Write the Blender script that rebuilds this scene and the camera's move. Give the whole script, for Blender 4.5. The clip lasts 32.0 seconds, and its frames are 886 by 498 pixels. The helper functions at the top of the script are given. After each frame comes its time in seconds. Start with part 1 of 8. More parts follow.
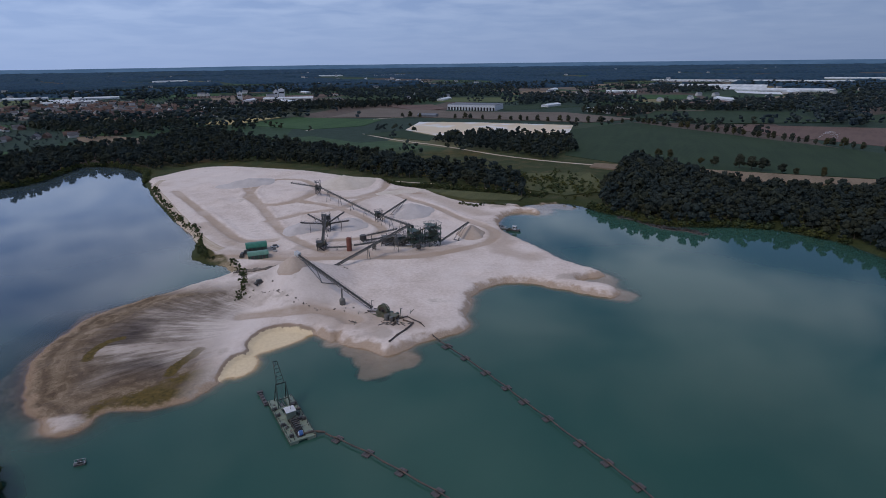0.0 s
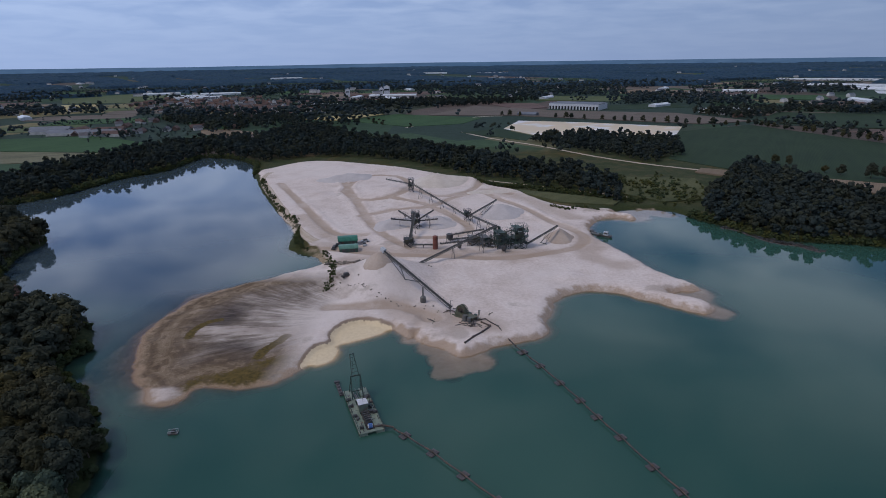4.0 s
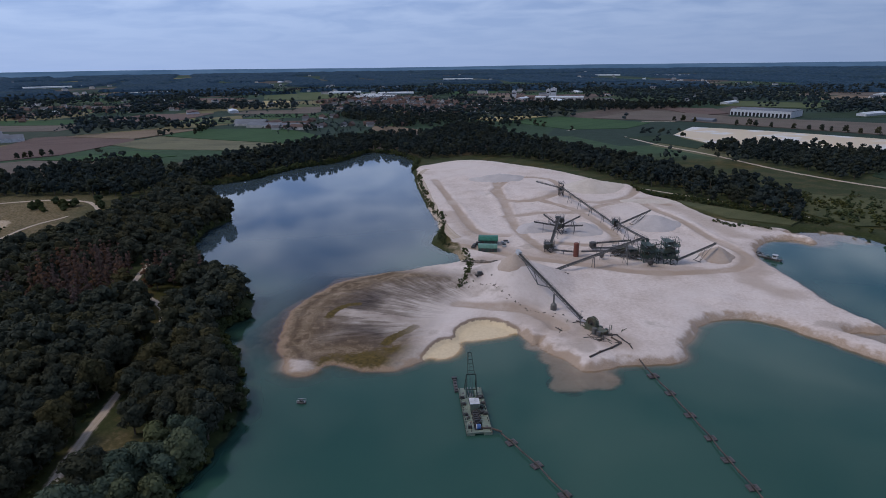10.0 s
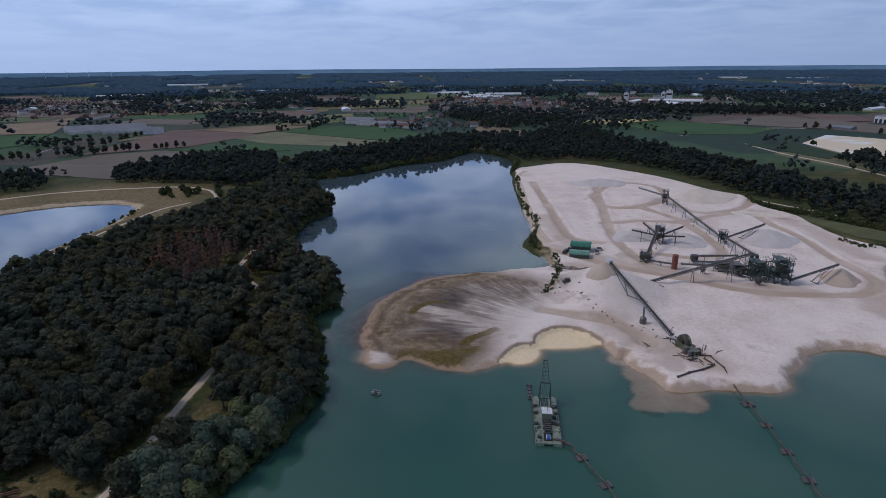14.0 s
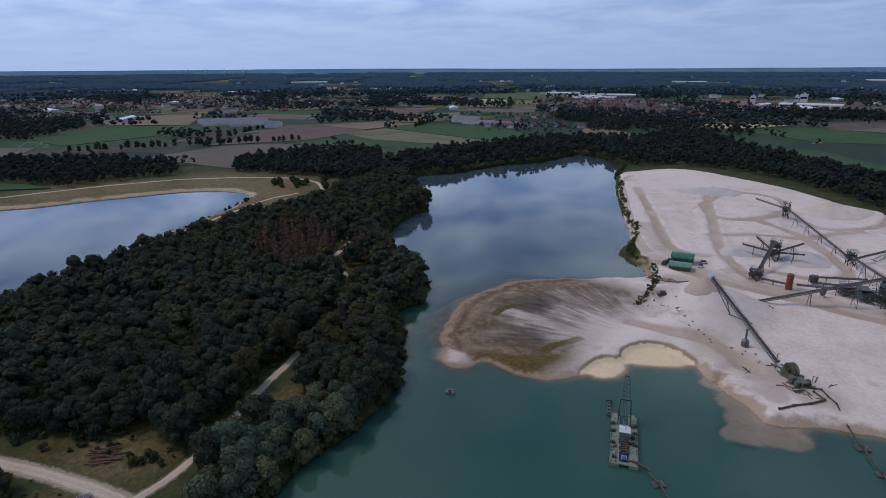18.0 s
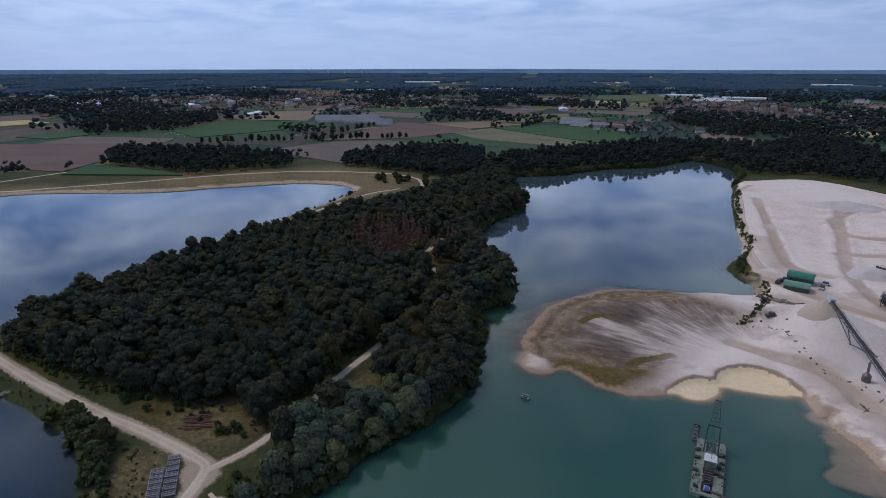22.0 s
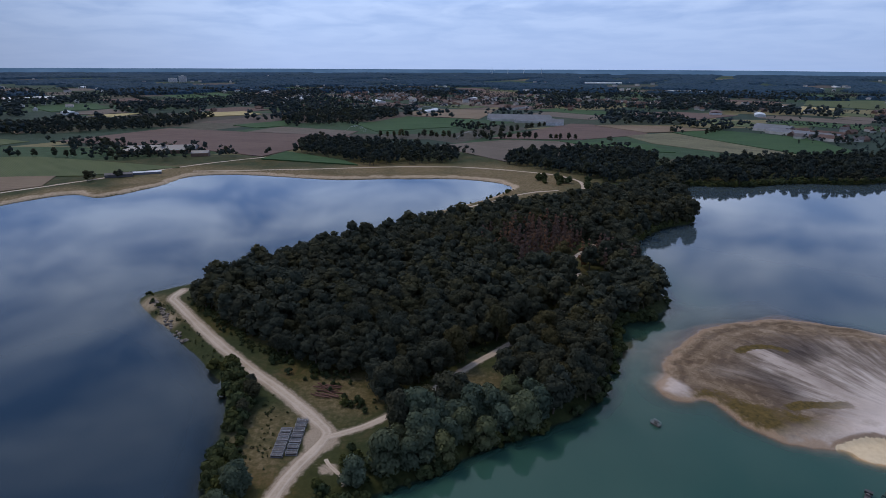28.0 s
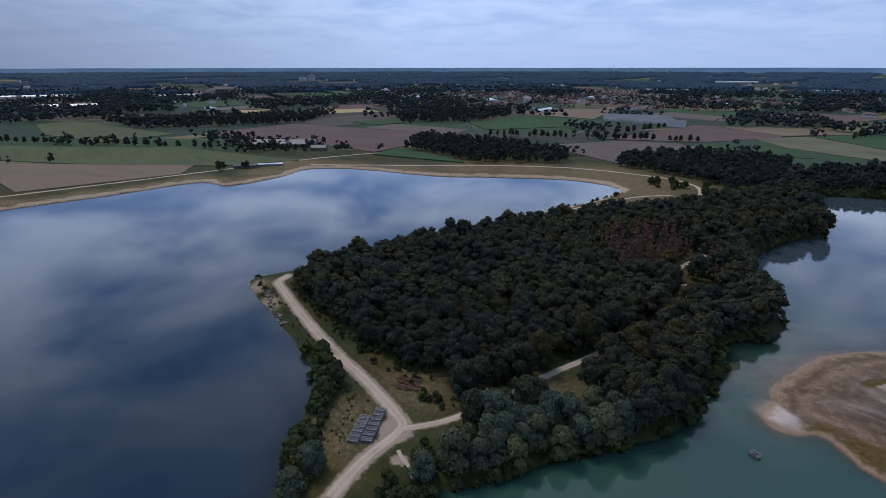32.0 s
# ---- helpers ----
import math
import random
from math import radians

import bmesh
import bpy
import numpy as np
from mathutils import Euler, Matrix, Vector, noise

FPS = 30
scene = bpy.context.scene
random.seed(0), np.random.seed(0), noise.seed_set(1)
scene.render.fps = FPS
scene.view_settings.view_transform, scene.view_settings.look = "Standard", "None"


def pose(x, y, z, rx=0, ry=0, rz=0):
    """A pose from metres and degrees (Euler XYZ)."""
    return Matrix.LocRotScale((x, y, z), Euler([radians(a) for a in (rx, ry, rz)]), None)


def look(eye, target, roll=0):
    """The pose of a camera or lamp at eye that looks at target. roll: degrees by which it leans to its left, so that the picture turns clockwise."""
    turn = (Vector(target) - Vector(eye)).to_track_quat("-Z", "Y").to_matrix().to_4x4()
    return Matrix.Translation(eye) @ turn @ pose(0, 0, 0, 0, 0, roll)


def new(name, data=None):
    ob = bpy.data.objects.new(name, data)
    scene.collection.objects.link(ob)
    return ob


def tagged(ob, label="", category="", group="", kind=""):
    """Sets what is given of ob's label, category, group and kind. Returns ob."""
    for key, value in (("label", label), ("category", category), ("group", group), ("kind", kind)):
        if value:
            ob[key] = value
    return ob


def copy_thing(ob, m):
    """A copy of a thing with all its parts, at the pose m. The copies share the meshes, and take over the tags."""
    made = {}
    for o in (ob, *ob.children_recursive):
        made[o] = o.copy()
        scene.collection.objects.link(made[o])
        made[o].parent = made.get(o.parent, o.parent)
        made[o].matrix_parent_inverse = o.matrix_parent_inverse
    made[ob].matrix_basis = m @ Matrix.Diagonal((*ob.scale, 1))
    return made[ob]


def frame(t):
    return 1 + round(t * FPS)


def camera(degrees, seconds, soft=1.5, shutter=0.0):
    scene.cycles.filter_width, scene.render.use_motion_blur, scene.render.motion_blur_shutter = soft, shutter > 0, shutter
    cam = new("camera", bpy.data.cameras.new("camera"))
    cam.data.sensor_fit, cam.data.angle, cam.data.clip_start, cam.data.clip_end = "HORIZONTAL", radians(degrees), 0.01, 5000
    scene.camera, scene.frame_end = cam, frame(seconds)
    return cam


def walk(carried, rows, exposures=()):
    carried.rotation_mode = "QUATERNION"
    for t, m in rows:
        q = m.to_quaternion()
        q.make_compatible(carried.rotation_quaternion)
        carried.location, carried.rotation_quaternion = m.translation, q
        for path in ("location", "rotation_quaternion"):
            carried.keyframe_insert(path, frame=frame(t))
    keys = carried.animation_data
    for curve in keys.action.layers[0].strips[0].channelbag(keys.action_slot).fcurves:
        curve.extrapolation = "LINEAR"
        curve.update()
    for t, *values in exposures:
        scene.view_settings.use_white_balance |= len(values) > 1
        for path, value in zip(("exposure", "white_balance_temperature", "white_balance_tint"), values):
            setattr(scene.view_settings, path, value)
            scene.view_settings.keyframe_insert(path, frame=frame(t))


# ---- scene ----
cam = camera(75.4, 32.0, soft=0.8)
PATH = [
    (0, 0.00, 0.00, 100.00, -0.00, -18.17, -0.70),
    (0.5, 0.75, 0.24, 100.45, 1.18, -18.28, -0.65),
    (1, 1.46, 0.30, 100.79, 2.81, -18.32, -0.67),
    (1.5, 2.13, 0.35, 101.04, 4.40, -18.34, -0.72),
    (2, 2.81, 0.51, 101.23, 5.82, -18.34, -0.71),
    (2.5, 3.50, 0.77, 101.37, 7.01, -18.34, -0.77),
    (3, 4.20, 1.04, 101.45, 8.17, -18.33, -0.80),
    (3.5, 4.83, 1.26, 101.46, 9.09, -18.31, -0.84),
    (5.5, 7.45, 2.24, 101.34, 13.87, -18.22, -0.73),
    (6, 8.19, 2.55, 101.34, 15.50, -18.18, -0.78),
    (6.5, 8.96, 2.88, 101.35, 16.92, -18.14, -0.89),
    (7, 9.73, 3.25, 101.34, 18.19, -18.12, -0.95),
    (7.5, 10.37, 3.60, 101.29, 19.66, -18.07, -0.94),
    (8, 11.03, 4.02, 101.21, 21.07, -18.03, -0.93),
    (8.5, 11.67, 4.48, 101.14, 22.48, -18.02, -0.90),
    (9, 12.22, 4.91, 101.07, 23.56, -17.99, -0.87),
    (9.5, 12.78, 5.31, 101.03, 24.74, -17.96, -0.83),
    (10, 13.39, 5.71, 101.01, 26.26, -17.94, -0.75),
    (10.5, 14.05, 6.12, 101.00, 27.45, -17.92, -0.71),
    (11, 14.64, 6.62, 100.97, 28.87, -17.88, -0.69),
    (11.5, 15.22, 7.07, 100.97, 30.08, -17.85, -0.67),
    (12, 15.86, 7.56, 100.95, 31.62, -17.83, -0.63),
    (12.5, 16.46, 8.09, 100.90, 32.94, -17.80, -0.63),
    (13, 17.01, 8.64, 100.81, 34.31, -17.77, -0.62),
    (13.5, 17.45, 9.28, 100.75, 35.55, -17.77, -0.60),
    (14, 17.89, 9.93, 100.66, 36.74, -17.75, -0.56),
    (14.5, 18.28, 10.53, 100.57, 37.90, -17.73, -0.53),
    (16.5, 20.00, 13.14, 100.32, 43.34, -17.70, -0.41),
    (17, 20.26, 13.87, 100.30, 44.54, -17.70, -0.34),
    (17.5, 20.50, 14.59, 100.27, 45.86, -17.69, -0.29),
    (18, 20.78, 15.35, 100.23, 47.29, -17.72, -0.26),
    (18.5, 21.15, 16.16, 100.18, 48.89, -17.72, -0.26),
    (19, 21.49, 16.88, 100.11, 50.08, -17.72, -0.23),
    (19.5, 21.79, 17.52, 99.99, 51.30, -17.71, -0.19),
    (20, 22.08, 18.10, 99.85, 52.52, -17.68, -0.13),
    (20.5, 22.38, 18.77, 99.71, 54.22, -17.67, -0.14),
    (21, 22.69, 19.49, 99.58, 55.74, -17.68, -0.07),
    (21.5, 22.99, 20.26, 99.47, 57.05, -17.68, -0.04),
    (22, 23.32, 21.11, 99.39, 58.01, -17.66, -0.01),
    (22.5, 23.68, 21.92, 99.36, 59.43, -17.66, -0.04),
    (23, 24.02, 22.77, 99.32, 60.83, -17.69, -0.21),
    (23.5, 24.24, 23.46, 99.18, 62.05, -17.68, 0.06),
    (24, 24.35, 24.19, 99.00, 63.72, -17.67, 0.13),
    (24.5, 24.44, 25.03, 98.82, 65.09, -17.67, 0.14),
    (25, 24.54, 25.96, 98.64, 66.34, -17.66, 0.10),
    (25.5, 24.56, 26.81, 98.48, 68.05, -17.66, 0.12),
    (27.5, 24.71, 29.77, 97.85, 73.39, -17.63, 0.21),
    (28, 24.69, 30.56, 97.73, 75.07, -17.64, 0.26),
    (28.5, 24.65, 31.30, 97.65, 76.36, -17.67, 0.29),
    (29, 24.59, 31.96, 97.57, 77.96, -17.68, 0.37),
    (29.5, 24.53, 32.57, 97.48, 79.25, -17.69, 0.45),
    (30, 24.46, 33.23, 97.40, 81.03, -17.71, 0.53),
    (30.5, 24.39, 33.97, 97.32, 82.24, -17.72, 0.55),
    (31, 24.31, 34.88, 97.24, 83.64, -17.74, 0.56),
    (31.5, 24.24, 35.97, 97.18, 84.99, -17.78, 0.45),
    (32, 24.15, 37.29, 97.13, 86.40, -17.76, -0.02),
]
walk(cam, [(t, pose(x, y, z, 90 + pitch, 0, yaw) @ pose(0, 0, 0, 0, 0, roll)) for t, x, y, z, yaw, pitch, roll in PATH], [(0, -0.08), (14, -0.03), (24, 0.03), (32, 0.11)])

# ---- sky and sun ----
SUN_EL, SUN_AZ = 54.0, 235.0


def node(tree, kind, x=None, **values):
    n = tree.nodes.new(kind)
    for key, value in values.items():
        if key in n.inputs:
            n.inputs[key].default_value = value
    return n


def build_sky():
    world = bpy.data.worlds.new("world")
    scene.world = world
    world.use_nodes = True
    nt = world.node_tree
    nt.nodes.clear()
    out = nt.nodes.new("ShaderNodeOutputWorld")
    bg = nt.nodes.new("ShaderNodeBackground")
    sky = nt.nodes.new("ShaderNodeTexSky")
    sky.sky_type = "NISHITA"
    sky.sun_disc = False
    sky.sun_elevation = radians(SUN_EL)
    sky.sun_rotation = radians(SUN_AZ)
    sky.air_density, sky.dust_density, sky.ozone_density = 1.0, 1.0, 2.5
    tex = nt.nodes.new("ShaderNodeTexCoord")
    split = nt.nodes.new("ShaderNodeSeparateXYZ")
    nt.links.new(tex.outputs["Generated"], split.inputs[0])

    def calc(op, a, b):
        m = nt.nodes.new("ShaderNodeMath")
        m.operation = op
        for i, v in enumerate((a, b)):
            if isinstance(v, (int, float)):
                m.inputs[i].default_value = v
            else:
                nt.links.new(v, m.inputs[i])
        return m.outputs[0]

    up = calc("MAXIMUM", split.outputs[2], 0.0)
    lift = calc("ADD", up, 0.11)
    flat = nt.nodes.new("ShaderNodeCombineXYZ")
    nt.links.new(calc("DIVIDE", split.outputs[0], lift), flat.inputs[0])
    nt.links.new(calc("DIVIDE", split.outputs[1], lift), flat.inputs[1])
    cloud = node(nt, "ShaderNodeTexNoise", Scale=1.7, Detail=6.0, Roughness=0.52, Distortion=0.35)
    nt.links.new(flat.outputs[0], cloud.inputs["Vector"])
    ramp = nt.nodes.new("ShaderNodeValToRGB")
    ramp.color_ramp.elements[0].position, ramp.color_ramp.elements[1].position = 0.37, 0.62
    ramp.color_ramp.elements[0].color = (0, 0, 0, 1)
    ramp.color_ramp.elements[1].color = (1, 1, 1, 1)
    nt.links.new(cloud.outputs["Fac"], ramp.inputs[0])
    # cloud layer: dark blue-grey bellies to pale lilac edges
    tint = nt.nodes.new("ShaderNodeValToRGB")
    tint.color_ramp.elements[0].color = CLOUD_DARK
    tint.color_ramp.elements[1].color = CLOUD_PALE
    nt.links.new(ramp.outputs[0], tint.inputs[0])
    # pale veil towards the horizon
    low = nt.nodes.new("ShaderNodeMapRange")
    low.interpolation_type = "SMOOTHSTEP"
    low.inputs["From Min"].default_value, low.inputs["From Max"].default_value = 0.0, 0.33
    low.inputs["To Min"].default_value, low.inputs["To Max"].default_value = 1.0, 0.0
    nt.links.new(up, low.inputs["Value"])
    veil = nt.nodes.new("ShaderNodeMixRGB")
    veil.inputs[2].default_value = VEIL
    nt.links.new(calc("MULTIPLY", low.outputs[0], 0.97), veil.inputs[0])
    nt.links.new(tint.outputs[0], veil.inputs[1])
    gain = nt.nodes.new("ShaderNodeMixRGB")
    gain.blend_type = "MULTIPLY"
    gain.inputs[0].default_value = 1.0
    gain.inputs[2].default_value = (SKY_GAIN, SKY_GAIN, SKY_GAIN, 1)
    nt.links.new(sky.outputs[0], gain.inputs[1])
    mix = nt.nodes.new("ShaderNodeMixRGB")
    mix.inputs[0].default_value = 0.9
    nt.links.new(gain.outputs[0], mix.inputs[1])
    nt.links.new(veil.outputs[0], mix.inputs[2])
    # the cloud cover is brightest some way above the horizon and thickest overhead
    rise = nt.nodes.new("ShaderNodeValToRGB")
    e = rise.color_ramp.elements
    e.new(0.5), e.new(0.6), e.new(0.7)
    for el, (p, v) in zip(e, ((0.0, 0.95), (0.09, 1.0), (0.20, 1.6), (0.5, 0.95), (1.0, 0.60))):
        el.position, el.color = p, (v, v, v, 1)
    nt.links.new(up, rise.inputs[0])
    lit = nt.nodes.new("ShaderNodeMixRGB")
    lit.blend_type = "MULTIPLY"
    lit.inputs[0].default_value = 1.0
    nt.links.new(mix.outputs[0], lit.inputs[1])
    # lighter towards the west
    west = calc("SUBTRACT", 0.98, calc("MULTIPLY", split.outputs[0], 0.34))
    # and deeper low in the south
    south = calc("ADD", 1.0, calc("MULTIPLY", calc("MULTIPLY", calc("MINIMUM", split.outputs[1], 0.0), low.outputs[0]), 0.85))
    west = calc("MULTIPLY", west, south)
    both = nt.nodes.new("ShaderNodeMixRGB")
    both.blend_type = "MULTIPLY"
    both.inputs[0].default_value = 1.0
    nt.links.new(rise.outputs[0], both.inputs[1])
    nt.links.new(west, both.inputs[2])
    nt.links.new(both.outputs[0], lit.inputs[2])
    nt.links.new(lit.outputs[0], bg.inputs["Color"])
    bg.inputs["Strength"].default_value = 1.0
    nt.links.new(bg.outputs[0], out.inputs[0])


CLOUD_DARK = (0.09, 0.175, 0.42, 1)
CLOUD_PALE = (0.62, 0.71, 0.92, 1)
VEIL = (0.30, 0.415, 0.69, 1)
SKY_GAIN = 0.08
build_sky()
lamp = bpy.data.lights.new("sun", "SUN")
lamp.energy, lamp.angle, lamp.color = 1.15, radians(16), (1.0, 0.86, 0.72)
sun = new("sun", lamp)
sun.matrix_world = look((math.sin(radians(SUN_AZ)) * 100, math.cos(radians(SUN_AZ)) * 100, 300 + 100 * math.tan(radians(SUN_EL))), (0, 0, 300))

# ---- materials ----


class Mat:
    """A small builder for node materials."""

    def __init__(self, name, rough=0.8, metal=0.0):
        self.m = bpy.data.materials.new(name)
        self.m.use_nodes = True
        self.t = self.m.node_tree
        self.b = self.t.nodes["Principled BSDF"]
        self.b.inputs["Roughness"].default_value = rough
        self.b.inputs["Metallic"].default_value = metal

    def n(self, kind, **values):
        return node(self.t, kind, **values)

    def link(self, a, b):
        self.t.links.new(a, b)

    def coords(self):
        c = self.n("ShaderNodeTexCoord")
        return c.outputs["Object"]

    def place(self):
        return self.n("ShaderNodeNewGeometry").outputs["Position"]

    def noise(self, vec, scale, detail=4.0, rough=0.55, stretch=None):
        if stretch:
            mp = self.n("ShaderNodeMapping")
            mp.inputs["Scale"].default_value = stretch
            self.link(vec, mp.inputs[0])
            vec = mp.outputs[0]
        x = self.n("ShaderNodeTexNoise", Scale=scale, Detail=detail, Roughness=rough)
        self.link(vec, x.inputs["Vector"])
        return x.outputs["Fac"]

    def attr(self, name):
        a = self.n("ShaderNodeAttribute")
        a.attribute_name = name
        return a.outputs["Fac"]

    def attr_vec(self, name, scale, shift):
        """An attribute as a coordinate for a texture, a little warped."""
        v = self.n("ShaderNodeCombineXYZ")
        self.link(self.calc("MULTIPLY", self.attr(name), scale), v.inputs[0])
        self.link(self.calc("MULTIPLY", shift, 5.0), v.inputs[1])
        return v.outputs[0]

    def calc(self, op, a, b=0.0, c=0.0):
        m = self.n("ShaderNodeMath")
        m.operation = op
        for i, v in enumerate((a, b, c)):
            if isinstance(v, (int, float)):
                m.inputs[i].default_value = v
            else:
                self.link(v, m.inputs[i])
        return m.outputs[0]

    def step(self, value, lo, hi, a=0.0, b=1.0):
        r = self.n("ShaderNodeMapRange")
        r.interpolation_type = "SMOOTHSTEP"
        for key, v in (("From Min", lo), ("From Max", hi), ("To Min", a), ("To Max", b)):
            r.inputs[key].default_value = v
        self.link(value, r.inputs["Value"])
        return r.outputs[0]

    def ramp(self, value, *stops):
        r = self.n("ShaderNodeValToRGB")
        e = r.color_ramp.elements
        while len(e) < len(stops):
            e.new(0.5)
        for el, (p, c) in zip(e, stops):
            el.position, el.color = p, (*c, 1)
        self.link(value, r.inputs[0])
        return r.outputs[0]

    def mix(self, fac, a, b, mode="MIX"):
        x = self.n("ShaderNodeMixRGB")
        x.blend_type = mode
        for i, v in enumerate((fac, a, b)):
            if isinstance(v, (int, float)):
                x.inputs[i].default_value = v
            elif isinstance(v, tuple):
                x.inputs[i].default_value = (*v, 1)
            else:
                self.link(v, x.inputs[i])
        return x.outputs[0]

    def bump(self, height, strength, distance):
        x = self.n("ShaderNodeBump", Strength=strength, Distance=distance)
        self.link(height, x.inputs["Height"])
        self.link(x.outputs[0], self.b.inputs["Normal"])

    def base(self, colour):
        if isinstance(colour, tuple):
            self.b.inputs["Base Color"].default_value = (*colour, 1)
        else:
            self.link(colour, self.b.inputs["Base Color"])
        return self.m


def painted(name, colour, rough=0.55, metal=0.0, wear=0.35, rust=(0.16, 0.085, 0.05), scale=0.5):
    """Coated or raw metal with stains and rust."""
    k = Mat(name, rough, metal)
    p = k.coords()
    broad = k.noise(p, scale, 5)
    fine = k.noise(p, scale * 9, 4)
    tone = k.mix(1.0, colour, k.ramp(broad, (0.3, (0.7, 0.7, 0.7)), (0.7, (1.15, 1.15, 1.15))), "MULTIPLY")
    spots = k.step(k.calc("ADD", k.calc("MULTIPLY", broad, 0.6), k.calc("MULTIPLY", fine, 0.4)), 0.62 - 0.2 * wear, 0.7)
    return k.base(k.mix(spots, tone, rust))


def leafy(name, dark, light, patch=0.03):
    k = Mat(name, 0.65)
    isl = k.n("ShaderNodeNewGeometry").outputs["Random Per Island"]
    own = k.n("ShaderNodeObjectInfo").outputs["Random"]
    tone = k.attr("tone")
    v = k.calc("ADD", k.calc("MULTIPLY", isl, 0.3), k.calc("ADD", k.calc("MULTIPLY", tone, 0.55), k.calc("MULTIPLY", own, 0.35)))
    col = k.ramp(v, (0.1, dark), (1.0, light))
    # some crowns are yellower, some bluer
    hue = k.n("ShaderNodeTexWhiteNoise")
    hue.noise_dimensions = "1D"
    k.link(k.calc("ADD", k.calc("MULTIPLY", own, 7.0), k.calc("MULTIPLY", tone, 13.0)), hue.inputs["W"])
    col = k.mix(1.0, col, k.ramp(hue.outputs["Value"], (0.1, (0.86, 0.95, 1.0)), (0.6, (1.0, 1.0, 0.96)), (0.95, (1.25, 1.12, 0.80))), "MULTIPLY")
    broad = k.noise(k.place(), patch, 3)
    col = k.mix(k.step(broad, 0.45, 0.75, 0.0, 0.45), col, k.mix(1.0, col, (1.35, 1.05, 0.7), "MULTIPLY"))
    k.b.inputs["Specular IOR Level"].default_value = 0.02
    # thin leaves pass part of the light on
    through_leaf = k.n("ShaderNodeBsdfTranslucent")
    k.link(col, through_leaf.inputs[0])
    both = k.n("ShaderNodeMixShader", Fac=0.22)
    k.link(k.b.outputs[0], both.inputs[1])
    k.link(through_leaf.outputs[0], both.inputs[2])
    k.link(both.outputs[0], k.t.nodes["Material Output"].inputs[0])
    return k.base(col)


M_LEAF = leafy("leaf_oak", (0.044, 0.049, 0.038), (0.067, 0.074, 0.056))
# middle-distance leaf, with a slight blue of haze put into the colour
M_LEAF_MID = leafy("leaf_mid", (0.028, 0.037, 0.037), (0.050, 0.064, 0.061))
# lighter and bluer leaf: haze over the farther trees painted in
M_LEAF_HAZE = leafy("leaf_hazed", (0.032, 0.046, 0.055), (0.056, 0.078, 0.090))
# the blue haze of the far distance is mixed into this leaf colour
M_LEAF_FAR_HAZE = leafy("leaf_far_hazed", (0.026, 0.055, 0.100), (0.050, 0.100, 0.170), 0.0035)
M_WILLOW = leafy("leaf_willow", (0.074, 0.096, 0.070), (0.130, 0.162, 0.115))
M_LARCH = leafy("leaf_dead_larch", (0.125, 0.080, 0.070), (0.215, 0.142, 0.124))
M_SHRUB = leafy("leaf_shrub", (0.040, 0.054, 0.028), (0.088, 0.106, 0.052))


def bark():
    k = Mat("bark", 0.9)
    g = k.noise(k.coords(), 3.0, 5, 0.6, (4, 4, 0.6))
    k.bump(g, 0.6, 0.05)
    return k.base(k.ramp(g, (0.3, (0.05, 0.04, 0.032)), (0.7, (0.15, 0.125, 0.10))))


M_BARK = bark()
# ---- plan: shores, ground heights ----
SHORE_1A = [(-86, 38), (-92, 57), (-99, 77), (-102, 92), (-109, 111), (-125, 127), (-142, 139), (-161, 151), (-162, 167), (-170, 181), (-188, 190),
            (-222, 203), (-250, 215), (-267, 236), (-281, 260), (-289, 286), (-318, 303), (-375, 338), (-396, 358), (-381, 404), (-380, 468), (-364, 510), (-368, 560),
            (-370, 588), (-333, 586), (-288, 550), (-262, 500), (-240, 463)]
SHORE_1B = [(-230, 446), (-204, 407), (-176, 367), (-152, 335), (-143, 317), (-136, 294), (-124, 284), (-113, 280), (-107, 267), (-112, 258), (-132, 240),
            (-142, 228), (-147, 217), (-148, 204), (-148, 192), (-146, 181), (-140, 170), (-132, 157), (-127, 150), (-120, 147), (-114, 139), (-106, 140),
            (-104, 150), (-96, 151), (-87, 152), (-78, 158), (-76, 164), (-74, 168.5), (-70.3, 170), (-66, 174), (-65, 179), (-68.2, 183.6), (-64.8, 187.4), (-58.5, 192.2), (-53.5, 197), (-50.5, 200.6)]
SHORE_1C = [(-44.5, 197), (-42.3, 194.6), (-40.8, 197.6), (-39.2, 192.4), (-33.5, 190.8), (-27.5, 187.3), (-21, 183.4), (-17, 185.4), (-9, 192.8), (-1, 197), (8, 202), (10, 210), (9, 216), (11, 224), (13, 236),
            (18, 246), (27, 251), (36, 252), (44, 250), (52, 245), (62, 239), (69, 236), (74, 233), (78, 237), (79, 243), (74, 247), (64, 251), (68, 256),
            (78, 260), (76, 266), (69, 273), (60, 286), (55, 299), (48, 313), (42, 324), (37, 335), (36, 353), (38, 365), (44, 378), (57, 384)]
SHORE_1D = [(66, 379), (65, 389), (52, 394), (60, 404), (74, 408), (90, 408), (100, 398), (108, 383), (119, 370), (126, 357), (134, 347), (146, 343), (164, 342),
            (181, 341), (204, 333), (218, 316), (226, 305), (230, 280), (250, 200), (255, 100), (235, 0), (180, -80), (90, -120), (20, -90), (-20, -50),
            (-50, -10), (-72, 15)]
SHORE_2A = [(-89, 4), (-102, 4), (-121, 6), (-136, 7), (-151, 4), (-172, -6), (-193, -17), (-222, -33), (-236, -38), (-244, -26), (-256, -6), (-290, 38), (-326, 95),
            (-355, 126), (-370, 150), (-386, 175), (-410, 201), (-424, 211), (-440, 210), (-455, 202), (-475, 178), (-485, 139), (-493, 104), (-498, 68)]
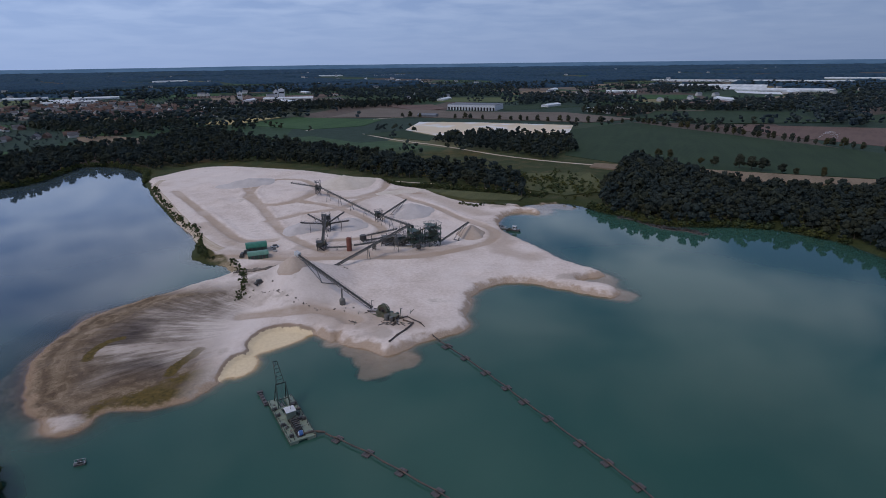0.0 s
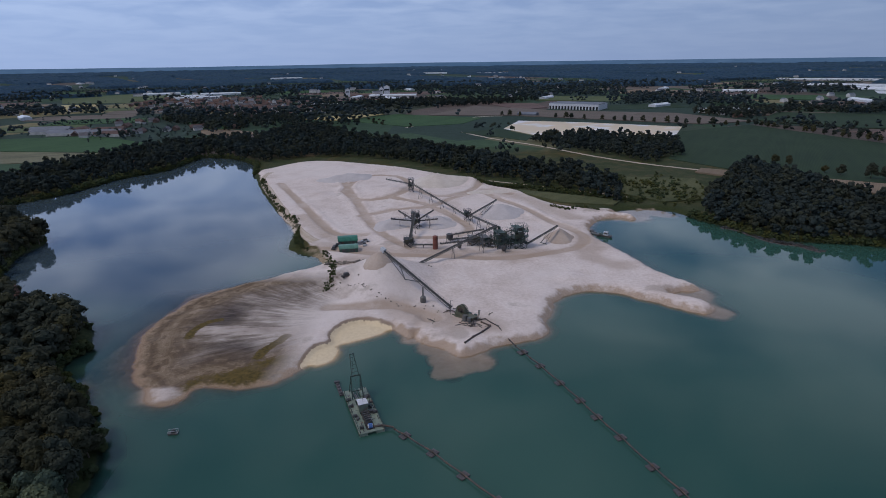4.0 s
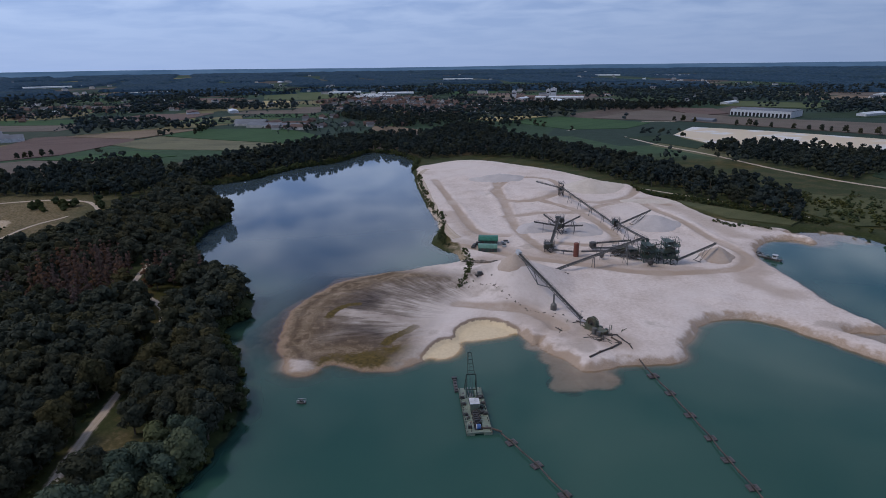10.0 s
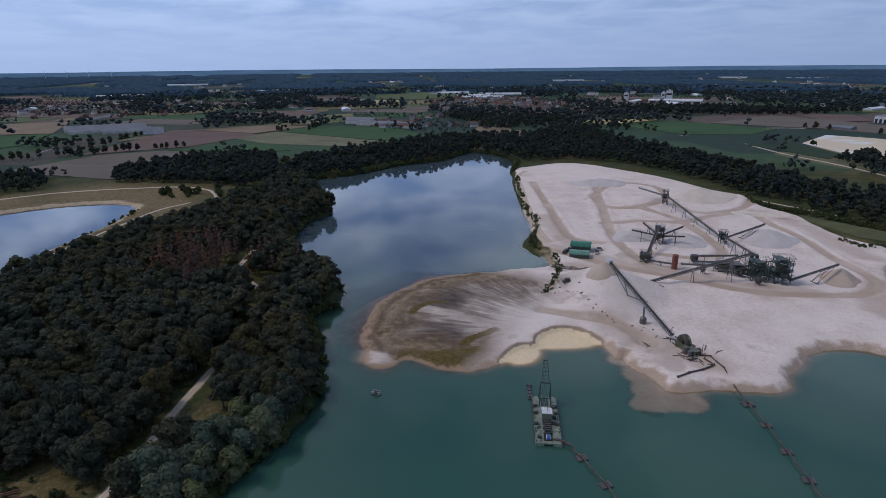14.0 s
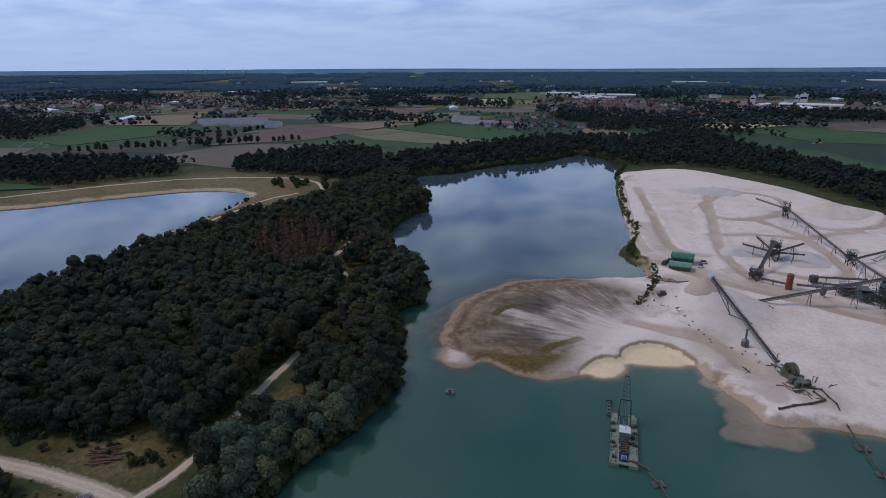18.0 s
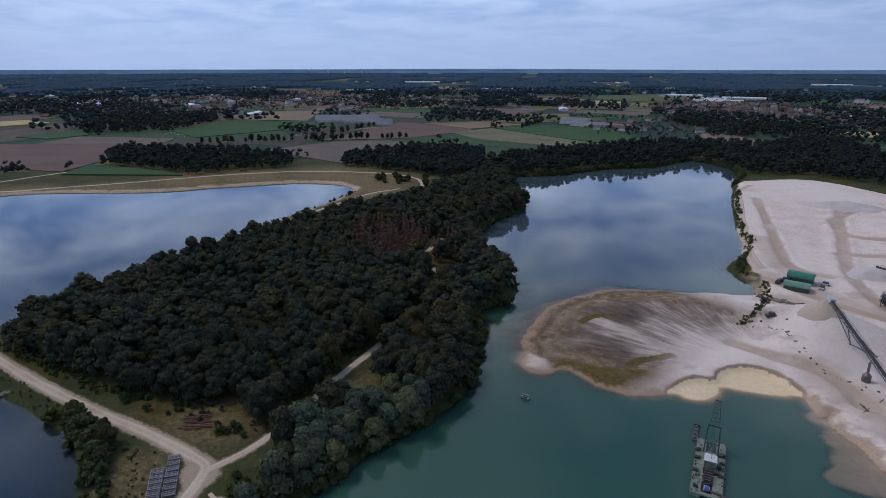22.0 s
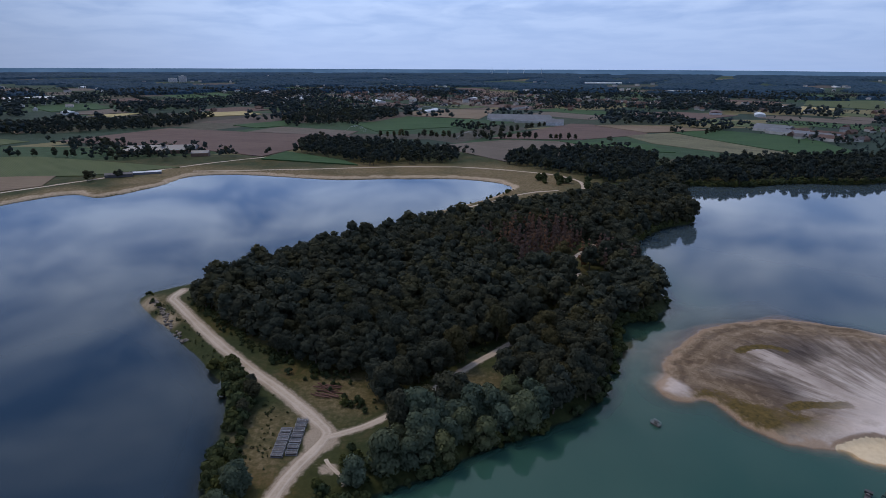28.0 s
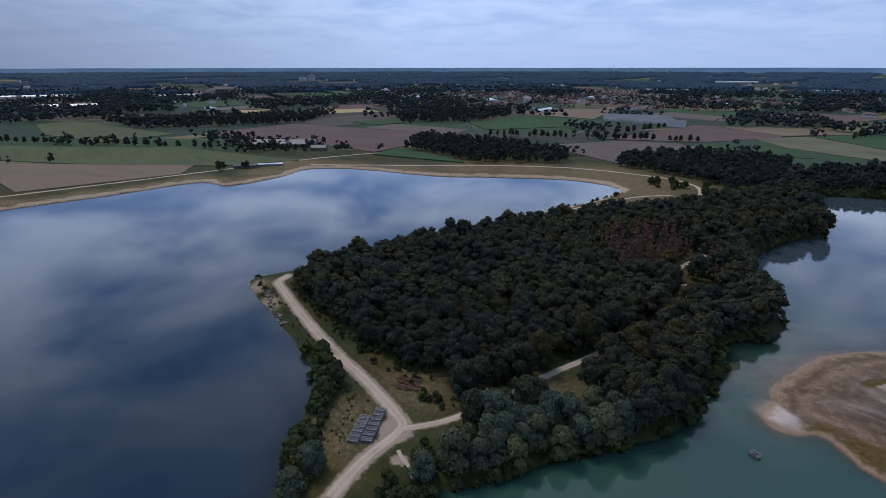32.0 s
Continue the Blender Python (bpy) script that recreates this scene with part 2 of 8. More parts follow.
SHORE_2B = [(-522, 26), (-546, -20), (-546, -60), (-508, -77), (-478, -100), (-466, -118), (-482, -146), (-435, -195), (-387, -249), (-310, -320), (-150, -340), (-20, -240),
            (0, -140), (-30, -70), (-62, -20)]
SAND = [(-262, 508), (-256, 528), (-242, 558), (-218, 566), (-178, 554), (-120, 531), (-60, 484), (-36, 462), (-14, 446), (8, 414), (30, 400), (60, 402), (78, 408), (95, 396),
        (120, 300), (95, 220), (40, 200), (-30, 165), (-90, 130), (-138, 136), (-149, 165), (-150, 205), (-148, 232), (-112, 262), (-102, 268), (-111, 283), (-128, 303), (-156, 343),
        (-197, 400), (-236, 460), (-249, 486)]
YELLOW = [(-75.4, 169.5), (-75.2, 176), (-74, 180.7), (-70.4, 184.6), (-72.6, 190.5), (-70.4, 198.6), (-66.4, 202.8), (-61, 204.2), (-55.4, 202.8), (-50.8, 201.6), (-52, 195), (-58, 189), (-64, 185), (-66.5, 183), (-62.5, 178), (-64.5, 172), (-70, 168), (-74.5, 166.5)]
# broad heaps that run out into the quarry floor: x, y, radius, height
HUMPS = [(-67, 243, 28, 13.5), (-56, 470, 18, 4.5), (-108, 424, 26, 4.0), (-163, 412, 15, 2.2), (-195, 470, 16, 2.0), (-190, 522, 18, 2.2), (-140, 520, 16, 1.8),
         (-18, 184, 5, 1.0), (-113, 143, 6, 0.25), (20, 262, 9, 0.8), (60, 262, 9, 0.5), (-205, 500, 12, 1.5), (-41.2, 201, 4, -1.6), (-38.5, 207, 5, -1.5)]


def curve(points, closed=True, step=2.0):
    """A smooth line through the plan's points."""
    p = np.array(points, float)
    n = len(p)
    out = []
    for i in range(n if closed else n - 1):
        a, b, c, d = (p[(i + k) % n] if closed else p[min(max(i + k, 0), n - 1)] for k in (-1, 0, 1, 2))
        m = max(2, int(np.linalg.norm(c - b) / step))
        for s in np.arange(m) / m:
            out.append(0.5 * (2 * b + (c - a) * s + (2 * a - 5 * b + 4 * c - d) * s ** 2 + (3 * b - a - 3 * c + d) * s ** 3))
    if not closed:
        out.append(p[-1])
    return np.array(out)


def line_distance(q, line, closed=True):
    """Distance of each point from a polyline."""
    a = line if closed else line[:-1]
    b = np.roll(line, -1, 0) if closed else line[1:]
    best = np.full(len(q), 1e9)
    for s in range(0, len(a)):
        ab = b[s] - a[s]
        u = np.clip(((q - a[s]) @ ab) / max(ab @ ab, 1e-9), 0, 1)
        d = q - (a[s] + u[:, None] * ab)
        np.minimum(best, d[:, 0] ** 2 + d[:, 1] ** 2, out=best)
    return np.sqrt(best)


def inside(q, poly):
    """Which points lie in a closed polygon."""
    hit = np.zeros(len(q), bool)
    a, b = poly, np.roll(poly, -1, 0)
    for s in range(len(a)):
        over = (a[s, 1] > q[:, 1]) != (b[s, 1] > q[:, 1])
        if over.any():
            x = a[s, 0] + (q[:, 1] - a[s, 1]) * (b[s, 0] - a[s, 0]) / (b[s, 1] - a[s, 1] + 1e-12)
            hit ^= over & (q[:, 0] < x)
    return hit


def signed(q, poly):
    """Distance from the edge, positive outside."""
    d = np.full(len(q), 999.0)
    lo, hi = poly.min(0) - 70, poly.max(0) + 70
    near = ((q > lo) & (q < hi)).all(1)
    s = line_distance(q[near], poly)
    d[near] = np.where(inside(q[near], poly), -s, s)
    return d


LAKE_1 = curve(SHORE_1A + SHORE_1B + SHORE_1C + SHORE_1D, step=2.6)
LAKE_2 = curve(SHORE_2A + SHORE_2B, step=5.0)
SANDS = curve(SAND, step=6.0)
YELLOWS = curve(YELLOW, step=1.5)
_rng = np.random.default_rng(4)
for _l in (LAKE_1, LAKE_2):
    _l += _rng.normal(0, 0.38, _l.shape)

# places where the bed falls away slowly, so that the bottom shows: x, y, radius
SHOALS = [(-24, 171, 8), (-14, 180, 8), (-33, 187, 6), (-26, 179, 8), (-42, 193, 4), (-19, 178, 8), (72, 254, 14), (80, 236, 9), (62, 392, 22), (85, 400, 16)]


def relief(x, y):
    """A cheap rolling surface of a few metres' wavelength, -1 to 1."""
    return (np.sin(x * 0.31 + 1.3 * np.sin(y * 0.17)) + np.sin(y * 0.37 + 1.7 * np.sin(x * 0.13 + 2)) + np.sin((x + y) * 0.09) + np.sin((x - 1.7 * y) * 0.61) * 0.5) / 3.5


def heights(x, y, dw, ds, dy):
    """Ground height from the distance to water, to the sand's edge and to the fresh beach."""
    sand = np.clip(-ds / 6 + 0.5, 0, 1)
    spit = np.clip((-70 - x) / 25, 0, 1) * np.clip((250 - y) / 20, 0, 1) * sand
    top = 2.0 + sand * 0.9 - 1.3 * spit
    edge = np.where(sand > 0.5, 1.6 + 9 * spit, 2.5)
    land = top * (1 - np.exp(-np.maximum(dw, 0) / edge)) + 0.18 * relief(x, y) * np.clip(dw / 6, 0, 1)
    land += sand * 1.4 * np.clip((dw - 25) / 60, 0, 1)
    for hx, hy, hr, hh in HUMPS:
        far = np.hypot(x - hx, y - hy) * (1 + 0.05 * np.sin(3 * np.arctan2(y - hy, x - hx) + hx))
        land = land + hh * 0.5 * (np.sqrt((1 - far / hr) ** 2 + 0.012) + (1 - far / hr)) * (far < hr * 1.6) * np.clip(dw / 5, 0, 1)
    fresh = np.clip(0.5 - dy / 1.2, 0, 1)
    land = land * (1 - fresh) + fresh * np.minimum(land, 0.06 * np.maximum(dw, 0) + 0.05)
    slow = np.zeros_like(x)
    for sx, sy, sr in SHOALS:
        slow = np.maximum(slow, np.clip(2.2 - 1.7 * np.hypot(x - sx, y - sy) / sr + 0.25 * relief(x * 1.9, y * 1.9), 0, 1))
    gentle = np.clip((-80 - x) / 15, 0, 1) * np.clip((238 - y) / 15, 0, 1) * np.clip((26 - ds) / 12, 0, 1)
    west = np.clip((-118 - x) / 20, 0, 1)
    steep = np.minimum(dw, 0) * (0.42 - gentle * (0.20 + 0.15 * west))
    bed = steep * (1 - slow) + slow * np.maximum(steep, -0.29 + 0.012 * np.minimum(dw, 0) + 0.06 * relief(x * 1.7, y * 1.7))
    h = np.where(dw > 0, land, np.minimum(np.maximum(bed, -7), -0.01))
    r = np.hypot(x, y)
    h += 40 * np.clip((r - 1500) / 3400, 0, 1) ** 1.6
    return h


def survey(x, y):
    """Distances and height at plan points."""
    q = np.stack([np.ravel(x), np.ravel(y)], 1).astype(float)
    d1, d2, ds, dy = signed(q, LAKE_1), signed(q, LAKE_2), signed(q, SANDS), signed(q, YELLOWS)
    ds = np.where(inside(q, SANDS), -np.abs(ds), np.abs(ds))
    dw = np.minimum(d1, d2)
    return d1, d2, ds, dy, heights(q[:, 0], q[:, 1], dw, ds, dy)


def axis(lo, hi, fine, mid):
    core = np.concatenate([np.arange(lo, mid[0], fine), np.arange(mid[0], mid[1], fine * 0.5), np.arange(mid[1], hi + 0.1, fine)])
    grow = fine * 1.14 ** np.arange(1, 60)
    right = hi + np.cumsum(grow)
    left = lo - np.cumsum(grow)
    return np.concatenate([left[left > -4900][::-1], core, right[right < 4900]])


GX, GY = axis(-560, 262, 2.5, (-160, 90)), axis(-360, 640, 2.5, (130, 450))
gx, gy = np.meshgrid(GX, GY)
gx, gy = gx.ravel(), gy.ravel()
D1, D2, DS, DY, GZ = survey(gx, gy)
NX, NY = len(GX), len(GY)
HAUL = [[(-214, 452), (-159, 374), (-122, 322), (-109, 313), (-97, 314)],
        [(-167, 474), (-124, 386), (-98, 334), (-78, 307), (-64, 293)],
        [(-148, 425), (-152, 466), (-141, 489), (-117, 482), (-99, 447), (-98, 418), (-111, 401), (-128, 399), (-148, 425)],
        [(-96, 434), (-71, 414), (-58, 422), (-48, 442), (-45, 472), (-52, 490), (-60, 490)],
        [(-106, 406), (-81, 393), (-61, 372), (-44, 347), (-36, 331), (-42, 316), (-67, 311)],
        [(-39, 434), (-25, 411), (-7, 391), (12, 358), (28, 336), (31, 324), (26, 308), (7, 292), (-14, 282), (-39, 280), (-60, 280), (-85, 282), (-102, 286), (-117, 288)],
        [(-112, 356), (-90, 374), (-71, 382), (-59, 410), (-39, 434), (-18, 429)], [(-82, 212), (-67, 213), (-54, 216), (-44, 213), (-35, 207)]]
# ground worn by loaders and lorries, broader than the roads
TRAFFIC = [[(-117, 294), (-100, 291), (-80, 288), (-60, 286), (-39, 285), (-14, 286), (8, 294)], [(-150, 352), (-128, 322), (-112, 306), (-100, 300)], [(-92, 268), (-70, 278), (-50, 290)],
           [(-52, 214), (-40, 210), (-28, 206), (-14, 204)], [(30, 330), (34, 316), (30, 300), (44, 280)], [(-36, 440), (-10, 420), (12, 390), (26, 372)]]
_q = np.stack([gx, gy], 1)
_core = (np.abs(gx + 100) < 300) & (gy > 180) & (gy < 600)
HAULD, TRAFD = np.full(len(gx), 50.0), np.full(len(gx), 50.0)
for _lines, _to in ((HAUL, HAULD), (TRAFFIC, TRAFD)):
    for _l in _lines:
        _to[_core] = np.minimum(_to[_core], line_distance(_q[_core], curve(_l, False, 6.0), False))
# low windrows of sand along the roads, and the roads a little sunk
_on = np.clip((-DS - 3) / 4, 0, 1) * np.clip((D1 - 5) / 4, 0, 1)
GZ = GZ + _on * (0.75 * np.exp(-((HAULD - 5.0) / 1.7) ** 2) * (0.75 + 0.5 * relief(gx * 0.8, gy * 0.8)) - 0.25 * np.exp(-(HAULD / 3.0) ** 2) + 0.16 * relief(gx * 2.3, gy * 2.3))


def ground_z(x, y):
    """Height of the ground sheet at one or many places."""
    x, y = np.asarray(x, float), np.asarray(y, float)
    i = np.clip(np.searchsorted(GX, x) - 1, 0, NX - 2)
    j = np.clip(np.searchsorted(GY, y) - 1, 0, NY - 2)
    u, v = (x - GX[i]) / (GX[i + 1] - GX[i]), (y - GY[j]) / (GY[j + 1] - GY[j])
    z = GZ.reshape(NY, NX)
    return (z[j, i] * (1 - u) + z[j, i + 1] * u) * (1 - v) + (z[j + 1, i] * (1 - u) + z[j + 1, i + 1] * u) * v


def arrays_mesh(name, verts, faces, mats, smooth=False, index=None, **attrs):
    """A mesh from numpy arrays; faces all of one size."""
    me = bpy.data.meshes.new(name)
    k = faces.shape[1]
    me.vertices.add(len(verts))
    me.vertices.foreach_set("co", np.ascontiguousarray(verts, np.float32).ravel())
    me.loops.add(faces.size)
    me.loops.foreach_set("vertex_index", np.ascontiguousarray(faces, np.int32).ravel())
    me.polygons.add(len(faces))
    me.polygons.foreach_set("loop_start", np.arange(0, faces.size, k, dtype=np.int32))
    me.polygons.foreach_set("loop_total", np.full(len(faces), k, np.int32))
    me.polygons.foreach_set("use_smooth", np.full(len(faces), smooth))
    if index is not None:
        me.polygons.foreach_set("material_index", np.ascontiguousarray(index, np.int32))
    for m in mats if isinstance(mats, (list, tuple)) else [mats]:
        me.materials.append(m)
    for key, values in attrs.items():
        a = me.attributes.new(key, "FLOAT", "POINT")
        a.data.foreach_set("value", np.ascontiguousarray(values, np.float32))
    me.update(calc_edges=True)
    me.validate()
    return me


# damp, trodden or spilled ground: x, y, radius
DAMP = [(-41, 199, 4), (-41, 204, 5), (-38, 208, 5), (-35, 210.5, 5), (-33, 194, 4), (-34, 203, 8), (-27, 197, 7), (-45, 212, 6), (-60, 216, 7), (-80, 224, 7), (-92, 232, 6), (-60, 285, 9), (-45, 288, 11), (-30, 291, 10), (-10, 291, 8), (-75, 300, 8), (-100, 262, 7), 
        (60, 252, 8), (-12, 445, 9), (0, 430, 8), (-30, 452, 7), (-22, 306, 9), (-50, 300, 8), (-20, 208, 6), (40, 394, 9), (-120, 312, 7)]


def ground_material():
    k = Mat("ground", 0.92)
    p = k.place()
    n1, n2, n3 = k.noise(p, 0.012, 5), k.noise(p, 0.07, 6, 0.6), k.noise(p, 0.7, 5, 0.6)
    # wild grass, bare earth and leaf litter
    grass = k.ramp(k.calc("ADD", k.calc("MULTIPLY", n2, 0.6), k.calc("MULTIPLY", n3, 0.4)), (0.3, (0.024, 0.036, 0.015)), (0.5, (0.045, 0.057, 0.024)), (0.7, (0.105, 0.086, 0.048)))
    grass = k.mix(k.step(n1, 0.48, 0.62), grass, k.mix(1.0, grass, (1.3, 1.0, 0.75), "MULTIPLY"))
    # distant farmland: parcels
    warp = k.n("ShaderNodeMapping")
    warp.inputs["Rotation"].default_value = (0, 0, 0.5)
    warp.inputs["Scale"].default_value = (1.0, 0.55, 1.0)
    k.link(p, warp.inputs[0])
    cell = k.n("ShaderNodeTexVoronoi", Scale=0.0052, Randomness=0.85)
    cell.distance = "CHEBYCHEV"
    k.link(warp.outputs[0], cell.inputs["Vector"])
    one = k.n("ShaderNodeSeparateColor")
    k.link(cell.outputs["Color"], one.inputs[0])
    crop = k.ramp(one.outputs[0], (0.0, (0.030, 0.052, 0.040)), (0.30, (0.034, 0.058, 0.044)), (0.36, (0.036, 0.068, 0.040)), (0.60, (0.048, 0.088, 0.046)), (0.68, (0.12, 0.095, 0.082)), (0.80, (0.085, 0.072, 0.064)), (0.86, (0.045, 0.066, 0.044)), (0.96, (0.19, 0.17, 0.09)))
    crop = k.mix(1.0, crop, k.ramp(n2, (0.3, (0.8, 0.8, 0.8)), (0.7, (1.15, 1.15, 1.15))), "MULTIPLY")
    far = k.attr("far")
    land = k.mix(far, grass, crop)
    # quarry sand
    ds = k.attr("sand")
    edge = k.calc("ADD", ds, k.calc("MULTIPLY", k.calc("SUBTRACT", n2, 0.5), 9.0))
    is_sand = k.step(edge, -1.2, 1.2)
    sand = k.ramp(k.calc("ADD", k.calc("MULTIPLY", n2, 0.55), k.calc("MULTIPLY", n3, 0.45)), (0.32, (0.52, 0.43, 0.375)), (0.5, (0.68, 0.585, 0.54)), (0.66, (0.78, 0.70, 0.66)))
    sand = k.mix(k.step(n1, 0.46, 0.60, 0.0, 0.7), sand, (0.71, 0.635, 0.60))
    fine = k.noise(p, 3.2, 3, 0.7)
    sand = k.mix(k.step(fine, 0.54, 0.70, 0.0, 0.32), sand, (0.38, 0.31, 0.265))
    spill = k.step(k.calc("ADD", k.attr("damp"), k.calc("MULTIPLY", k.calc("SUBTRACT", n2, 0.5), 4.5)), 0.45, 1.1, 0.0, 0.6)
    sand = k.mix(spill, sand, k.ramp(fine, (0.35, (0.25, 0.195, 0.155)), (0.65, (0.44, 0.36, 0.30))))
    haul = k.step(k.calc("ADD", k.attr("haul"), k.calc("MULTIPLY", k.calc("SUBTRACT", n2, 0.5), 3.5)), 2.0, 4.2, 1.0, 0.0)
    trodden = k.step(k.calc("ADD", k.attr("traffic"), k.calc("MULTIPLY", k.calc("SUBTRACT", n2, 0.5), 14.0)), 2.0, 11.0, 0.75, 0.0)
    sand = k.mix(k.calc("MULTIPLY", trodden, k.step(n3, 0.3, 0.6, 0.6, 1.0)), sand, k.ramp(fine, (0.35, (0.36, 0.275, 0.22)), (0.65, (0.52, 0.425, 0.36))))
    sand = k.mix(k.calc("MULTIPLY", haul, k.step(n2, 0.3, 0.6, 0.45, 0.9)), sand, (0.41, 0.315, 0.245))
    # the silt fan of the spit: stains that run outwards from its neck
    shift = k.n("ShaderNodeVectorMath")
    shift.operation = "SUBTRACT"
    shift.inputs[1].default_value = (-58, 203, 0)
    k.link(p, shift.inputs[0])
    xyz = k.n("ShaderNodeSeparateXYZ")
    k.link(shift.outputs[0], xyz.inputs[0])
    ang = k.calc("ARCTAN2", xyz.outputs[1], k.calc("MULTIPLY", xyz.outputs[0], -1.0))
    rad = k.calc("SQRT", k.calc("ADD", k.calc("MULTIPLY", xyz.outputs[0], xyz.outputs[0]), k.calc("MULTIPLY", xyz.outputs[1], xyz.outputs[1])))
    polar = k.n("ShaderNodeCombineXYZ")
    k.link(k.calc("MULTIPLY", ang, 20.0), polar.inputs[0])
    k.link(k.calc("MULTIPLY", rad, 0.05), polar.inputs[1])
    ray = k.noise(polar.outputs[0], 1.5, 8, 0.68)
    ray2 = k.noise(polar.outputs[0], 0.42, 4, 0.55)
    away = k.step(rad, 16, 44)
    silt = k.ramp(k.calc("SUBTRACT", k.calc("ADD", k.calc("MULTIPLY", ray, 0.34), k.calc("ADD", k.calc("MULTIPLY", ray2, 0.33), k.calc("MULTIPLY", n2, 0.33))), k.step(rad, 22, 62, -0.02, 0.05)), (0.33, (0.085, 0.066, 0.054)), (0.43, (0.185, 0.150, 0.125)), (0.50, (0.33, 0.28, 0.245)), (0.60, (0.60, 0.53, 0.485)))
    band = k.noise(k.attr_vec("shore", 0.15, n2), 1.0, 4, 0.65)
    rim = k.step(k.calc("ADD", k.attr("shore"), k.calc("MULTIPLY", n2, 8.0)), 13.0, 32.0, 1.0, 0.0)
    silt = k.mix(k.attr("dark"), silt, k.ramp(ray, (0.40, (0.050, 0.040, 0.037)), (0.66, (0.15, 0.122, 0.110))))
    silt = k.mix(k.step(k.calc("ADD", k.attr("tongue"), k.calc("MULTIPLY", k.calc("SUBTRACT", ray, 0.5), 2.2)), 0.35, 0.95, 0.0, 0.8), silt, k.ramp(n2, (0.35, (0.40, 0.335, 0.295)), (0.65, (0.60, 0.52, 0.47))))
    silt = k.mix(k.calc("MULTIPLY", rim, 0.85), silt, k.ramp(band, (0.38, (0.088, 0.058, 0.036)), (0.5, (0.165, 0.115, 0.070)), (0.62, (0.30, 0.225, 0.155))))
    moss = k.calc("MULTIPLY", k.step(k.calc("ADD", k.attr("moss"), k.calc("MULTIPLY", k.calc("SUBTRACT", n3, 0.5), 1.4)), 0.2, 0.65), k.step(n2, 0.26, 0.46))
    silt = k.mix(moss, silt, k.ramp(n3, (0.3, (0.058, 0.048, 0.018)), (0.7, (0.15, 0.105, 0.035))))
    sand = k.mix(k.calc("MULTIPLY", k.attr("spit"), away), sand, silt)
    fresh = k.step(k.calc("ADD", k.attr("fresh"), k.calc("MULTIPLY", k.calc("SUBTRACT", n3, 0.5), 1.5)), -0.15, 0.15)
    lip = k.calc("MULTIPLY", k.step(k.calc("ADD", k.attr("fresh"), k.calc("MULTIPLY", k.calc("SUBTRACT", n3, 0.5), 0.8)), -1.3, -0.5), k.step(k.attr("shore"), 0.0, 1.0))
    sand = k.mix(k.calc("MULTIPLY", lip, 0.8), sand, (0.24, 0.165, 0.105))
    sand = k.mix(fresh, sand, k.ramp(n3, (0.3, (0.70, 0.565, 0.375)), (0.7, (0.79, 0.655, 0.455))))
    # wet rim and bed
    wet = k.step(k.calc("ADD", k.attr("shore"), k.calc("MULTIPLY", k.calc("SUBTRACT", k.noise(p, 0.22, 5, 0.6), 0.5), 10.0)), 0.4, 3.4, 1.0, 0.0)
    wet = k.calc("MULTIPLY", wet, k.step(k.attr("shore"), -1.2, -0.2))
    cut = k.calc("MULTIPLY", wet, k.calc("SUBTRACT", 1.0, fresh))
    sand = k.mix(k.calc("MULTIPLY", cut, 0.80), sand, k.ramp(fine, (0.35, (0.25, 0.165, 0.105)), (0.65, (0.46, 0.345, 0.25))))
    land = k.mix(k.attr("bank"), land, k.ramp(n3, (0.3, (0.085, 0.070, 0.034)), (0.5, (0.160, 0.122, 0.062)), (0.7, (0.27, 0.21, 0.135))))
    eroded = k.step(k.calc("ADD", k.attr("shore"), k.calc("MULTIPLY", k.calc("SUBTRACT", n2, 0.5), 16.0)), 3.0, 7.0, 0.85, 0.0)
    land = k.mix(k.calc("MULTIPLY", k.attr("bank"), eroded), land, k.ramp(n3, (0.3, (0.36, 0.27, 0.18)), (0.7, (0.58, 0.48, 0.37))))
    # shade under overhanging growth, put into the bank colour towards the water
    land = k.mix(k.calc("MULTIPLY", k.attr("bank_shade"), k.step(k.attr("bank"), 0.0, 0.4, 0.8, 0.0)), land, k.ramp(n3, (0.3, (0.018, 0.028, 0.010)), (0.7, (0.050, 0.060, 0.022))))
    worn = k.step(k.calc("ADD", k.attr("worn"), k.calc("MULTIPLY", k.calc("SUBTRACT", n3, 0.5), 2.6)), 0.0, 1.3, 1.0, 0.0)
    land = k.mix(k.calc("MULTIPLY", worn, 0.85), land, k.ramp(fine, (0.3, (0.30, 0.235, 0.175)), (0.7, (0.52, 0.43, 0.345))))
    land = k.mix(k.step(k.attr("shore"), -0.6, 0.3, 1.0, 0.0), land, k.ramp(n3, (0.3, (0.022, 0.034, 0.026)), (0.7, (0.050, 0.066, 0.050))))
    col = k.mix(is_sand, land, sand)
    k.bump(k.calc("ADD", k.calc("MULTIPLY", n3, 0.55), k.calc("MULTIPLY", n2, 1.8)), 0.6, 0.55)
    k.b.inputs["Specular IOR Level"].default_value = 0.12
    return k.base(col)


M_GROUND = ground_material()
TRACK_MAIN = [(-86, 18), (-99, 25), (-111, 34), (-118, 33), (-139, 22), (-154, 13), (-186, -4), (-218, -19), (-227, -23), (-236, -20)]
TRACK_WOOD = [(-111, 34), (-114, 46), (-122, 61), (-134, 77), (-147, 97), (-165, 125), (-180, 142), (-194, 155), (-212, 162), (-226, 164), (-239, 176), (-262, 205)]
TRACKS = [curve(TRACK_MAIN, False, 2.0), curve(TRACK_WOOD, False, 2.0)]
WORN = np.full(len(gx), 50.0)
_pen = (gx > -300) & (gx < -60) & (gy > -60) & (gy < 240)
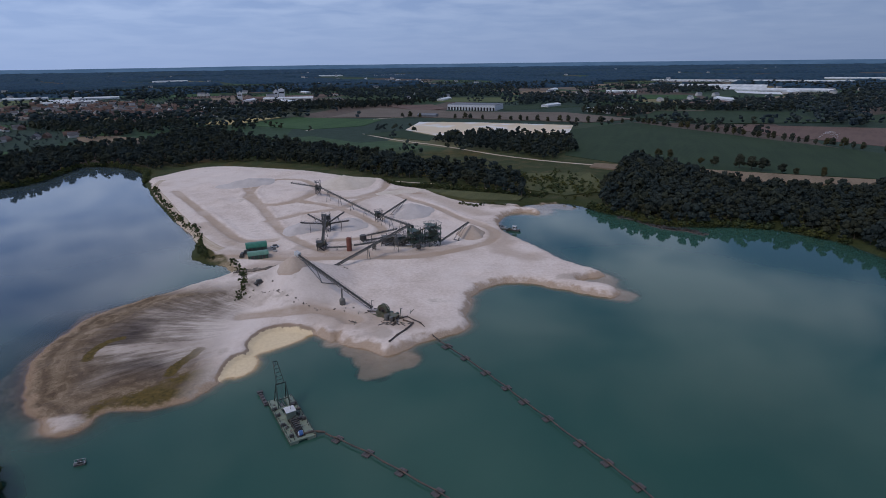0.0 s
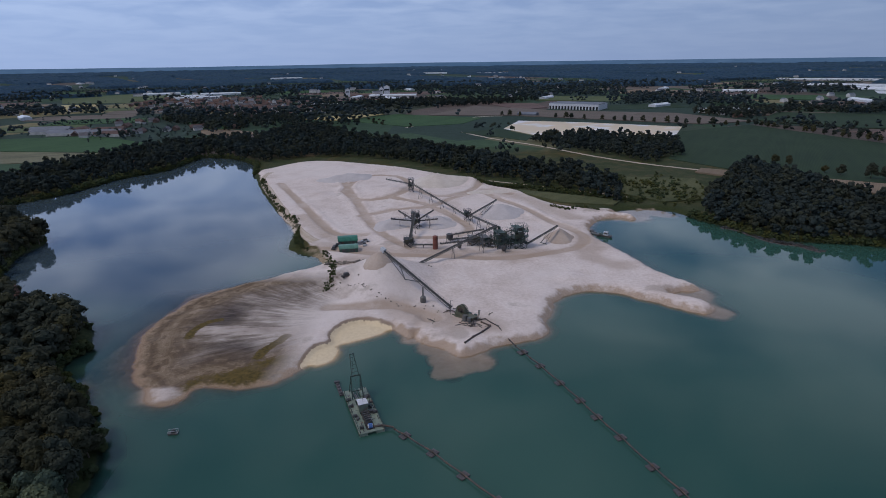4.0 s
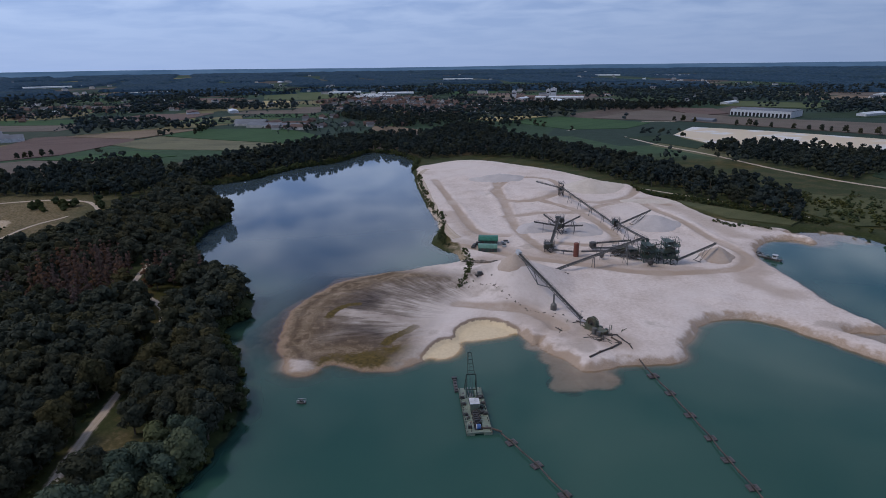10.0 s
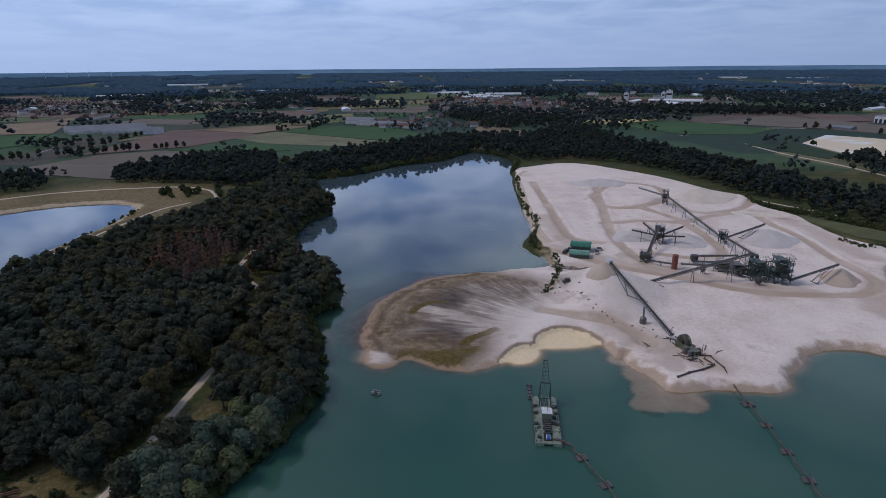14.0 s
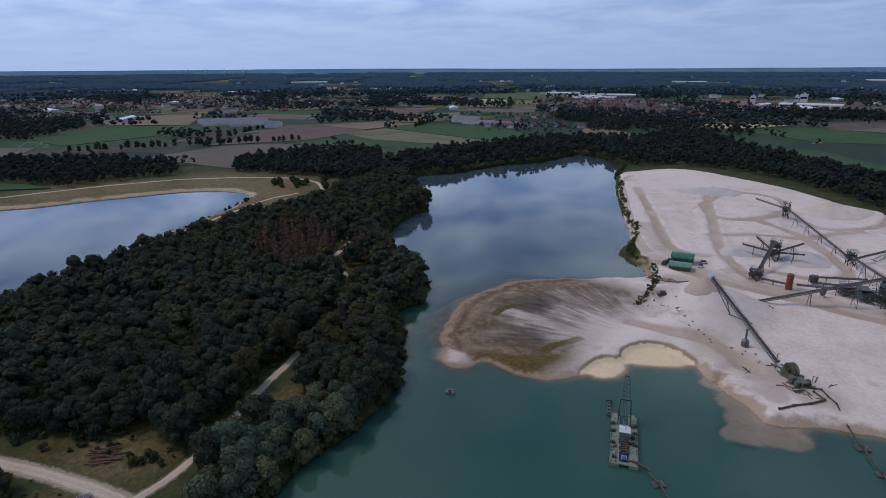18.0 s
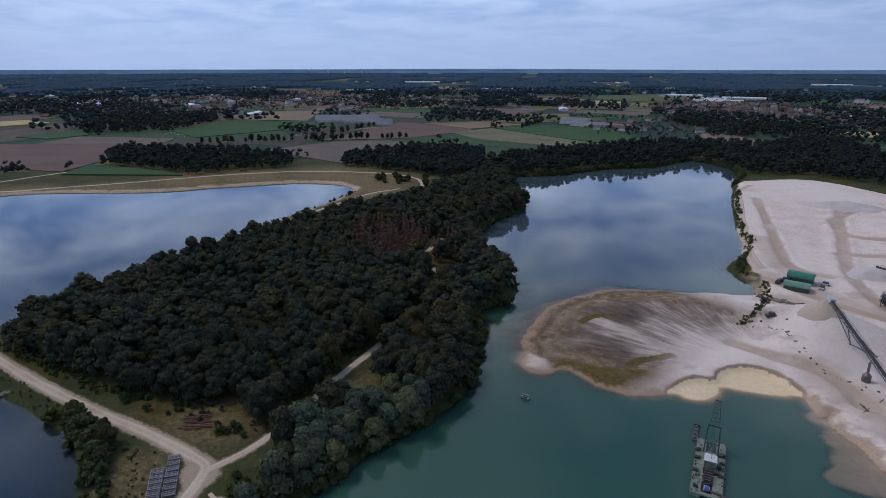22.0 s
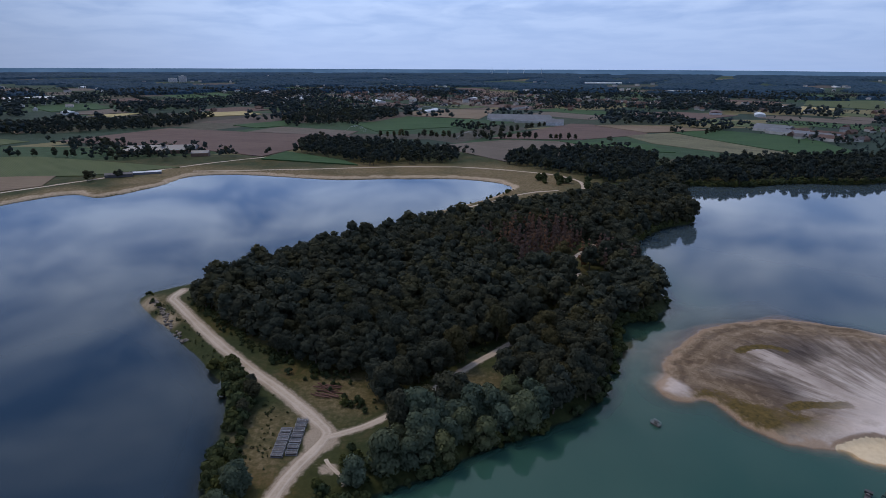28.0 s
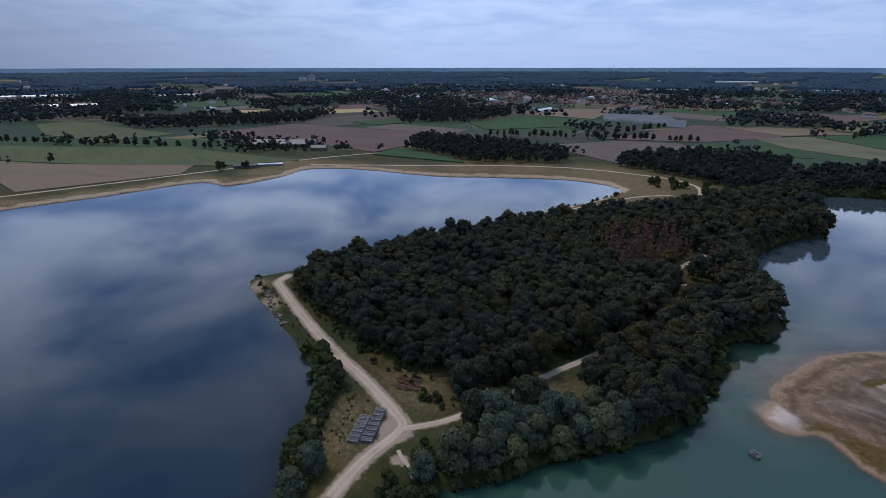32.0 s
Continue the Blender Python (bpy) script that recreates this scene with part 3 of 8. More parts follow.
for _l, _w in zip(TRACKS, (1.9, 0.7)):
    WORN[_pen] = np.minimum(WORN[_pen], line_distance(_q[_pen], _l, False) - _w)
WORN = np.minimum(WORN, np.hypot((gx + 111) / 1.2, gy - 33) - 4.2)
WORN = np.minimum(WORN, np.hypot(gx + 98, gy - 34) - 1.6)
DAMPED = np.zeros(len(gx))
for _x, _y, _r in DAMP:
    DAMPED = np.maximum(DAMPED, np.clip(1.3 - np.hypot(gx - _x, gy - _y) / _r, 0, 1))
TONGUE = np.zeros(len(gx))
TONGUE[_core | _pen] = np.clip(1.5 - line_distance(_q[_core | _pen], curve([(-62, 199), (-84, 192.4), (-94, 190), (-102, 188.7), (-114, 187), (-125, 187)], False, 3.0), False) / 4, 0, 1)
MOSS = np.zeros(len(gx))
for _l, _w in (([(-100, 149.5), (-92, 154), (-85, 160.5), (-77.5, 165.5)], 7.0), ([(-126, 180.5), (-127.8, 185.8), (-125.8, 193.6), (-122, 196)], 1.5), ([(-92, 169.5), (-91.8, 175.6), (-89.6, 181.4), (-88.5, 186)], 1.7)):
    MOSS[_core | _pen] = np.maximum(MOSS[_core | _pen], np.clip(1.6 - line_distance(_q[_core | _pen], curve(_l, False, 2.0), False) / _w, 0, 1))
# dry bare banks round the far end of the second lake, and the bare ground by the track
BANKS = [(-336, 112, 9), (-348, 128, 9), (-362, 148, 10), (-376, 170, 12), (-392, 195, 16), (-380, 215, 16), (-110, 276, 9), (-118, 291, 6), (-104, 264, 7), (-526, 30, 30), (-531, 100, 34), (-520, 150, 36), (-490, 215, 45), (-445, 240, 42), (-410, 225, 25), (-560, -70, 32), (-520, -95, 22), (-490, -150, 16), (-430, -212, 15),
         (-455, -172, 15), (-400, -255, 15), (-108, 16, 9), (-120, 20, 9), (-136, 38, 11), (-128, 42, 9), (-205, -22, 7), (-225, -30, 7), (-128, 82, 8), (-545, -30, 30), (0, 411, 7), (10, 404, 9), (18, 410, 8)]
BANK = np.zeros(len(gx))
for _x, _y, _r in BANKS:
    BANK = np.maximum(BANK, np.clip(1.5 - np.hypot(gx - _x, gy - _y) / _r, 0, 1))
BANK = BANK * np.where(gx > -245, 0.62, 1.0)
BANK = np.maximum(BANK, np.clip(1.7 - np.abs(D2) / 13, 0, 1) * (gx < -380) * (D2 > 0))
_i, _j = np.meshgrid(np.arange(NX - 1), np.arange(NY - 1))
_a = (_j * NX + _i).ravel()
QUADS = np.stack([_a, _a + 1, _a + 1 + NX, _a + NX], 1)
_r = np.hypot(gx, gy)
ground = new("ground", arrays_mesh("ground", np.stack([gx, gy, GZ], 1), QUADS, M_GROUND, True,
             sand=-DS, haul=HAULD, traffic=TRAFD, worn=WORN, damp=DAMPED, bank_shade=np.clip(1.6 - np.minimum(D1, D2) / 6, 0, 1), fresh=-DY, shore=np.minimum(D1, D2), bank=BANK,
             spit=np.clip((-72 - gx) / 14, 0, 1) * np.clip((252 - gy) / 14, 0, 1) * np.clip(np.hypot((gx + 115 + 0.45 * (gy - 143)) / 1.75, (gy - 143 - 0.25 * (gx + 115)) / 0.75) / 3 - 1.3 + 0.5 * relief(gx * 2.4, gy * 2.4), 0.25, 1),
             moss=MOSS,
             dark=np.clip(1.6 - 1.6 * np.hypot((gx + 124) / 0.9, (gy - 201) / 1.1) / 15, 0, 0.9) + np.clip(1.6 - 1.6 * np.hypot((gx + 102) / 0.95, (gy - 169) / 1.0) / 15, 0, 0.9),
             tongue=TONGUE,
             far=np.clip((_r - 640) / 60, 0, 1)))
tagged(ground, "flat land with sand quarry, banks and distant farmland", "ground", kind="structure")


def water_material(name, body, clear, calm=None, ripple=0.025):
    k = Mat(name, 0.06)
    t = k.t
    p = k.place()
    t.nodes.remove(k.b)
    out = t.nodes["Material Output"]
    diffuse = k.n("ShaderNodeBsdfDiffuse")
    drift = k.noise(p, 0.012, 4, 0.5)
    if calm:
        body = k.mix(k.attr("murk"), calm, body)
    k.link(k.mix(1.0, body, k.ramp(drift, (0.3, (0.88, 0.9, 0.9)), (0.7, (1.12, 1.1, 1.08))), "MULTIPLY"), diffuse.inputs[0])
    see = k.n("ShaderNodeBsdfTransparent")
    see.inputs[0].default_value = (1.0, 0.94, 0.88, 1)
    gloss = k.n("ShaderNodeBsdfGlossy", Roughness=ripple)
    gloss.inputs[0].default_value = (0.95, 0.95, 0.95, 1) if calm else (0.82, 0.86, 0.90, 1)
    wave = k.calc("ADD", k.noise(p, 0.5, 3, 0.6), k.calc("MULTIPLY", k.noise(p, 0.06, 2), 1.5))
    bump = k.n("ShaderNodeBump", Strength=0.06, Distance=0.05)
    k.link(wave, bump.inputs["Height"])
    for x in (gloss,):
        k.link(bump.outputs[0], x.inputs["Normal"])
    fres = k.n("ShaderNodeFresnel", IOR=1.33)
    k.link(bump.outputs[0], fres.inputs["Normal"])
    opaque = k.calc("SUBTRACT", 1.0, k.calc("POWER", 2.718, k.calc("MULTIPLY", k.attr("depth"), -1.0 / clear)))
    a = k.n("ShaderNodeMixShader")
    k.link(opaque, a.inputs[0])
    k.link(see.outputs[0], a.inputs[1])
    k.link(diffuse.outputs[0], a.inputs[2])
    b = k.n("ShaderNodeMixShader")
    k.link(fres.outputs[0], b.inputs[0])
    k.link(a.outputs[0], b.inputs[1])
    k.link(gloss.outputs[0], b.inputs[2])
    k.link(b.outputs[0], out.inputs[0])
    return k.m


def lake(name, d, body, clear, label, calm=None):
    wetq = QUADS[(GZ[QUADS].min(1) < 0) & (d[QUADS].min(1) < 3)]
    used, idx = np.unique(wetq, return_inverse=True)
    v = np.stack([gx[used], gy[used], np.zeros(len(used))], 1)
    ob = new(name, arrays_mesh(name, v, idx.reshape(-1, 4), water_material(name, body, clear, calm, 0.045 if calm else 0.025), True, murk=1 - np.clip((gy[used] - 165) / 60, 0, 1) * np.clip((-105 - gx[used]) / 45, 0, 1), depth=np.maximum(-GZ[used], 0)))
    return tagged(ob, label, "lake", kind="structure")


lake("water_quarry", D1, (0.033, 0.091, 0.072), 0.75, "calm turbid green quarry lake with pale shallows", (0.050, 0.077, 0.097))
lake("water_lake", D2, (0.016, 0.036, 0.060), 1.4, "calm dark blue lake that mirrors the clouds")
# ---- trees ----


def ico(level):
    bm = bmesh.new()
    bmesh.ops.create_icosphere(bm, subdivisions=level, radius=1)
    v = np.array([x.co[:] for x in bm.verts])
    f = np.array([[q.index for q in x.verts] for x in bm.faces])
    bm.free()
    return v, f


ICO1 = ico(1)


def crown_arrays(rng, height, radius, lobes, leaves, size, low=0.25, cone=0.0):
    """A crown: uneven dark masses inside, loose leaf sprays of all slants over and between them. Triangles only."""
    V, F, n = [], [], 0
    lv, lf = ICO1
    centres = []
    for i in range(lobes):
        t = (i + 0.5) / lobes
        a = i * 2.4 + rng.uniform(-0.6, 0.6)
        z = height * (low + (1 - low) * t * 0.9) * rng.uniform(0.93, 1.05)
        wide = radius * (math.sin(math.pi * min(1, 0.25 + 0.75 * t)) ** 0.7) * (1 - cone * t)
        c = np.array([math.cos(a) * wide * rng.uniform(0.3, 0.72), math.sin(a) * wide * rng.uniform(0.3, 0.72), z])
        r = np.array([1, 1, rng.uniform(0.6, 0.85)]) * radius * rng.uniform(0.32, 0.60) * (1 - cone * t * 0.8)
        centres.append((c, r))
        v = lv * (1 + rng.normal(0, 0.20, (len(lv), 1))) * r * 0.86 + c
        V.append(v)
        F.append(lf + n)
        n += len(lv)
    share = np.array([r[0] ** 2 for c, r in centres])
    share = np.maximum(2, (share / share.sum() * leaves).astype(int))
    for (c, r), per in zip(centres, share):
        d = rng.normal(size=(per, 3))
        d[:, 2] += 0.45
        d /= np.linalg.norm(d, axis=1)[:, None]
        at = c + d * r * rng.uniform(0.82, 1.13, (per, 1))
        face = d + rng.normal(0, 0.30, (per, 3))
        face /= np.linalg.norm(face, axis=1)[:, None]
        u = np.cross(face, rng.normal(size=(per, 3)))
        u /= np.linalg.norm(u, axis=1)[:, None]
        w = np.cross(u, face) + face * rng.uniform(-0.3, 0.3, (per, 1))
        s = size * rng.uniform(0.5, 1.45, (per, 1))
        q = np.stack([at - u * s, at + u * s * 0.9, at + w * s * 1.3, at - w * s * 1.1], 1).reshape(-1, 3)
        b = n + np.arange(per)[:, None] * 4
        V.append(q)
        F.append(np.concatenate([b + np.array([[0, 1, 2]]), b + np.array([[1, 0, 3]])]))
        n += len(q)
    return np.concatenate(V), np.concatenate(F)


def trunk_arrays(rng, height, girth, limbs=4):
    """A tapered trunk with a few limbs."""
    V, F, n = [], [], 0

    def tube(a, b, r0, r1, k):
        nonlocal n
        a, b = np.array(a, float), np.array(b, float)
        d = (b - a) / np.linalg.norm(b - a)
        u = np.cross(d, (0.3, 1, 0.2))
        u /= np.linalg.norm(u)
        w = np.cross(d, u)
        ang = np.arange(k) * 2 * math.pi / k
        ring = np.cos(ang)[:, None] * u + np.sin(ang)[:, None] * w
        V.extend([a + ring * r0, b + ring * r1])
        i = np.arange(k)
        j = (i + 1) % k
        F.extend([np.stack([i, j, j + k], 1) + n, np.stack([i, j + k, i + k], 1) + n])
        n += 2 * k

    lean = rng.normal(0, 0.03, 2) * height
    top = (lean[0], lean[1], height * 0.75)
    tube((0, 0, -0.6), (lean[0] * 0.4, lean[1] * 0.4, height * 0.35), girth, girth * 0.7, 7)
    tube((lean[0] * 0.4, lean[1] * 0.4, height * 0.33), top, girth * 0.7, girth * 0.25, 6)
    for i in range(limbs):
        a = i * 2.4 + rng.uniform(0, 1)
        z = height * rng.uniform(0.28, 0.5)
        tube((lean[0] * 0.4, lean[1] * 0.4, z), (math.cos(a) * height * 0.2, math.sin(a) * height * 0.2, z + height * 0.2), girth * 0.35, girth * 0.12, 5)
    return np.concatenate(V), np.concatenate(F)


def grown(kind, rng, leaves=None):
    """Trunk and crown arrays for a kind of tree."""
    if kind == "willow":
        h = rng.uniform(7.6, 9.8)
        return trunk_arrays(rng, h, 0.4, 5), crown_arrays(rng, h, h * 0.44, 16, leaves or 2200, 0.28, 0.08), h
    if kind == "larch":
        h = rng.uniform(11.5, 14.5)
        return trunk_arrays(rng, h * 1.25, 0.22, 3), crown_arrays(rng, h, h * 0.19, 8, leaves or 520, 0.34, 0.1, cone=0.8), h
    if kind == "shrub":
        h = rng.uniform(2.2, 4.0)
        return trunk_arrays(rng, h, 0.08, 3), crown_arrays(rng, h, h * 0.6, 6 if not leaves else 4, leaves or 260, 0.3, 0.1), h
    h = rng.uniform(8.2, 11.5)
    return trunk_arrays(rng, h, 0.3, 0 if leaves else 4), crown_arrays(rng, h, h * 0.40, 9 if not leaves or leaves > 150 else 5, leaves or 1500, 0.29 if not leaves else 0.31 * (1300 / leaves) ** 0.32, 0.28), h


LEAF = {"oak": M_LEAF, "willow": M_WILLOW, "larch": M_LARCH, "shrub": M_SHRUB}
TREE_LABEL = {"oak": ("dark green broadleaf tree at the edge of the wood", "tree", "trees of the peninsula wood"),
              "willow": ("silver-green willow with a dense round crown by the water", "tree", "willows along the shore"),
              "larch": ("dead reddish-brown conifer among green trees", "tree", "dead conifers in the wood"),
              "shrub": ("low green shrub on the bank", "shrub", "shrubs on the banks")}
_protos = {}


def tree_meshes(kind, variant):
    if (kind, variant) not in _protos:
        rng = np.random.default_rng(100 * len(kind) + variant)
        (tv, tf), (cv, cf), h = grown(kind, rng)
        _protos[kind, variant] = (arrays_mesh("trunk", tv, tf, M_BARK, True), arrays_mesh("crown", cv, cf, LEAF[kind], False, tone=np.full(len(cv), 0.5)), h)
    return _protos[kind, variant]


def plant(kind, x, y, rng, scale=1.0):
    """One tree as a thing: an empty at its foot, with trunk and crown."""
    tm, cm, _ = tree_meshes(kind, int(rng.integers(5)))
    root = new({"oak": "tree", "willow": "willow_tree", "larch": "dead_conifer", "shrub": "shrub"}[kind])
    s = scale * min(1.25, max(0.7, rng.normal(1.0, 0.13)))
    root.matrix_world = Matrix.LocRotScale((x, y, float(ground_z(x, y)) - 0.1), Euler((0, 0, rng.uniform(0, 6.28))), (s, s, s * rng.uniform(0.92, 1.1)))
    tagged(root, *TREE_LABEL[kind])
    for name, me in (("trunk", tm), ("crown", cm)):
        ob = new(name, me)
        ob.parent = root
    return root


def scatter(rng, poly, spacing, keep):
    """Jittered places in a polygon that pass keep(x, y)."""
    poly = np.array(poly, float)
    lo, hi = poly.min(0), poly.max(0)
    xs, ys = np.meshgrid(np.arange(lo[0], hi[0], spacing), np.arange(lo[1], hi[1], spacing))
    ys = ys + (np.arange(xs.shape[1]) % 2)[None, :] * spacing * 0.5
    q = np.stack([xs.ravel(), ys.ravel()], 1) + rng.uniform(-0.38, 0.38, (xs.size, 2)) * spacing
    q = q[inside(q, poly)]
    return q[keep(q)] if keep and len(q) else q


def stuff_trees(name, places, kind, rng, mat, label, leaves=300, variants=6, scale=1.0, detail=None):
    """Many trees in one mesh, each with its own turn, size and tone."""
    protos = []
    for v in range(variants):
        (tv, tf), (cv, cf), h = grown(kind, rng, leaves) if detail is None else detail(rng)
        protos.append((np.concatenate([tv, cv]), np.concatenate([tf, cf + len(tv)]), len(tf)))
    V, F, T, I, n = [], [], [], [], 0
    z = ground_z(places[:, 0], places[:, 1])
    pick = rng.integers(0, variants, len(places))
    for v, (pv, pf, nt) in enumerate(protos):
        at = np.where(pick == v)[0]
        if not len(at):
            continue
        a = rng.uniform(0, 6.28, len(at))
        s = np.clip(rng.normal(1.0, 0.14, len(at)), 0.65, 1.25) * scale
        c, si = np.cos(a) * s, np.sin(a) * s
        x = pv[None, :, 0] * c[:, None] - pv[None, :, 1] * si[:, None] + places[at, 0][:, None]
        y = pv[None, :, 0] * si[:, None] + pv[None, :, 1] * c[:, None] + places[at, 1][:, None]
        zz = pv[None, :, 2] * (s * rng.uniform(0.88, 1.12, len(at)))[:, None] + z[at][:, None] - 0.1
        V.append(np.stack([x, y, zz], 2).reshape(-1, 3))
        F.append((pf[None] + (np.arange(len(at)) * len(pv))[:, None, None] + n).reshape(-1, 3))
        T.append(np.repeat(rng.uniform(0, 1, len(at)), len(pv)))
        one = np.ones(len(pf), int)
        one[:nt] = 0
        I.append(np.tile(one, len(at)))
        n += len(at) * len(pv)
    me = arrays_mesh(name, np.concatenate(V), np.concatenate(F), [M_BARK, mat], False, np.concatenate(I), tone=np.concatenate(T))
    return tagged(new(name, me), label, "trees", kind="stuff")


GLADES = [(-103, 677, 26), (-106, 43, 10), (-112, 46, 6), (-98, 42, 6), (-214, 160, 6), (-188, 147, 6), (-124, 84, 8), (-127, 78, 6), (-119, 87, 6), (-207, 166, 7), (-195, 160, 7), (-120, 64, 5.5), (-126, 74, 6.5), (-130, 82, 7), (-137, 91, 6), (-133, 40, 11), (-122, 46, 6), (-128, 82, 8), (-205, 168, 9), (-192, 164, 8), (-135, 90, 6), (-92, 30, 9), (-100, 36, 8), (-112, 20, 10)]


def off_track(q, gap=4.5, water=2.0):
    d1, d2, ds, dy, h = survey(q[:, 0], q[:, 1])
    ok = (np.minimum(d1, d2) > water) & (ds > 2)
    for t in TRACKS:
        ok &= line_distance(q, t, False) > gap
    for x, y, r in GLADES:
        ok &= np.hypot(q[:, 0] - x, q[:, 1] - y) > r
    return ok


WOOD_A = [(-92, 30), (-105, 46), (-118, 42), (-140, 42), (-165, 20), (-190, 4), (-218, -12), (-228, -14), (-244, 0), (-278, 48), (-306, 102), (-326, 150), (-336, 190), (-344, 225),
          (-360, 255), (-366, 285), (-392, 318), (-408, 366), (-380, 356), (-300, 312), (-255, 300), (-245, 240), (-225, 214), (-160, 200), (-148, 148), (-110, 130), (-90, 92), (-76, 40)]
rng = np.random.default_rng(11)
spots = scatter(rng, WOOD_A, 5.2, lambda q: off_track(q, 4.0, 0.6))
dead = np.hypot((spots[:, 0] + 250) / 1.15, (spots[:, 1] - 166) / 0.95) < 31 + 7 * rng.normal(size=len(spots))
willow = (signed(spots, LAKE_1) < 13) & (spots[:, 1] < 96) & (spots[:, 1] > 26)
front = (~dead & ~willow) & (spots[:, 0] > -262) & (spots[:, 1] < 130)
near = np.where(front)[0]
near = near[np.argsort(np.hypot(spots[near, 0] + 60, spots[near, 1] - 60))][:200]
solo = np.zeros(len(spots), bool)
solo[near] = True
for x, y in spots[solo]:
    plant("oak", x, y, rng)
for x, y in spots[willow]:
    plant("willow", x, y, rng, 1.12)
for x, y in spots[dead]:
    plant("larch", x, y, rng)
stuff_trees("woodland", spots[~solo & ~willow & ~dead], "oak", rng, M_LEAF, "dense dark green broadleaf wood on the peninsula", 270)
# ---- shape helpers ----


def part(name, bm, material, parent=None, label="", smooth=False):
    """Links a bmesh as one mesh object, under a thing or under a part."""
    me = bpy.data.meshes.new(name)
    if smooth:
        for f in bm.faces:
            f.smooth = True
    bm.to_mesh(me)
    bm.free()
    me.materials.append(material)
    ob = new(name, me)
    if parent is not None:
        ob.parent = parent
    return tagged(ob, label)


def thing(name, label, category, at=(0, 0, 0), turn=0.0, group="", kind=""):
    root = new(name)
    root.matrix_world = pose(*at, 0, 0, turn)
    return tagged(root, label, category, group, kind)


def hexa(bm, c):
    """A solid from eight corners: four below, four above."""
    v = [bm.verts.new(p) for p in c]
    for q in ((3, 2, 1, 0), (4, 5, 6, 7), (0, 1, 5, 4), (1, 2, 6, 5), (2, 3, 7, 6), (3, 0, 4, 7)):
        bm.faces.new([v[i] for i in q])


def box(bm, x0, y0, z0, x1, y1, z1, taper=0.0):
    t = taper
    hexa(bm, [(x0, y0, z0), (x1, y0, z0), (x1, y1, z0), (x0, y1, z0), (x0 + t, y0 + t, z1), (x1 - t, y0 + t, z1), (x1 - t, y1 - t, z1), (x0 + t, y1 - t, z1)])


def beam(bm, a, b, w=0.2, h=None):
    """A straight bar from a to b, w wide and h deep."""
    a, b = Vector(a), Vector(b)
    h = w if h is None else h
    d = (b - a).normalized()
    side = d.cross(Vector((0, 0, 1)))
    side = Vector((1, 0, 0)) if side.length < 1e-3 else side.normalized()
    up = side.cross(d).normalized()
    s, u = side * w / 2, up * h / 2
    hexa(bm, [a - s - u, b - s - u, b + s - u, a + s - u, a - s + u, b - s + u, b + s + u, a + s + u])


def tube(bm, a, b, r, k=8, r2=None):
    """A closed round bar from a to b."""
    a, b = Vector(a), Vector(b)
    r2 = r if r2 is None else r2
    d = (b - a).normalized()
    u = d.cross(Vector((0.21, 0.33, 1)) if abs(d.z) < 0.9 else Vector((1, 0.2, 0))).normalized()
    w = d.cross(u)
    rings = []
    for c, q in ((a, r), (b, r2)):
        rings.append([bm.verts.new(c + (u * math.cos(i * 2 * math.pi / k) + w * math.sin(i * 2 * math.pi / k)) * q) for i in range(k)])
    for i in range(k):
        bm.faces.new((rings[0][i], rings[0][(i + 1) % k], rings[1][(i + 1) % k], rings[1][i]))
    bm.faces.new(rings[0][::-1])
    bm.faces.new(rings[1])


def truss(bm, a, b, w, h, bays, bar=0.12):
    """A lattice girder: four chords with cross and slanting bars."""
    a, b = Vector(a), Vector(b)
    d = (b - a).normalized()
    side = d.cross(Vector((0, 0, 1))).normalized() * w / 2
    up = side.cross(d).normalized() * h
    for s in (-1, 1):
        for lift in (0, 1):
            beam(bm, a + side * s + up * lift, b + side * s + up * lift, bar)
    for i in range(bays + 1):
        p = a + (b - a) * i / bays
        for s in (-1, 1):
            beam(bm, p + side * s, p + side * s + up, bar * 0.7)
            if i < bays:
                q = a + (b - a) * (i + 1) / bays
                beam(bm, p + side * s, q + side * s + up, bar * 0.7)
        beam(bm, p + side, p - side, bar * 0.7)


def mesh_of(fill, *args, **kw):
    bm = bmesh.new()
    fill(bm, *args, **kw)
    return bm


# ---- fields and far land ----


def crop_material(name, a, b, turn, pitch=3.0, c=None, rough=0.9):
    """A field: rows, damp and thin patches."""
    k = Mat(name, rough)
    p = k.place()
    mp = k.n("ShaderNodeMapping")
    mp.inputs["Rotation"].default_value = (0, 0, radians(turn))
    k.link(p, mp.inputs[0])
    w = k.n("ShaderNodeTexWave", Scale=1.0 / pitch, Distortion=1.5, Detail=2.0)
    k.link(mp.outputs[0], w.inputs["Vector"])
    streak = k.noise(mp.outputs[0], 0.02, 5, 0.6, (6.0, 0.5, 1.0))
    patch = k.noise(p, 0.018, 5)
    v = k.calc("ADD", k.calc("MULTIPLY", w.outputs["Fac"], 0.18), k.calc("ADD", k.calc("MULTIPLY", streak, 0.5), k.calc("MULTIPLY", patch, 0.4)))
    col = k.ramp(v, (0.36, a), (0.66, b))
    if c:
        col = k.mix(k.step(patch, 0.34, 0.5), col, c)
    k.b.inputs["Specular IOR Level"].default_value = 0.12
    return k.base(col)


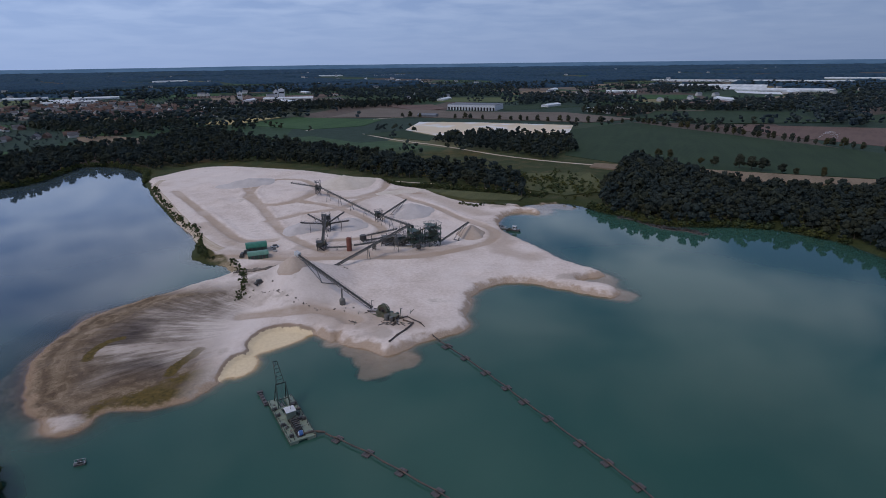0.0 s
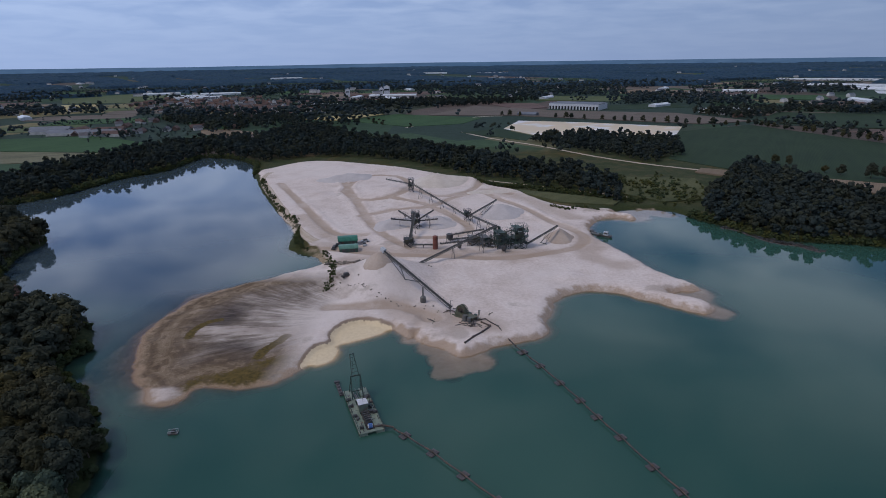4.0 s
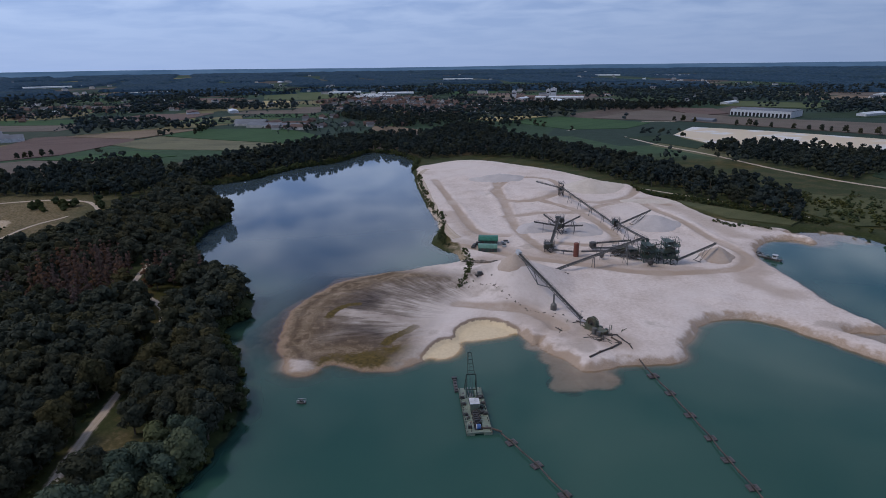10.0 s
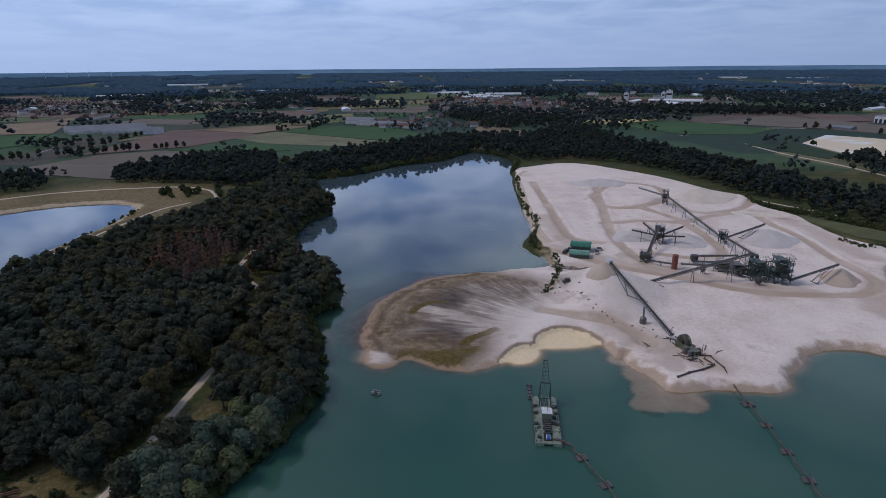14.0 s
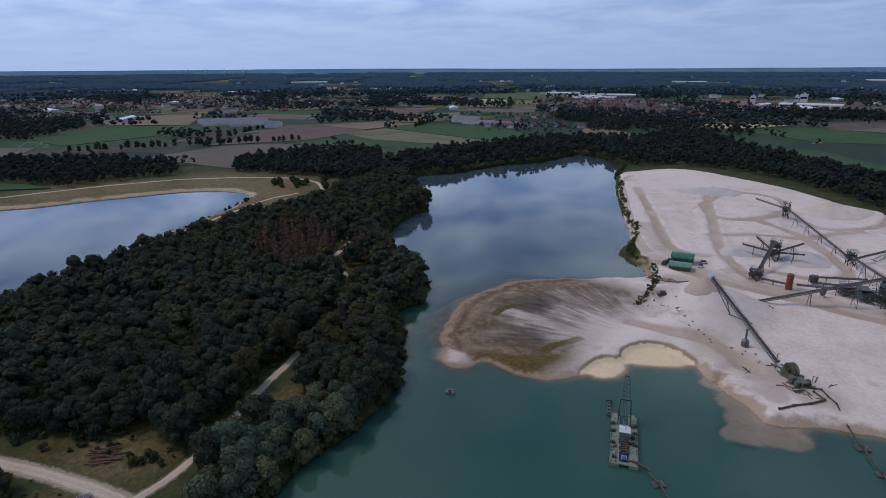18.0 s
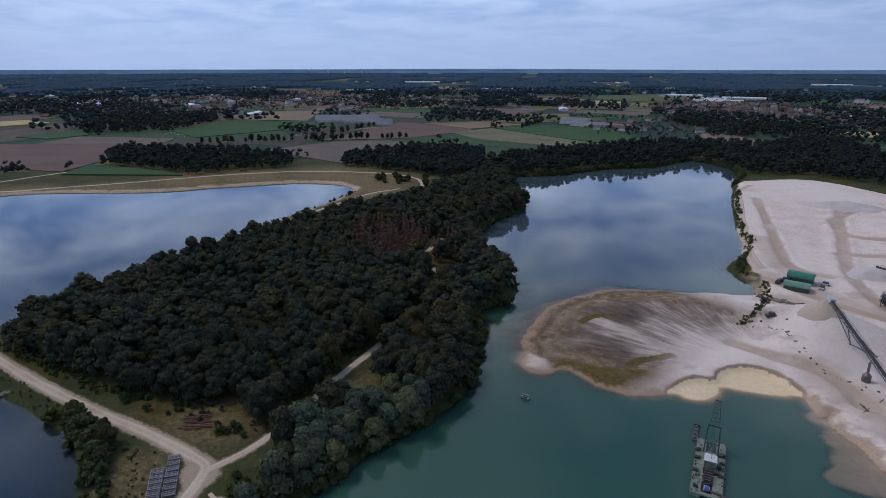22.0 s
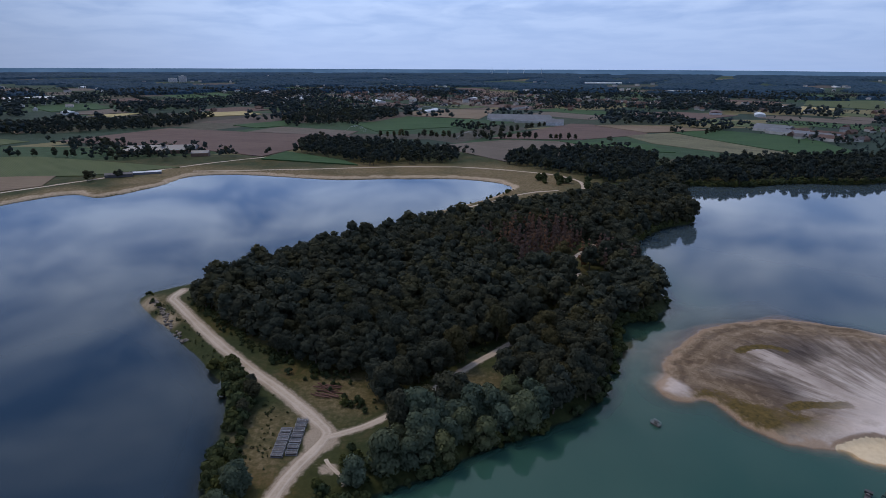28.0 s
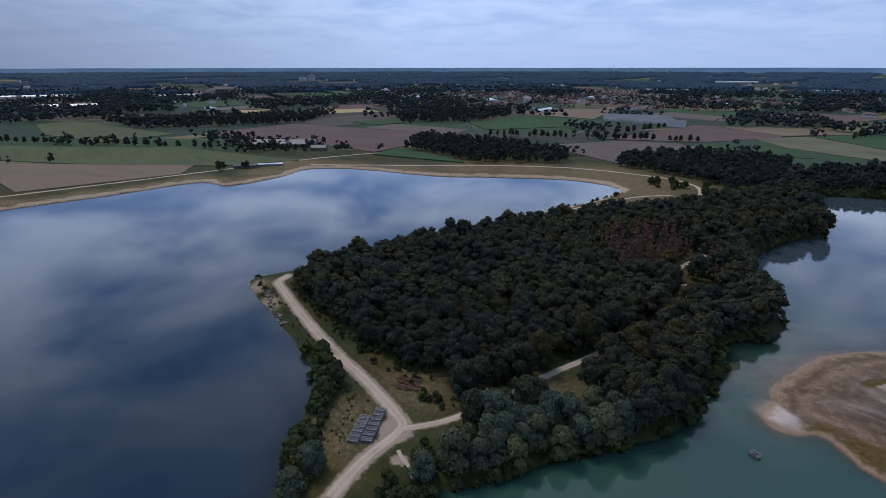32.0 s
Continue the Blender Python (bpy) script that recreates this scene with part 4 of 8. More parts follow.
FIELDS = [
    ("white", [(-54, 873), (-37, 989), (66, 967), (206, 910), (172, 790), (119, 794), (-6, 798)]),
    ("green", [(132, 616), (189, 849), (308, 940), (400, 735), (470, 585), (368, 469), (239, 525), (176, 560)]),
    ("plum", [(409, 862), (468, 879), (640, 816), (820, 700), (650, 560), (507, 640), (440, 750)]),
    ("green", [(-60, 866), (-10, 792), (-16, 742), (-112, 822)]),
    ("lush", [(-336, 976), (-279, 1105), (-104, 1037), (-126, 938), (-204, 892)]),
    ("tan", [(-524, 835), (-473, 838), (-405, 800), (-432, 765), (-488, 775)]),
    ("lush", [(-754, 604), (-772, 698), (-644, 751), (-460, 661), (-490, 606), (-663, 601)]),
    ("stripe", [(-732, 507), (-750, 600), (-663, 597), (-504, 600), (-486, 545), (-642, 494)]),
    ("brown", [(-685, 206), (-723, 320), (-690, 381), (-592, 413), (-545, 250)]),
    ("lush", [(-690, 384), (-640, 480), (-560, 470), (-592, 416)]),
    ("plum", [(-742, 300), (-919, 517), (-826, 621), (-738, 547), (-700, 420)]),
    ("meadow", [(-604, -388), (-719, -462), (-694, -236), (-584, -75), (-555, -151), (-578, -303)]),
    ("tan", [(-478, -307), (-580, -385), (-574, -303), (-560, -175), (-512, -170), (-438, -270)]),
    ("plum", [(-840, -265), (-984, -153), (-880, 0), (-814, 120), (-640, 0), (-700, -60)]),
    ("meadow", [(-993, -582), (-1062, -557), (-842, -297), (-756, -359), (-840, -478)]),
    ("brown", [(-903, -30), (-972, 19), (-874, 134), (-818, 110)]),
    ("lush", [(-984, 146), (-1128, 263), (-1033, 381), (-907, 294), (-870, 160)]),
    ("tan", [(-1040, 385), (-1135, 290), (-1212, 272), (-1325, 360), (-1262, 500)]),
    ("plum", [(-1118, 710), (-1133, 881), (-1011, 948), (-928, 772)]),
    ("meadow", [(-1405, 1536), (-1328, 1862), (-1100, 1694), (-1096, 1412), (-1260, 1375)]),
    ("ochre", [(-1218, 1329), (-1131, 1359), (-1052, 1200), (-1110, 1160)]),
    ("lush", [(-612, 939), (-548, 960), (-497, 895), (-480, 838), (-555, 857)]),
    ("tan", [(-1044, -410), (-1124, -326), (-999, -304), (-949, -351)]),
    ("lush", [(-1015, -59), (-1102, 44), (-985, 30), (-960, -20)]),
    ("ochre", [(-1290, -355), (-1335, -262), (-1225, -290)]),
    ("ochre", [(-1159, -228), (-1240, -170), (-1128, -172)]),
    ("lush", [(-1581, -563), (-1667, -441), (-1492, -365), (-1396, -455)]),
    ("brown", [(-1337, -430), (-1463, -357), (-1350, -292), (-1300, -345)]),
    ("plum", [(-1406, -164), (-1486, -79), (-1374, -4), (-1290, -94)]),
    ("rough", [(66, 445), (70, 513), (133, 512), (134, 438), (92, 422)]),
    ("rough", [(-14, 452), (40, 432), (62, 422), (56, 408), (20, 412), (-6, 432)]),
    ("tan", [(187, 1768), (285, 1947), (482, 1853), (310, 1686)]),
    ("brown", [(292, 1213), (513, 1140), (464, 1069), (335, 1095)]),
    ("plum", [(-132, 1369), (-21, 1388), (10, 1260), (-40, 1205)]),
    ("film", [(936, 2033), (1071, 2011), (1034, 1842), (883, 1863)]),
    ("film", [(879, 1772), (962, 1679), (922, 1596), (847, 1692)]),
    ("lush", [(420, 1520), (640, 1460), (690, 1620), (470, 1690)]),
    ("meadow", [(-20, 1480), (170, 1440), (230, 1600), (30, 1640)]),
    ("brown", [(-60, 1082), (0, 1190), (240, 1130), (330, 990), (243, 945)]),
    ("brown", [(-210, 1080), (-150, 1300), (10, 1195), (-66, 1075)]),
    ("lush", [(-620, 0), (-556, 96), (-590, 84), (-672, 26)]),
    ("tan", [(-880, 540), (-840, 652), (-764, 690), (-756, 560)]),
    ("green", [(-480, -330), (-590, -400), (-600, -520), (-420, -460)]),
    ("ochre", [(-420, 1000), (-380, 1070), (-300, 1100), (-345, 975)]),
    ("green", [(340, 1000), (420, 1150), (640, 1080), (600, 900), (430, 900)]),
    ("ochre", [(-1290, -180), (-1330, -60), (-1240, -20), (-1200, -120)]),
    ("tan", [(150, 560), (236, 520), (360, 462), (330, 440), (236, 470), (140, 540)]),
]
CROPS = {
    "white": crop_material("crop_film", (0.62, 0.61, 0.60), (0.74, 0.74, 0.75), 15, 2.5, (0.62, 0.50, 0.34), 0.45),
    "green": crop_material("crop_green", (0.021, 0.039, 0.024), (0.036, 0.061, 0.033), 20, 4.0),
    "lush": crop_material("crop_lush", (0.030, 0.070, 0.030), (0.052, 0.104, 0.043), 20, 4.0),
    "meadow": crop_material("crop_meadow", (0.066, 0.092, 0.040), (0.105, 0.128, 0.060), 60, 6.0),
    "plum": crop_material("crop_bare_red", (0.108, 0.074, 0.067), (0.158, 0.112, 0.098), 35, 3.0),
    "brown": crop_material("crop_bare", (0.108, 0.090, 0.076), (0.165, 0.140, 0.120), 50, 3.0),
    "tan": crop_material("crop_stubble", (0.155, 0.118, 0.085), (0.235, 0.182, 0.130), 25, 3.0),
    "ochre": crop_material("crop_ripe", (0.34, 0.28, 0.13), (0.44, 0.37, 0.19), 40, 3.0),
    "rough": crop_material("rough_grass", (0.040, 0.055, 0.026), (0.115, 0.118, 0.058), 30, 1.2, None, 0.95),
    "film": crop_material("crop_film_clean", (0.55, 0.57, 0.60), (0.70, 0.72, 0.76), 15, 2.5, None, 0.4),
    "stripe": crop_material("crop_stripe", (0.085, 0.085, 0.058), (0.20, 0.195, 0.12), 62, 9.0),
}
FIELD_LABEL = {"white": "field under pale plastic film with sandy patches", "green": "dark green crop field with tractor lines", "lush": "fresh green crop field among bare parcels", "meadow": "pale green mown meadow",
               "plum": "reddish-brown bare ploughed field", "brown": "grey-brown harrowed field", "tan": "tan stubble field", "ochre": "ripe ochre grain field",
               "rough": "rough grassy ground behind the quarry", "film": "distant field under white plastic film", "stripe": "field of pale and green crop strips"}
for _k, (sort, poly) in enumerate(FIELDS):
    bm = bmesh.new()
    c = sum((Vector((*p, 0)) for p in poly), Vector()) / len(poly)
    lo = [bm.verts.new((x, y, float(ground_z(x, y)) - 1.0)) for x, y in poly]
    hi = [bm.verts.new((x, y, max(2.42, float(ground_z(x, y)) + 0.3) + 0.02 * _k)) for x, y in poly]
    top = bm.faces.new(hi)
    for i in range(len(poly)):
        bm.faces.new((lo[i], lo[(i + 1) % len(poly)], hi[(i + 1) % len(poly)], hi[i]))
    bmesh.ops.recalc_face_normals(bm, faces=bm.faces)
    bmesh.ops.triangulate(bm, faces=[top])
    tagged(part("field", bm, CROPS[sort]), FIELD_LABEL[sort], "field", kind="structure")

WOODS = [
    ("belt", 8.2, [(-400, 350), (-470, 385), (-488, 470), (-478, 560), (-474, 640), (-455, 690), (-402, 725), (-376, 750), (-388, 850), (-350, 890), (-298, 825), (-243, 757), (-149, 692), (-53, 612), (2, 558), (46, 529), (67, 488), (60, 414),
                   (39, 437), (6, 462), (-16, 486), (-64, 512), (-130, 572), (-201, 603), (-250, 588), (-276, 556), (-290, 556), (-333, 580), (-360, 582), (-355, 555), (-352, 505), (-370, 466), (-370, 404)]),
    ("copse", 8.5, [(-10, 734), (53, 656), (112, 589), (150, 640), (168, 753), (105, 775), (8, 802)]),
    ("shore", 6.8, [(112, 392), (122, 345), (146, 335), (178, 334), (206, 310), (222, 270), (330, 250), (400, 330), (345, 410), (300, 425), (262, 428), (226, 466), (214, 540), (196, 574), (170, 545), (150, 490), (124, 440)]),
    ("copse", 9.0, [(-676, 34), (-554, 108), (-552, 199), (-605, 218), (-704, 167), (-790, 62)]),
    ("copse", 7.5, [(-528, 243), (-470, 280), (-405, 300), (-410, 350), (-480, 385), (-533, 426), (-594, 369), (-573, 265)]),
    ("far", 13.0, [(-1095, -534), (-1104, -322), (-1224, -103), (-990, -150), (-944, -273), (-954, -410)]),
    ("far", 13.0, [(-480, 800), (-600, 900), (-700, 960), (-500, 1060), (-380, 960)]),
    ("far", 13.0, [(-1240, 60), (-1000, 20), (-990, 130), (-1130, 250), (-1300, 260)]),
    ("far", 13.0, [(-120, 1320), (-420, 1180), (-560, 1240), (-300, 1480), (0, 1480)]),
    ("far", 13.0, [(330, 1010), (260, 1130), (420, 1240), (700, 1150), (660, 1090), (430, 1150)]),
]
SHAPES = {"belt": 75, "copse": 75, "shore": 90, "far": 50}


def far_tree(rng):
    h = rng.uniform(9, 13)
    return trunk_arrays(rng, h, 0.3, 0), crown_arrays(rng, h, h * 0.42, 4, 24, 1.5, 0.25), h


rng = np.random.default_rng(21)
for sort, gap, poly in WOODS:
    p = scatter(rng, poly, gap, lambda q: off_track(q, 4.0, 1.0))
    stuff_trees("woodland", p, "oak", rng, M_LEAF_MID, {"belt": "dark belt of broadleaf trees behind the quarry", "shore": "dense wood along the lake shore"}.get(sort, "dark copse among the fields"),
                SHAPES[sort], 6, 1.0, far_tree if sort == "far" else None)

# rows of roadside trees, each a tree of its own
ROWS_OF_TREES = [((-70, 1077), (330, 900), 26), ((-764, -491), (-693, -229), 20), ((-690, -220), (-646, -92), 10), ((-798, 150), (-700, 430), 34), ((308, 945), (400, 745), 17), ((400, 745), (478, 590), 17),
                 ((-760, 300), (-900, 470), 9), ((-720, 640), (-800, 760), 8)]
_row = []
for v in range(4):
    (tv, tf), (cv, cf), h = grown("oak", rng, 160)
    _row.append((arrays_mesh("trunk", tv, tf, M_BARK, True), arrays_mesh("crown", cv, cf, M_LEAF, False, tone=np.full(len(cv), 0.4))))
for a, b, n in ROWS_OF_TREES:
    for i in range(n):
        if rng.uniform() < 0.12:
            continue
        u = (i + rng.uniform(-0.25, 0.25)) / n
        x, y = a[0] + (b[0] - a[0]) * u, a[1] + (b[1] - a[1]) * u
        root = new("roadside_tree")
        s = rng.uniform(0.75, 1.15)
        root.matrix_world = Matrix.LocRotScale((x, y, float(ground_z(x, y)) - 0.1), Euler((0, 0, rng.uniform(0, 6))), (s, s, s))
        tagged(root, "dark round-crowned tree in a row between fields", "tree", "trees in rows along the fields")
        for name, me in zip(("trunk", "crown"), _row[int(rng.integers(4))]):
            new(name, me).parent = root

# lone trees before the green field
for x, y in ((207, 592), (223, 592), (234, 588), (258, 540), (275, 527), (283, 520), (289, 513), (298, 497), (250, 551), (306, 490), (322, 478)):
    plant("oak", x, y, rng, rng.uniform(0.8, 1.15))


def drift(x, y):
    """Where woods gather in the far country, high in their middle."""
    return np.sin(x * 0.0061 + 2.2 * np.sin(y * 0.0043)) + np.sin(y * 0.0078 + 1.9 * np.sin(x * 0.0037 + 1)) + 0.7 * np.sin((x + y) * 0.017)


# open ground round the distant glasshouses, factories and villages: x, y, radius
OPEN = [(1034, 2428, 190), (1012, 1757, 170), (948, 2039, 180), (1360, 2243, 190), (1701, 2366, 180), (546, 1796, 80), (-1020, 1690, 130), (-1343, 2964, 120), (-675, 3581, 120), (-298, 3512, 130), (-1219, 1740, 90),
        (-1935, 1522, 110), (-2828, 1670, 130), (-1907, -675, 110), (-1440, -770, 90), (-1793, 58, 60), (-2122, 1003, 110), (-1843, -1085, 120), (-440, 1600, 110), (-500, 1560, 110), (-3250, -490, 130), (-1560, 480, 150), (-1700, 330, 160), (-760, 1300, 180), (-1800, 700, 180),
        (-640, 1230, 130), (-830, 1440, 150), (-1950, 260, 170), (-1450, 900, 150), (-690, 790, 90), (-960, 440, 120)]
TURN_U, TURN_V = math.cos(0.42), math.sin(0.42)
LONG, WIDE = 190.0, 104.0


def parcel(x, y):
    """The parcel that a place lies in: its column, row, and a number of its own from 0 to 1."""
    u, v = x * TURN_U + y * TURN_V, y * TURN_U - x * TURN_V
    row = np.floor(v / WIDE)
    col = np.floor((u + (row * 67) % 173) / LONG)
    own = np.modf(np.abs(np.sin(col * 12.9898 + row * 78.233) * 43758.5453))[0]
    return col, row, own


def parcel_corners(col, row, inset):
    u0, u1 = col * LONG - (row * 67) % 173 + inset, (col + 1) * LONG - (row * 67) % 173 - inset
    v0, v1 = row * WIDE + inset, (row + 1) * WIDE - inset
    return [(u * TURN_U - v * TURN_V, u * TURN_V + v * TURN_U) for u, v in ((u0, v0), (u1, v0), (u1, v1), (u0, v1))]


def wooded(x, y, r):
    """Above nought where the far country is wooded: whole parcels, then broad forests further out."""
    col, row, own = parcel(x, y)
    u, v = (col + 0.5) * LONG - (row * 67) % 173, (row + 0.5) * WIDE
    cx, cy = u * TURN_U - v * TURN_V, u * TURN_V + v * TURN_U
    limit = np.interp(r, [900, 1300, 2000, 3000, 3900, 4300], [0.3, -0.05, -0.35, -0.45, -0.7, -1.6])
    d = np.where(r < 2700, drift(cx, cy) + 1.6 * (own - 0.5), drift(x, y)) - limit
    for ox, oy, orr in OPEN:
        d = np.minimum(d, (np.hypot(x - ox, y - oy) / orr - 1) * 2.0)
    q = np.stack([x, y], 1)
    for sort, poly in FIELDS:
        d = np.where(inside(q, np.array(poly, float)), -1.0, d)
    return d


def mid_tree(rng):
    h = rng.uniform(9, 13)
    cv, cf = crown_arrays(rng, h, h * 0.5, 2, 11, 1.4, 0.2)
    return (np.zeros((0, 3)), np.zeros((0, 3), int)), (cv, cf), h


def in_view(x, y):
    """The sector of the country that the place looks out on."""
    return (np.arctan2(-x, y) > radians(-46)) & (np.arctan2(-x, y) < radians(140))


# parcels of the open country, with tree rows on some of their borders
SORTS = ["green", "lush", "meadow", "brown", "plum", "green", "green", "lush", "plum", "brown", "green", "tan"]
TAKEN = [np.array(p, float) for p in [f[1] for f in FIELDS] + [w[2] for w in WOODS]] + [np.array(SAND, float), LAKE_1, LAKE_2, np.array(WOOD_A, float)]
hedges = []
for row in range(-26, 28):
    for col in range(-16, 17):
        pts = np.array(parcel_corners(col, row, 3.0))
        mid = pts.mean(0)
        r = float(np.hypot(*mid))
        if not 640 < r < 2750 or not in_view(mid[0], mid[1]) or wooded(mid[:1], mid[1:], np.array([r]))[0] > 0:
            continue
        probe = np.concatenate([mid + (pts - mid) * f for f in (0.0, 0.5, 1.0)] + [(pts + np.roll(pts, 1, 0)) / 2])
        if any(inside(probe, p).any() for p in TAKEN):
            continue
        own = float(parcel(mid[0], mid[1])[2])
        sort = SORTS[int(own * 997) % len(SORTS)]
        bm = bmesh.new()
        lo = [bm.verts.new((x, y, float(ground_z(x, y)) - 1.0)) for x, y in pts]
        hi = [bm.verts.new((x, y, float(ground_z(x, y)) + 0.35)) for x, y in pts]
        for i in range(4):
            bm.faces.new((lo[i], lo[(i + 1) % 4], hi[(i + 1) % 4], hi[i]))
        bm.faces.new((hi[0], hi[1], hi[2]))
        bm.faces.new((hi[0], hi[2], hi[3]))
        tagged(part("field", bm, CROPS[sort]), FIELD_LABEL[sort], "field", kind="structure")
        for i in range(4):
            if (own * 31 * (i + 3)) % 1 < 0.32:
                p, q = pts[i], pts[(i + 1) % 4]
                m = int(np.linalg.norm(q - p) / rng.uniform(5.5, 9))
                hedges.append(p + (q - p) * (np.arange(m)[:, None] + rng.uniform(-0.3, 0.3, (m, 1))) / m + rng.normal(0, 0.8, (m, 2)))
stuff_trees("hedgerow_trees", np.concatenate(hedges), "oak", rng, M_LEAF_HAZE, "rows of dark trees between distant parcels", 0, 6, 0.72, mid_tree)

# single trees of the middle distance, then one closed canopy that runs out to the horizon
n = 26000
r = 640 + 1760 * rng.uniform(0, 1, n) ** 0.85
a = rng.uniform(radians(-46), radians(140), n)
q = np.stack([-np.sin(a) * r, np.cos(a) * r], 1)
d = wooded(q[:, 0], q[:, 1], r)
keep = d + rng.normal(0, 0.1, n) > 0
for p in TAKEN:
    keep &= ~inside(q, p)
# beyond 1 km the trees take the leaf colour with haze in it
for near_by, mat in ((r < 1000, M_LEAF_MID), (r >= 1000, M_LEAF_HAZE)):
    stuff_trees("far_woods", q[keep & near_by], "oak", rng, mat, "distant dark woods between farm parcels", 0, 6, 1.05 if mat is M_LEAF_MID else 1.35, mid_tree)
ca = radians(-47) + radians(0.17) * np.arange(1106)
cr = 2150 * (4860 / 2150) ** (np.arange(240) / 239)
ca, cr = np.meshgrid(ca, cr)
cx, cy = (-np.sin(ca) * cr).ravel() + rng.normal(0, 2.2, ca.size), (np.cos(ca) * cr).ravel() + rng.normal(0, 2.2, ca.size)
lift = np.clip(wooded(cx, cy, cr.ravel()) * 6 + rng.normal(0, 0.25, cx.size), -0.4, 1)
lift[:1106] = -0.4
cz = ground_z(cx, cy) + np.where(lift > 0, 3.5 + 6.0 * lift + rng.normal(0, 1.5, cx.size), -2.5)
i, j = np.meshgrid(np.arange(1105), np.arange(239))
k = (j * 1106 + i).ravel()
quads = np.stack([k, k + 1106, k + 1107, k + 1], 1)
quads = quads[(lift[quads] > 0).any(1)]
tagged(new("far_canopy", arrays_mesh("far_canopy", np.stack([cx, cy, cz], 1), quads, M_LEAF_FAR_HAZE, False, tone=rng.uniform(0, 1, cx.size))), "closed canopy of distant woods, haze blue in its colour", "trees", kind="stuff")


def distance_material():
    """Plain blue glow that stands in for the haze of the distance."""
    k = Mat("haze_glow", 1.0)
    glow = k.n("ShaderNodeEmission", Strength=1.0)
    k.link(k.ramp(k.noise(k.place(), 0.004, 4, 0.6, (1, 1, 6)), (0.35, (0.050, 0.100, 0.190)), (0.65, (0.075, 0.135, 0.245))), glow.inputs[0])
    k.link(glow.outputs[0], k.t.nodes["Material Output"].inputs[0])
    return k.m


# added glowing strip in haze blue for the rim of the plain, with low hills
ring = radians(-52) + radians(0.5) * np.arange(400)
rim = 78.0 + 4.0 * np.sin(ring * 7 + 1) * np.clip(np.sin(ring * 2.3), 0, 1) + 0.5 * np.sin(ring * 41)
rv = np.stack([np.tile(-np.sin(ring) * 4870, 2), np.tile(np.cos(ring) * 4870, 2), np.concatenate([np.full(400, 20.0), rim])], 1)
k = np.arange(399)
tagged(new("backdrop", arrays_mesh("backdrop", rv, np.stack([k, k + 1, k + 401, k + 400], 1), distance_material(), True)), "glowing backdrop in haze blue on the horizon", "horizon", kind="structure")
# ---- quarry plant ----
M_STEEL = painted("steel_grey", (0.15, 0.15, 0.145), 0.5, 0.3)
M_DARK = painted("steel_dark", (0.065, 0.065, 0.066), 0.55, 0.2)
M_GREEN = painted("steel_green", (0.05, 0.085, 0.07), 0.5, 0.1)
M_OLIVE = painted("steel_olive", (0.12, 0.13, 0.09), 0.55, 0.1, 0.6)
M_BELT = painted("rubber_belt", (0.055, 0.052, 0.052), 0.8, 0.0, 0.1, (0.25, 0.22, 0.20))
M_RED = painted("steel_red", (0.20, 0.065, 0.045), 0.6, 0.0, 0.5)
M_PALE = painted("steel_pale", (0.55, 0.57, 0.60), 0.4, 0.0, 0.1)
M_HULL = painted("hull_green", (0.20, 0.245, 0.19), 0.5, 0.0, 0.3)
M_BLUE = painted("pump_blue", (0.06, 0.14, 0.36), 0.4, 0.0, 0.1)
M_ROOF = painted("roof_green", (0.03, 0.17, 0.115), 0.4, 0.0, 0.15)
M_ROOF_PALE = painted("roof_green_pale", (0.12, 0.26, 0.20), 0.4, 0.0, 0.25)
M_PIPE = painted("pipe_dark", (0.080, 0.068, 0.062), 0.6, 0.2, 0.7)
M_FLOAT = painted("float_dark", (0.092, 0.086, 0.092), 0.6, 0.0, 0.4)
M_WHITE = painted("coat_white", (0.62, 0.64, 0.68), 0.5, 0.0, 0.05)


def sand_material(name, a, b):
    k = Mat(name, 0.95)
    p = k.coords()
    n1, n2 = k.noise(p, 0.12, 5, 0.6), k.noise(p, 1.3, 5, 0.65)
    run = k.noise(p, 0.9, 4, 0.6, (1, 1, 0.12))
    k.bump(k.calc("ADD", k.calc("MULTIPLY", n2, 0.5), run), 0.4, 0.3)
    return k.base(k.ramp(k.calc("ADD", k.calc("MULTIPLY", n1, 0.5), k.calc("ADD", k.calc("MULTIPLY", n2, 0.25), k.calc("MULTIPLY", run, 0.25))), (0.35, a), (0.65, b)))


M_SAND = sand_material("sand_pale", (0.52, 0.45, 0.385), (0.68, 0.61, 0.545))
M_SAND_TAN = sand_material("sand_damp", (0.40, 0.315, 0.255), (0.52, 0.43, 0.365))
M_GRAVEL = sand_material("gravel_grey", (0.45, 0.41, 0.405), (0.60, 0.555, 0.545))


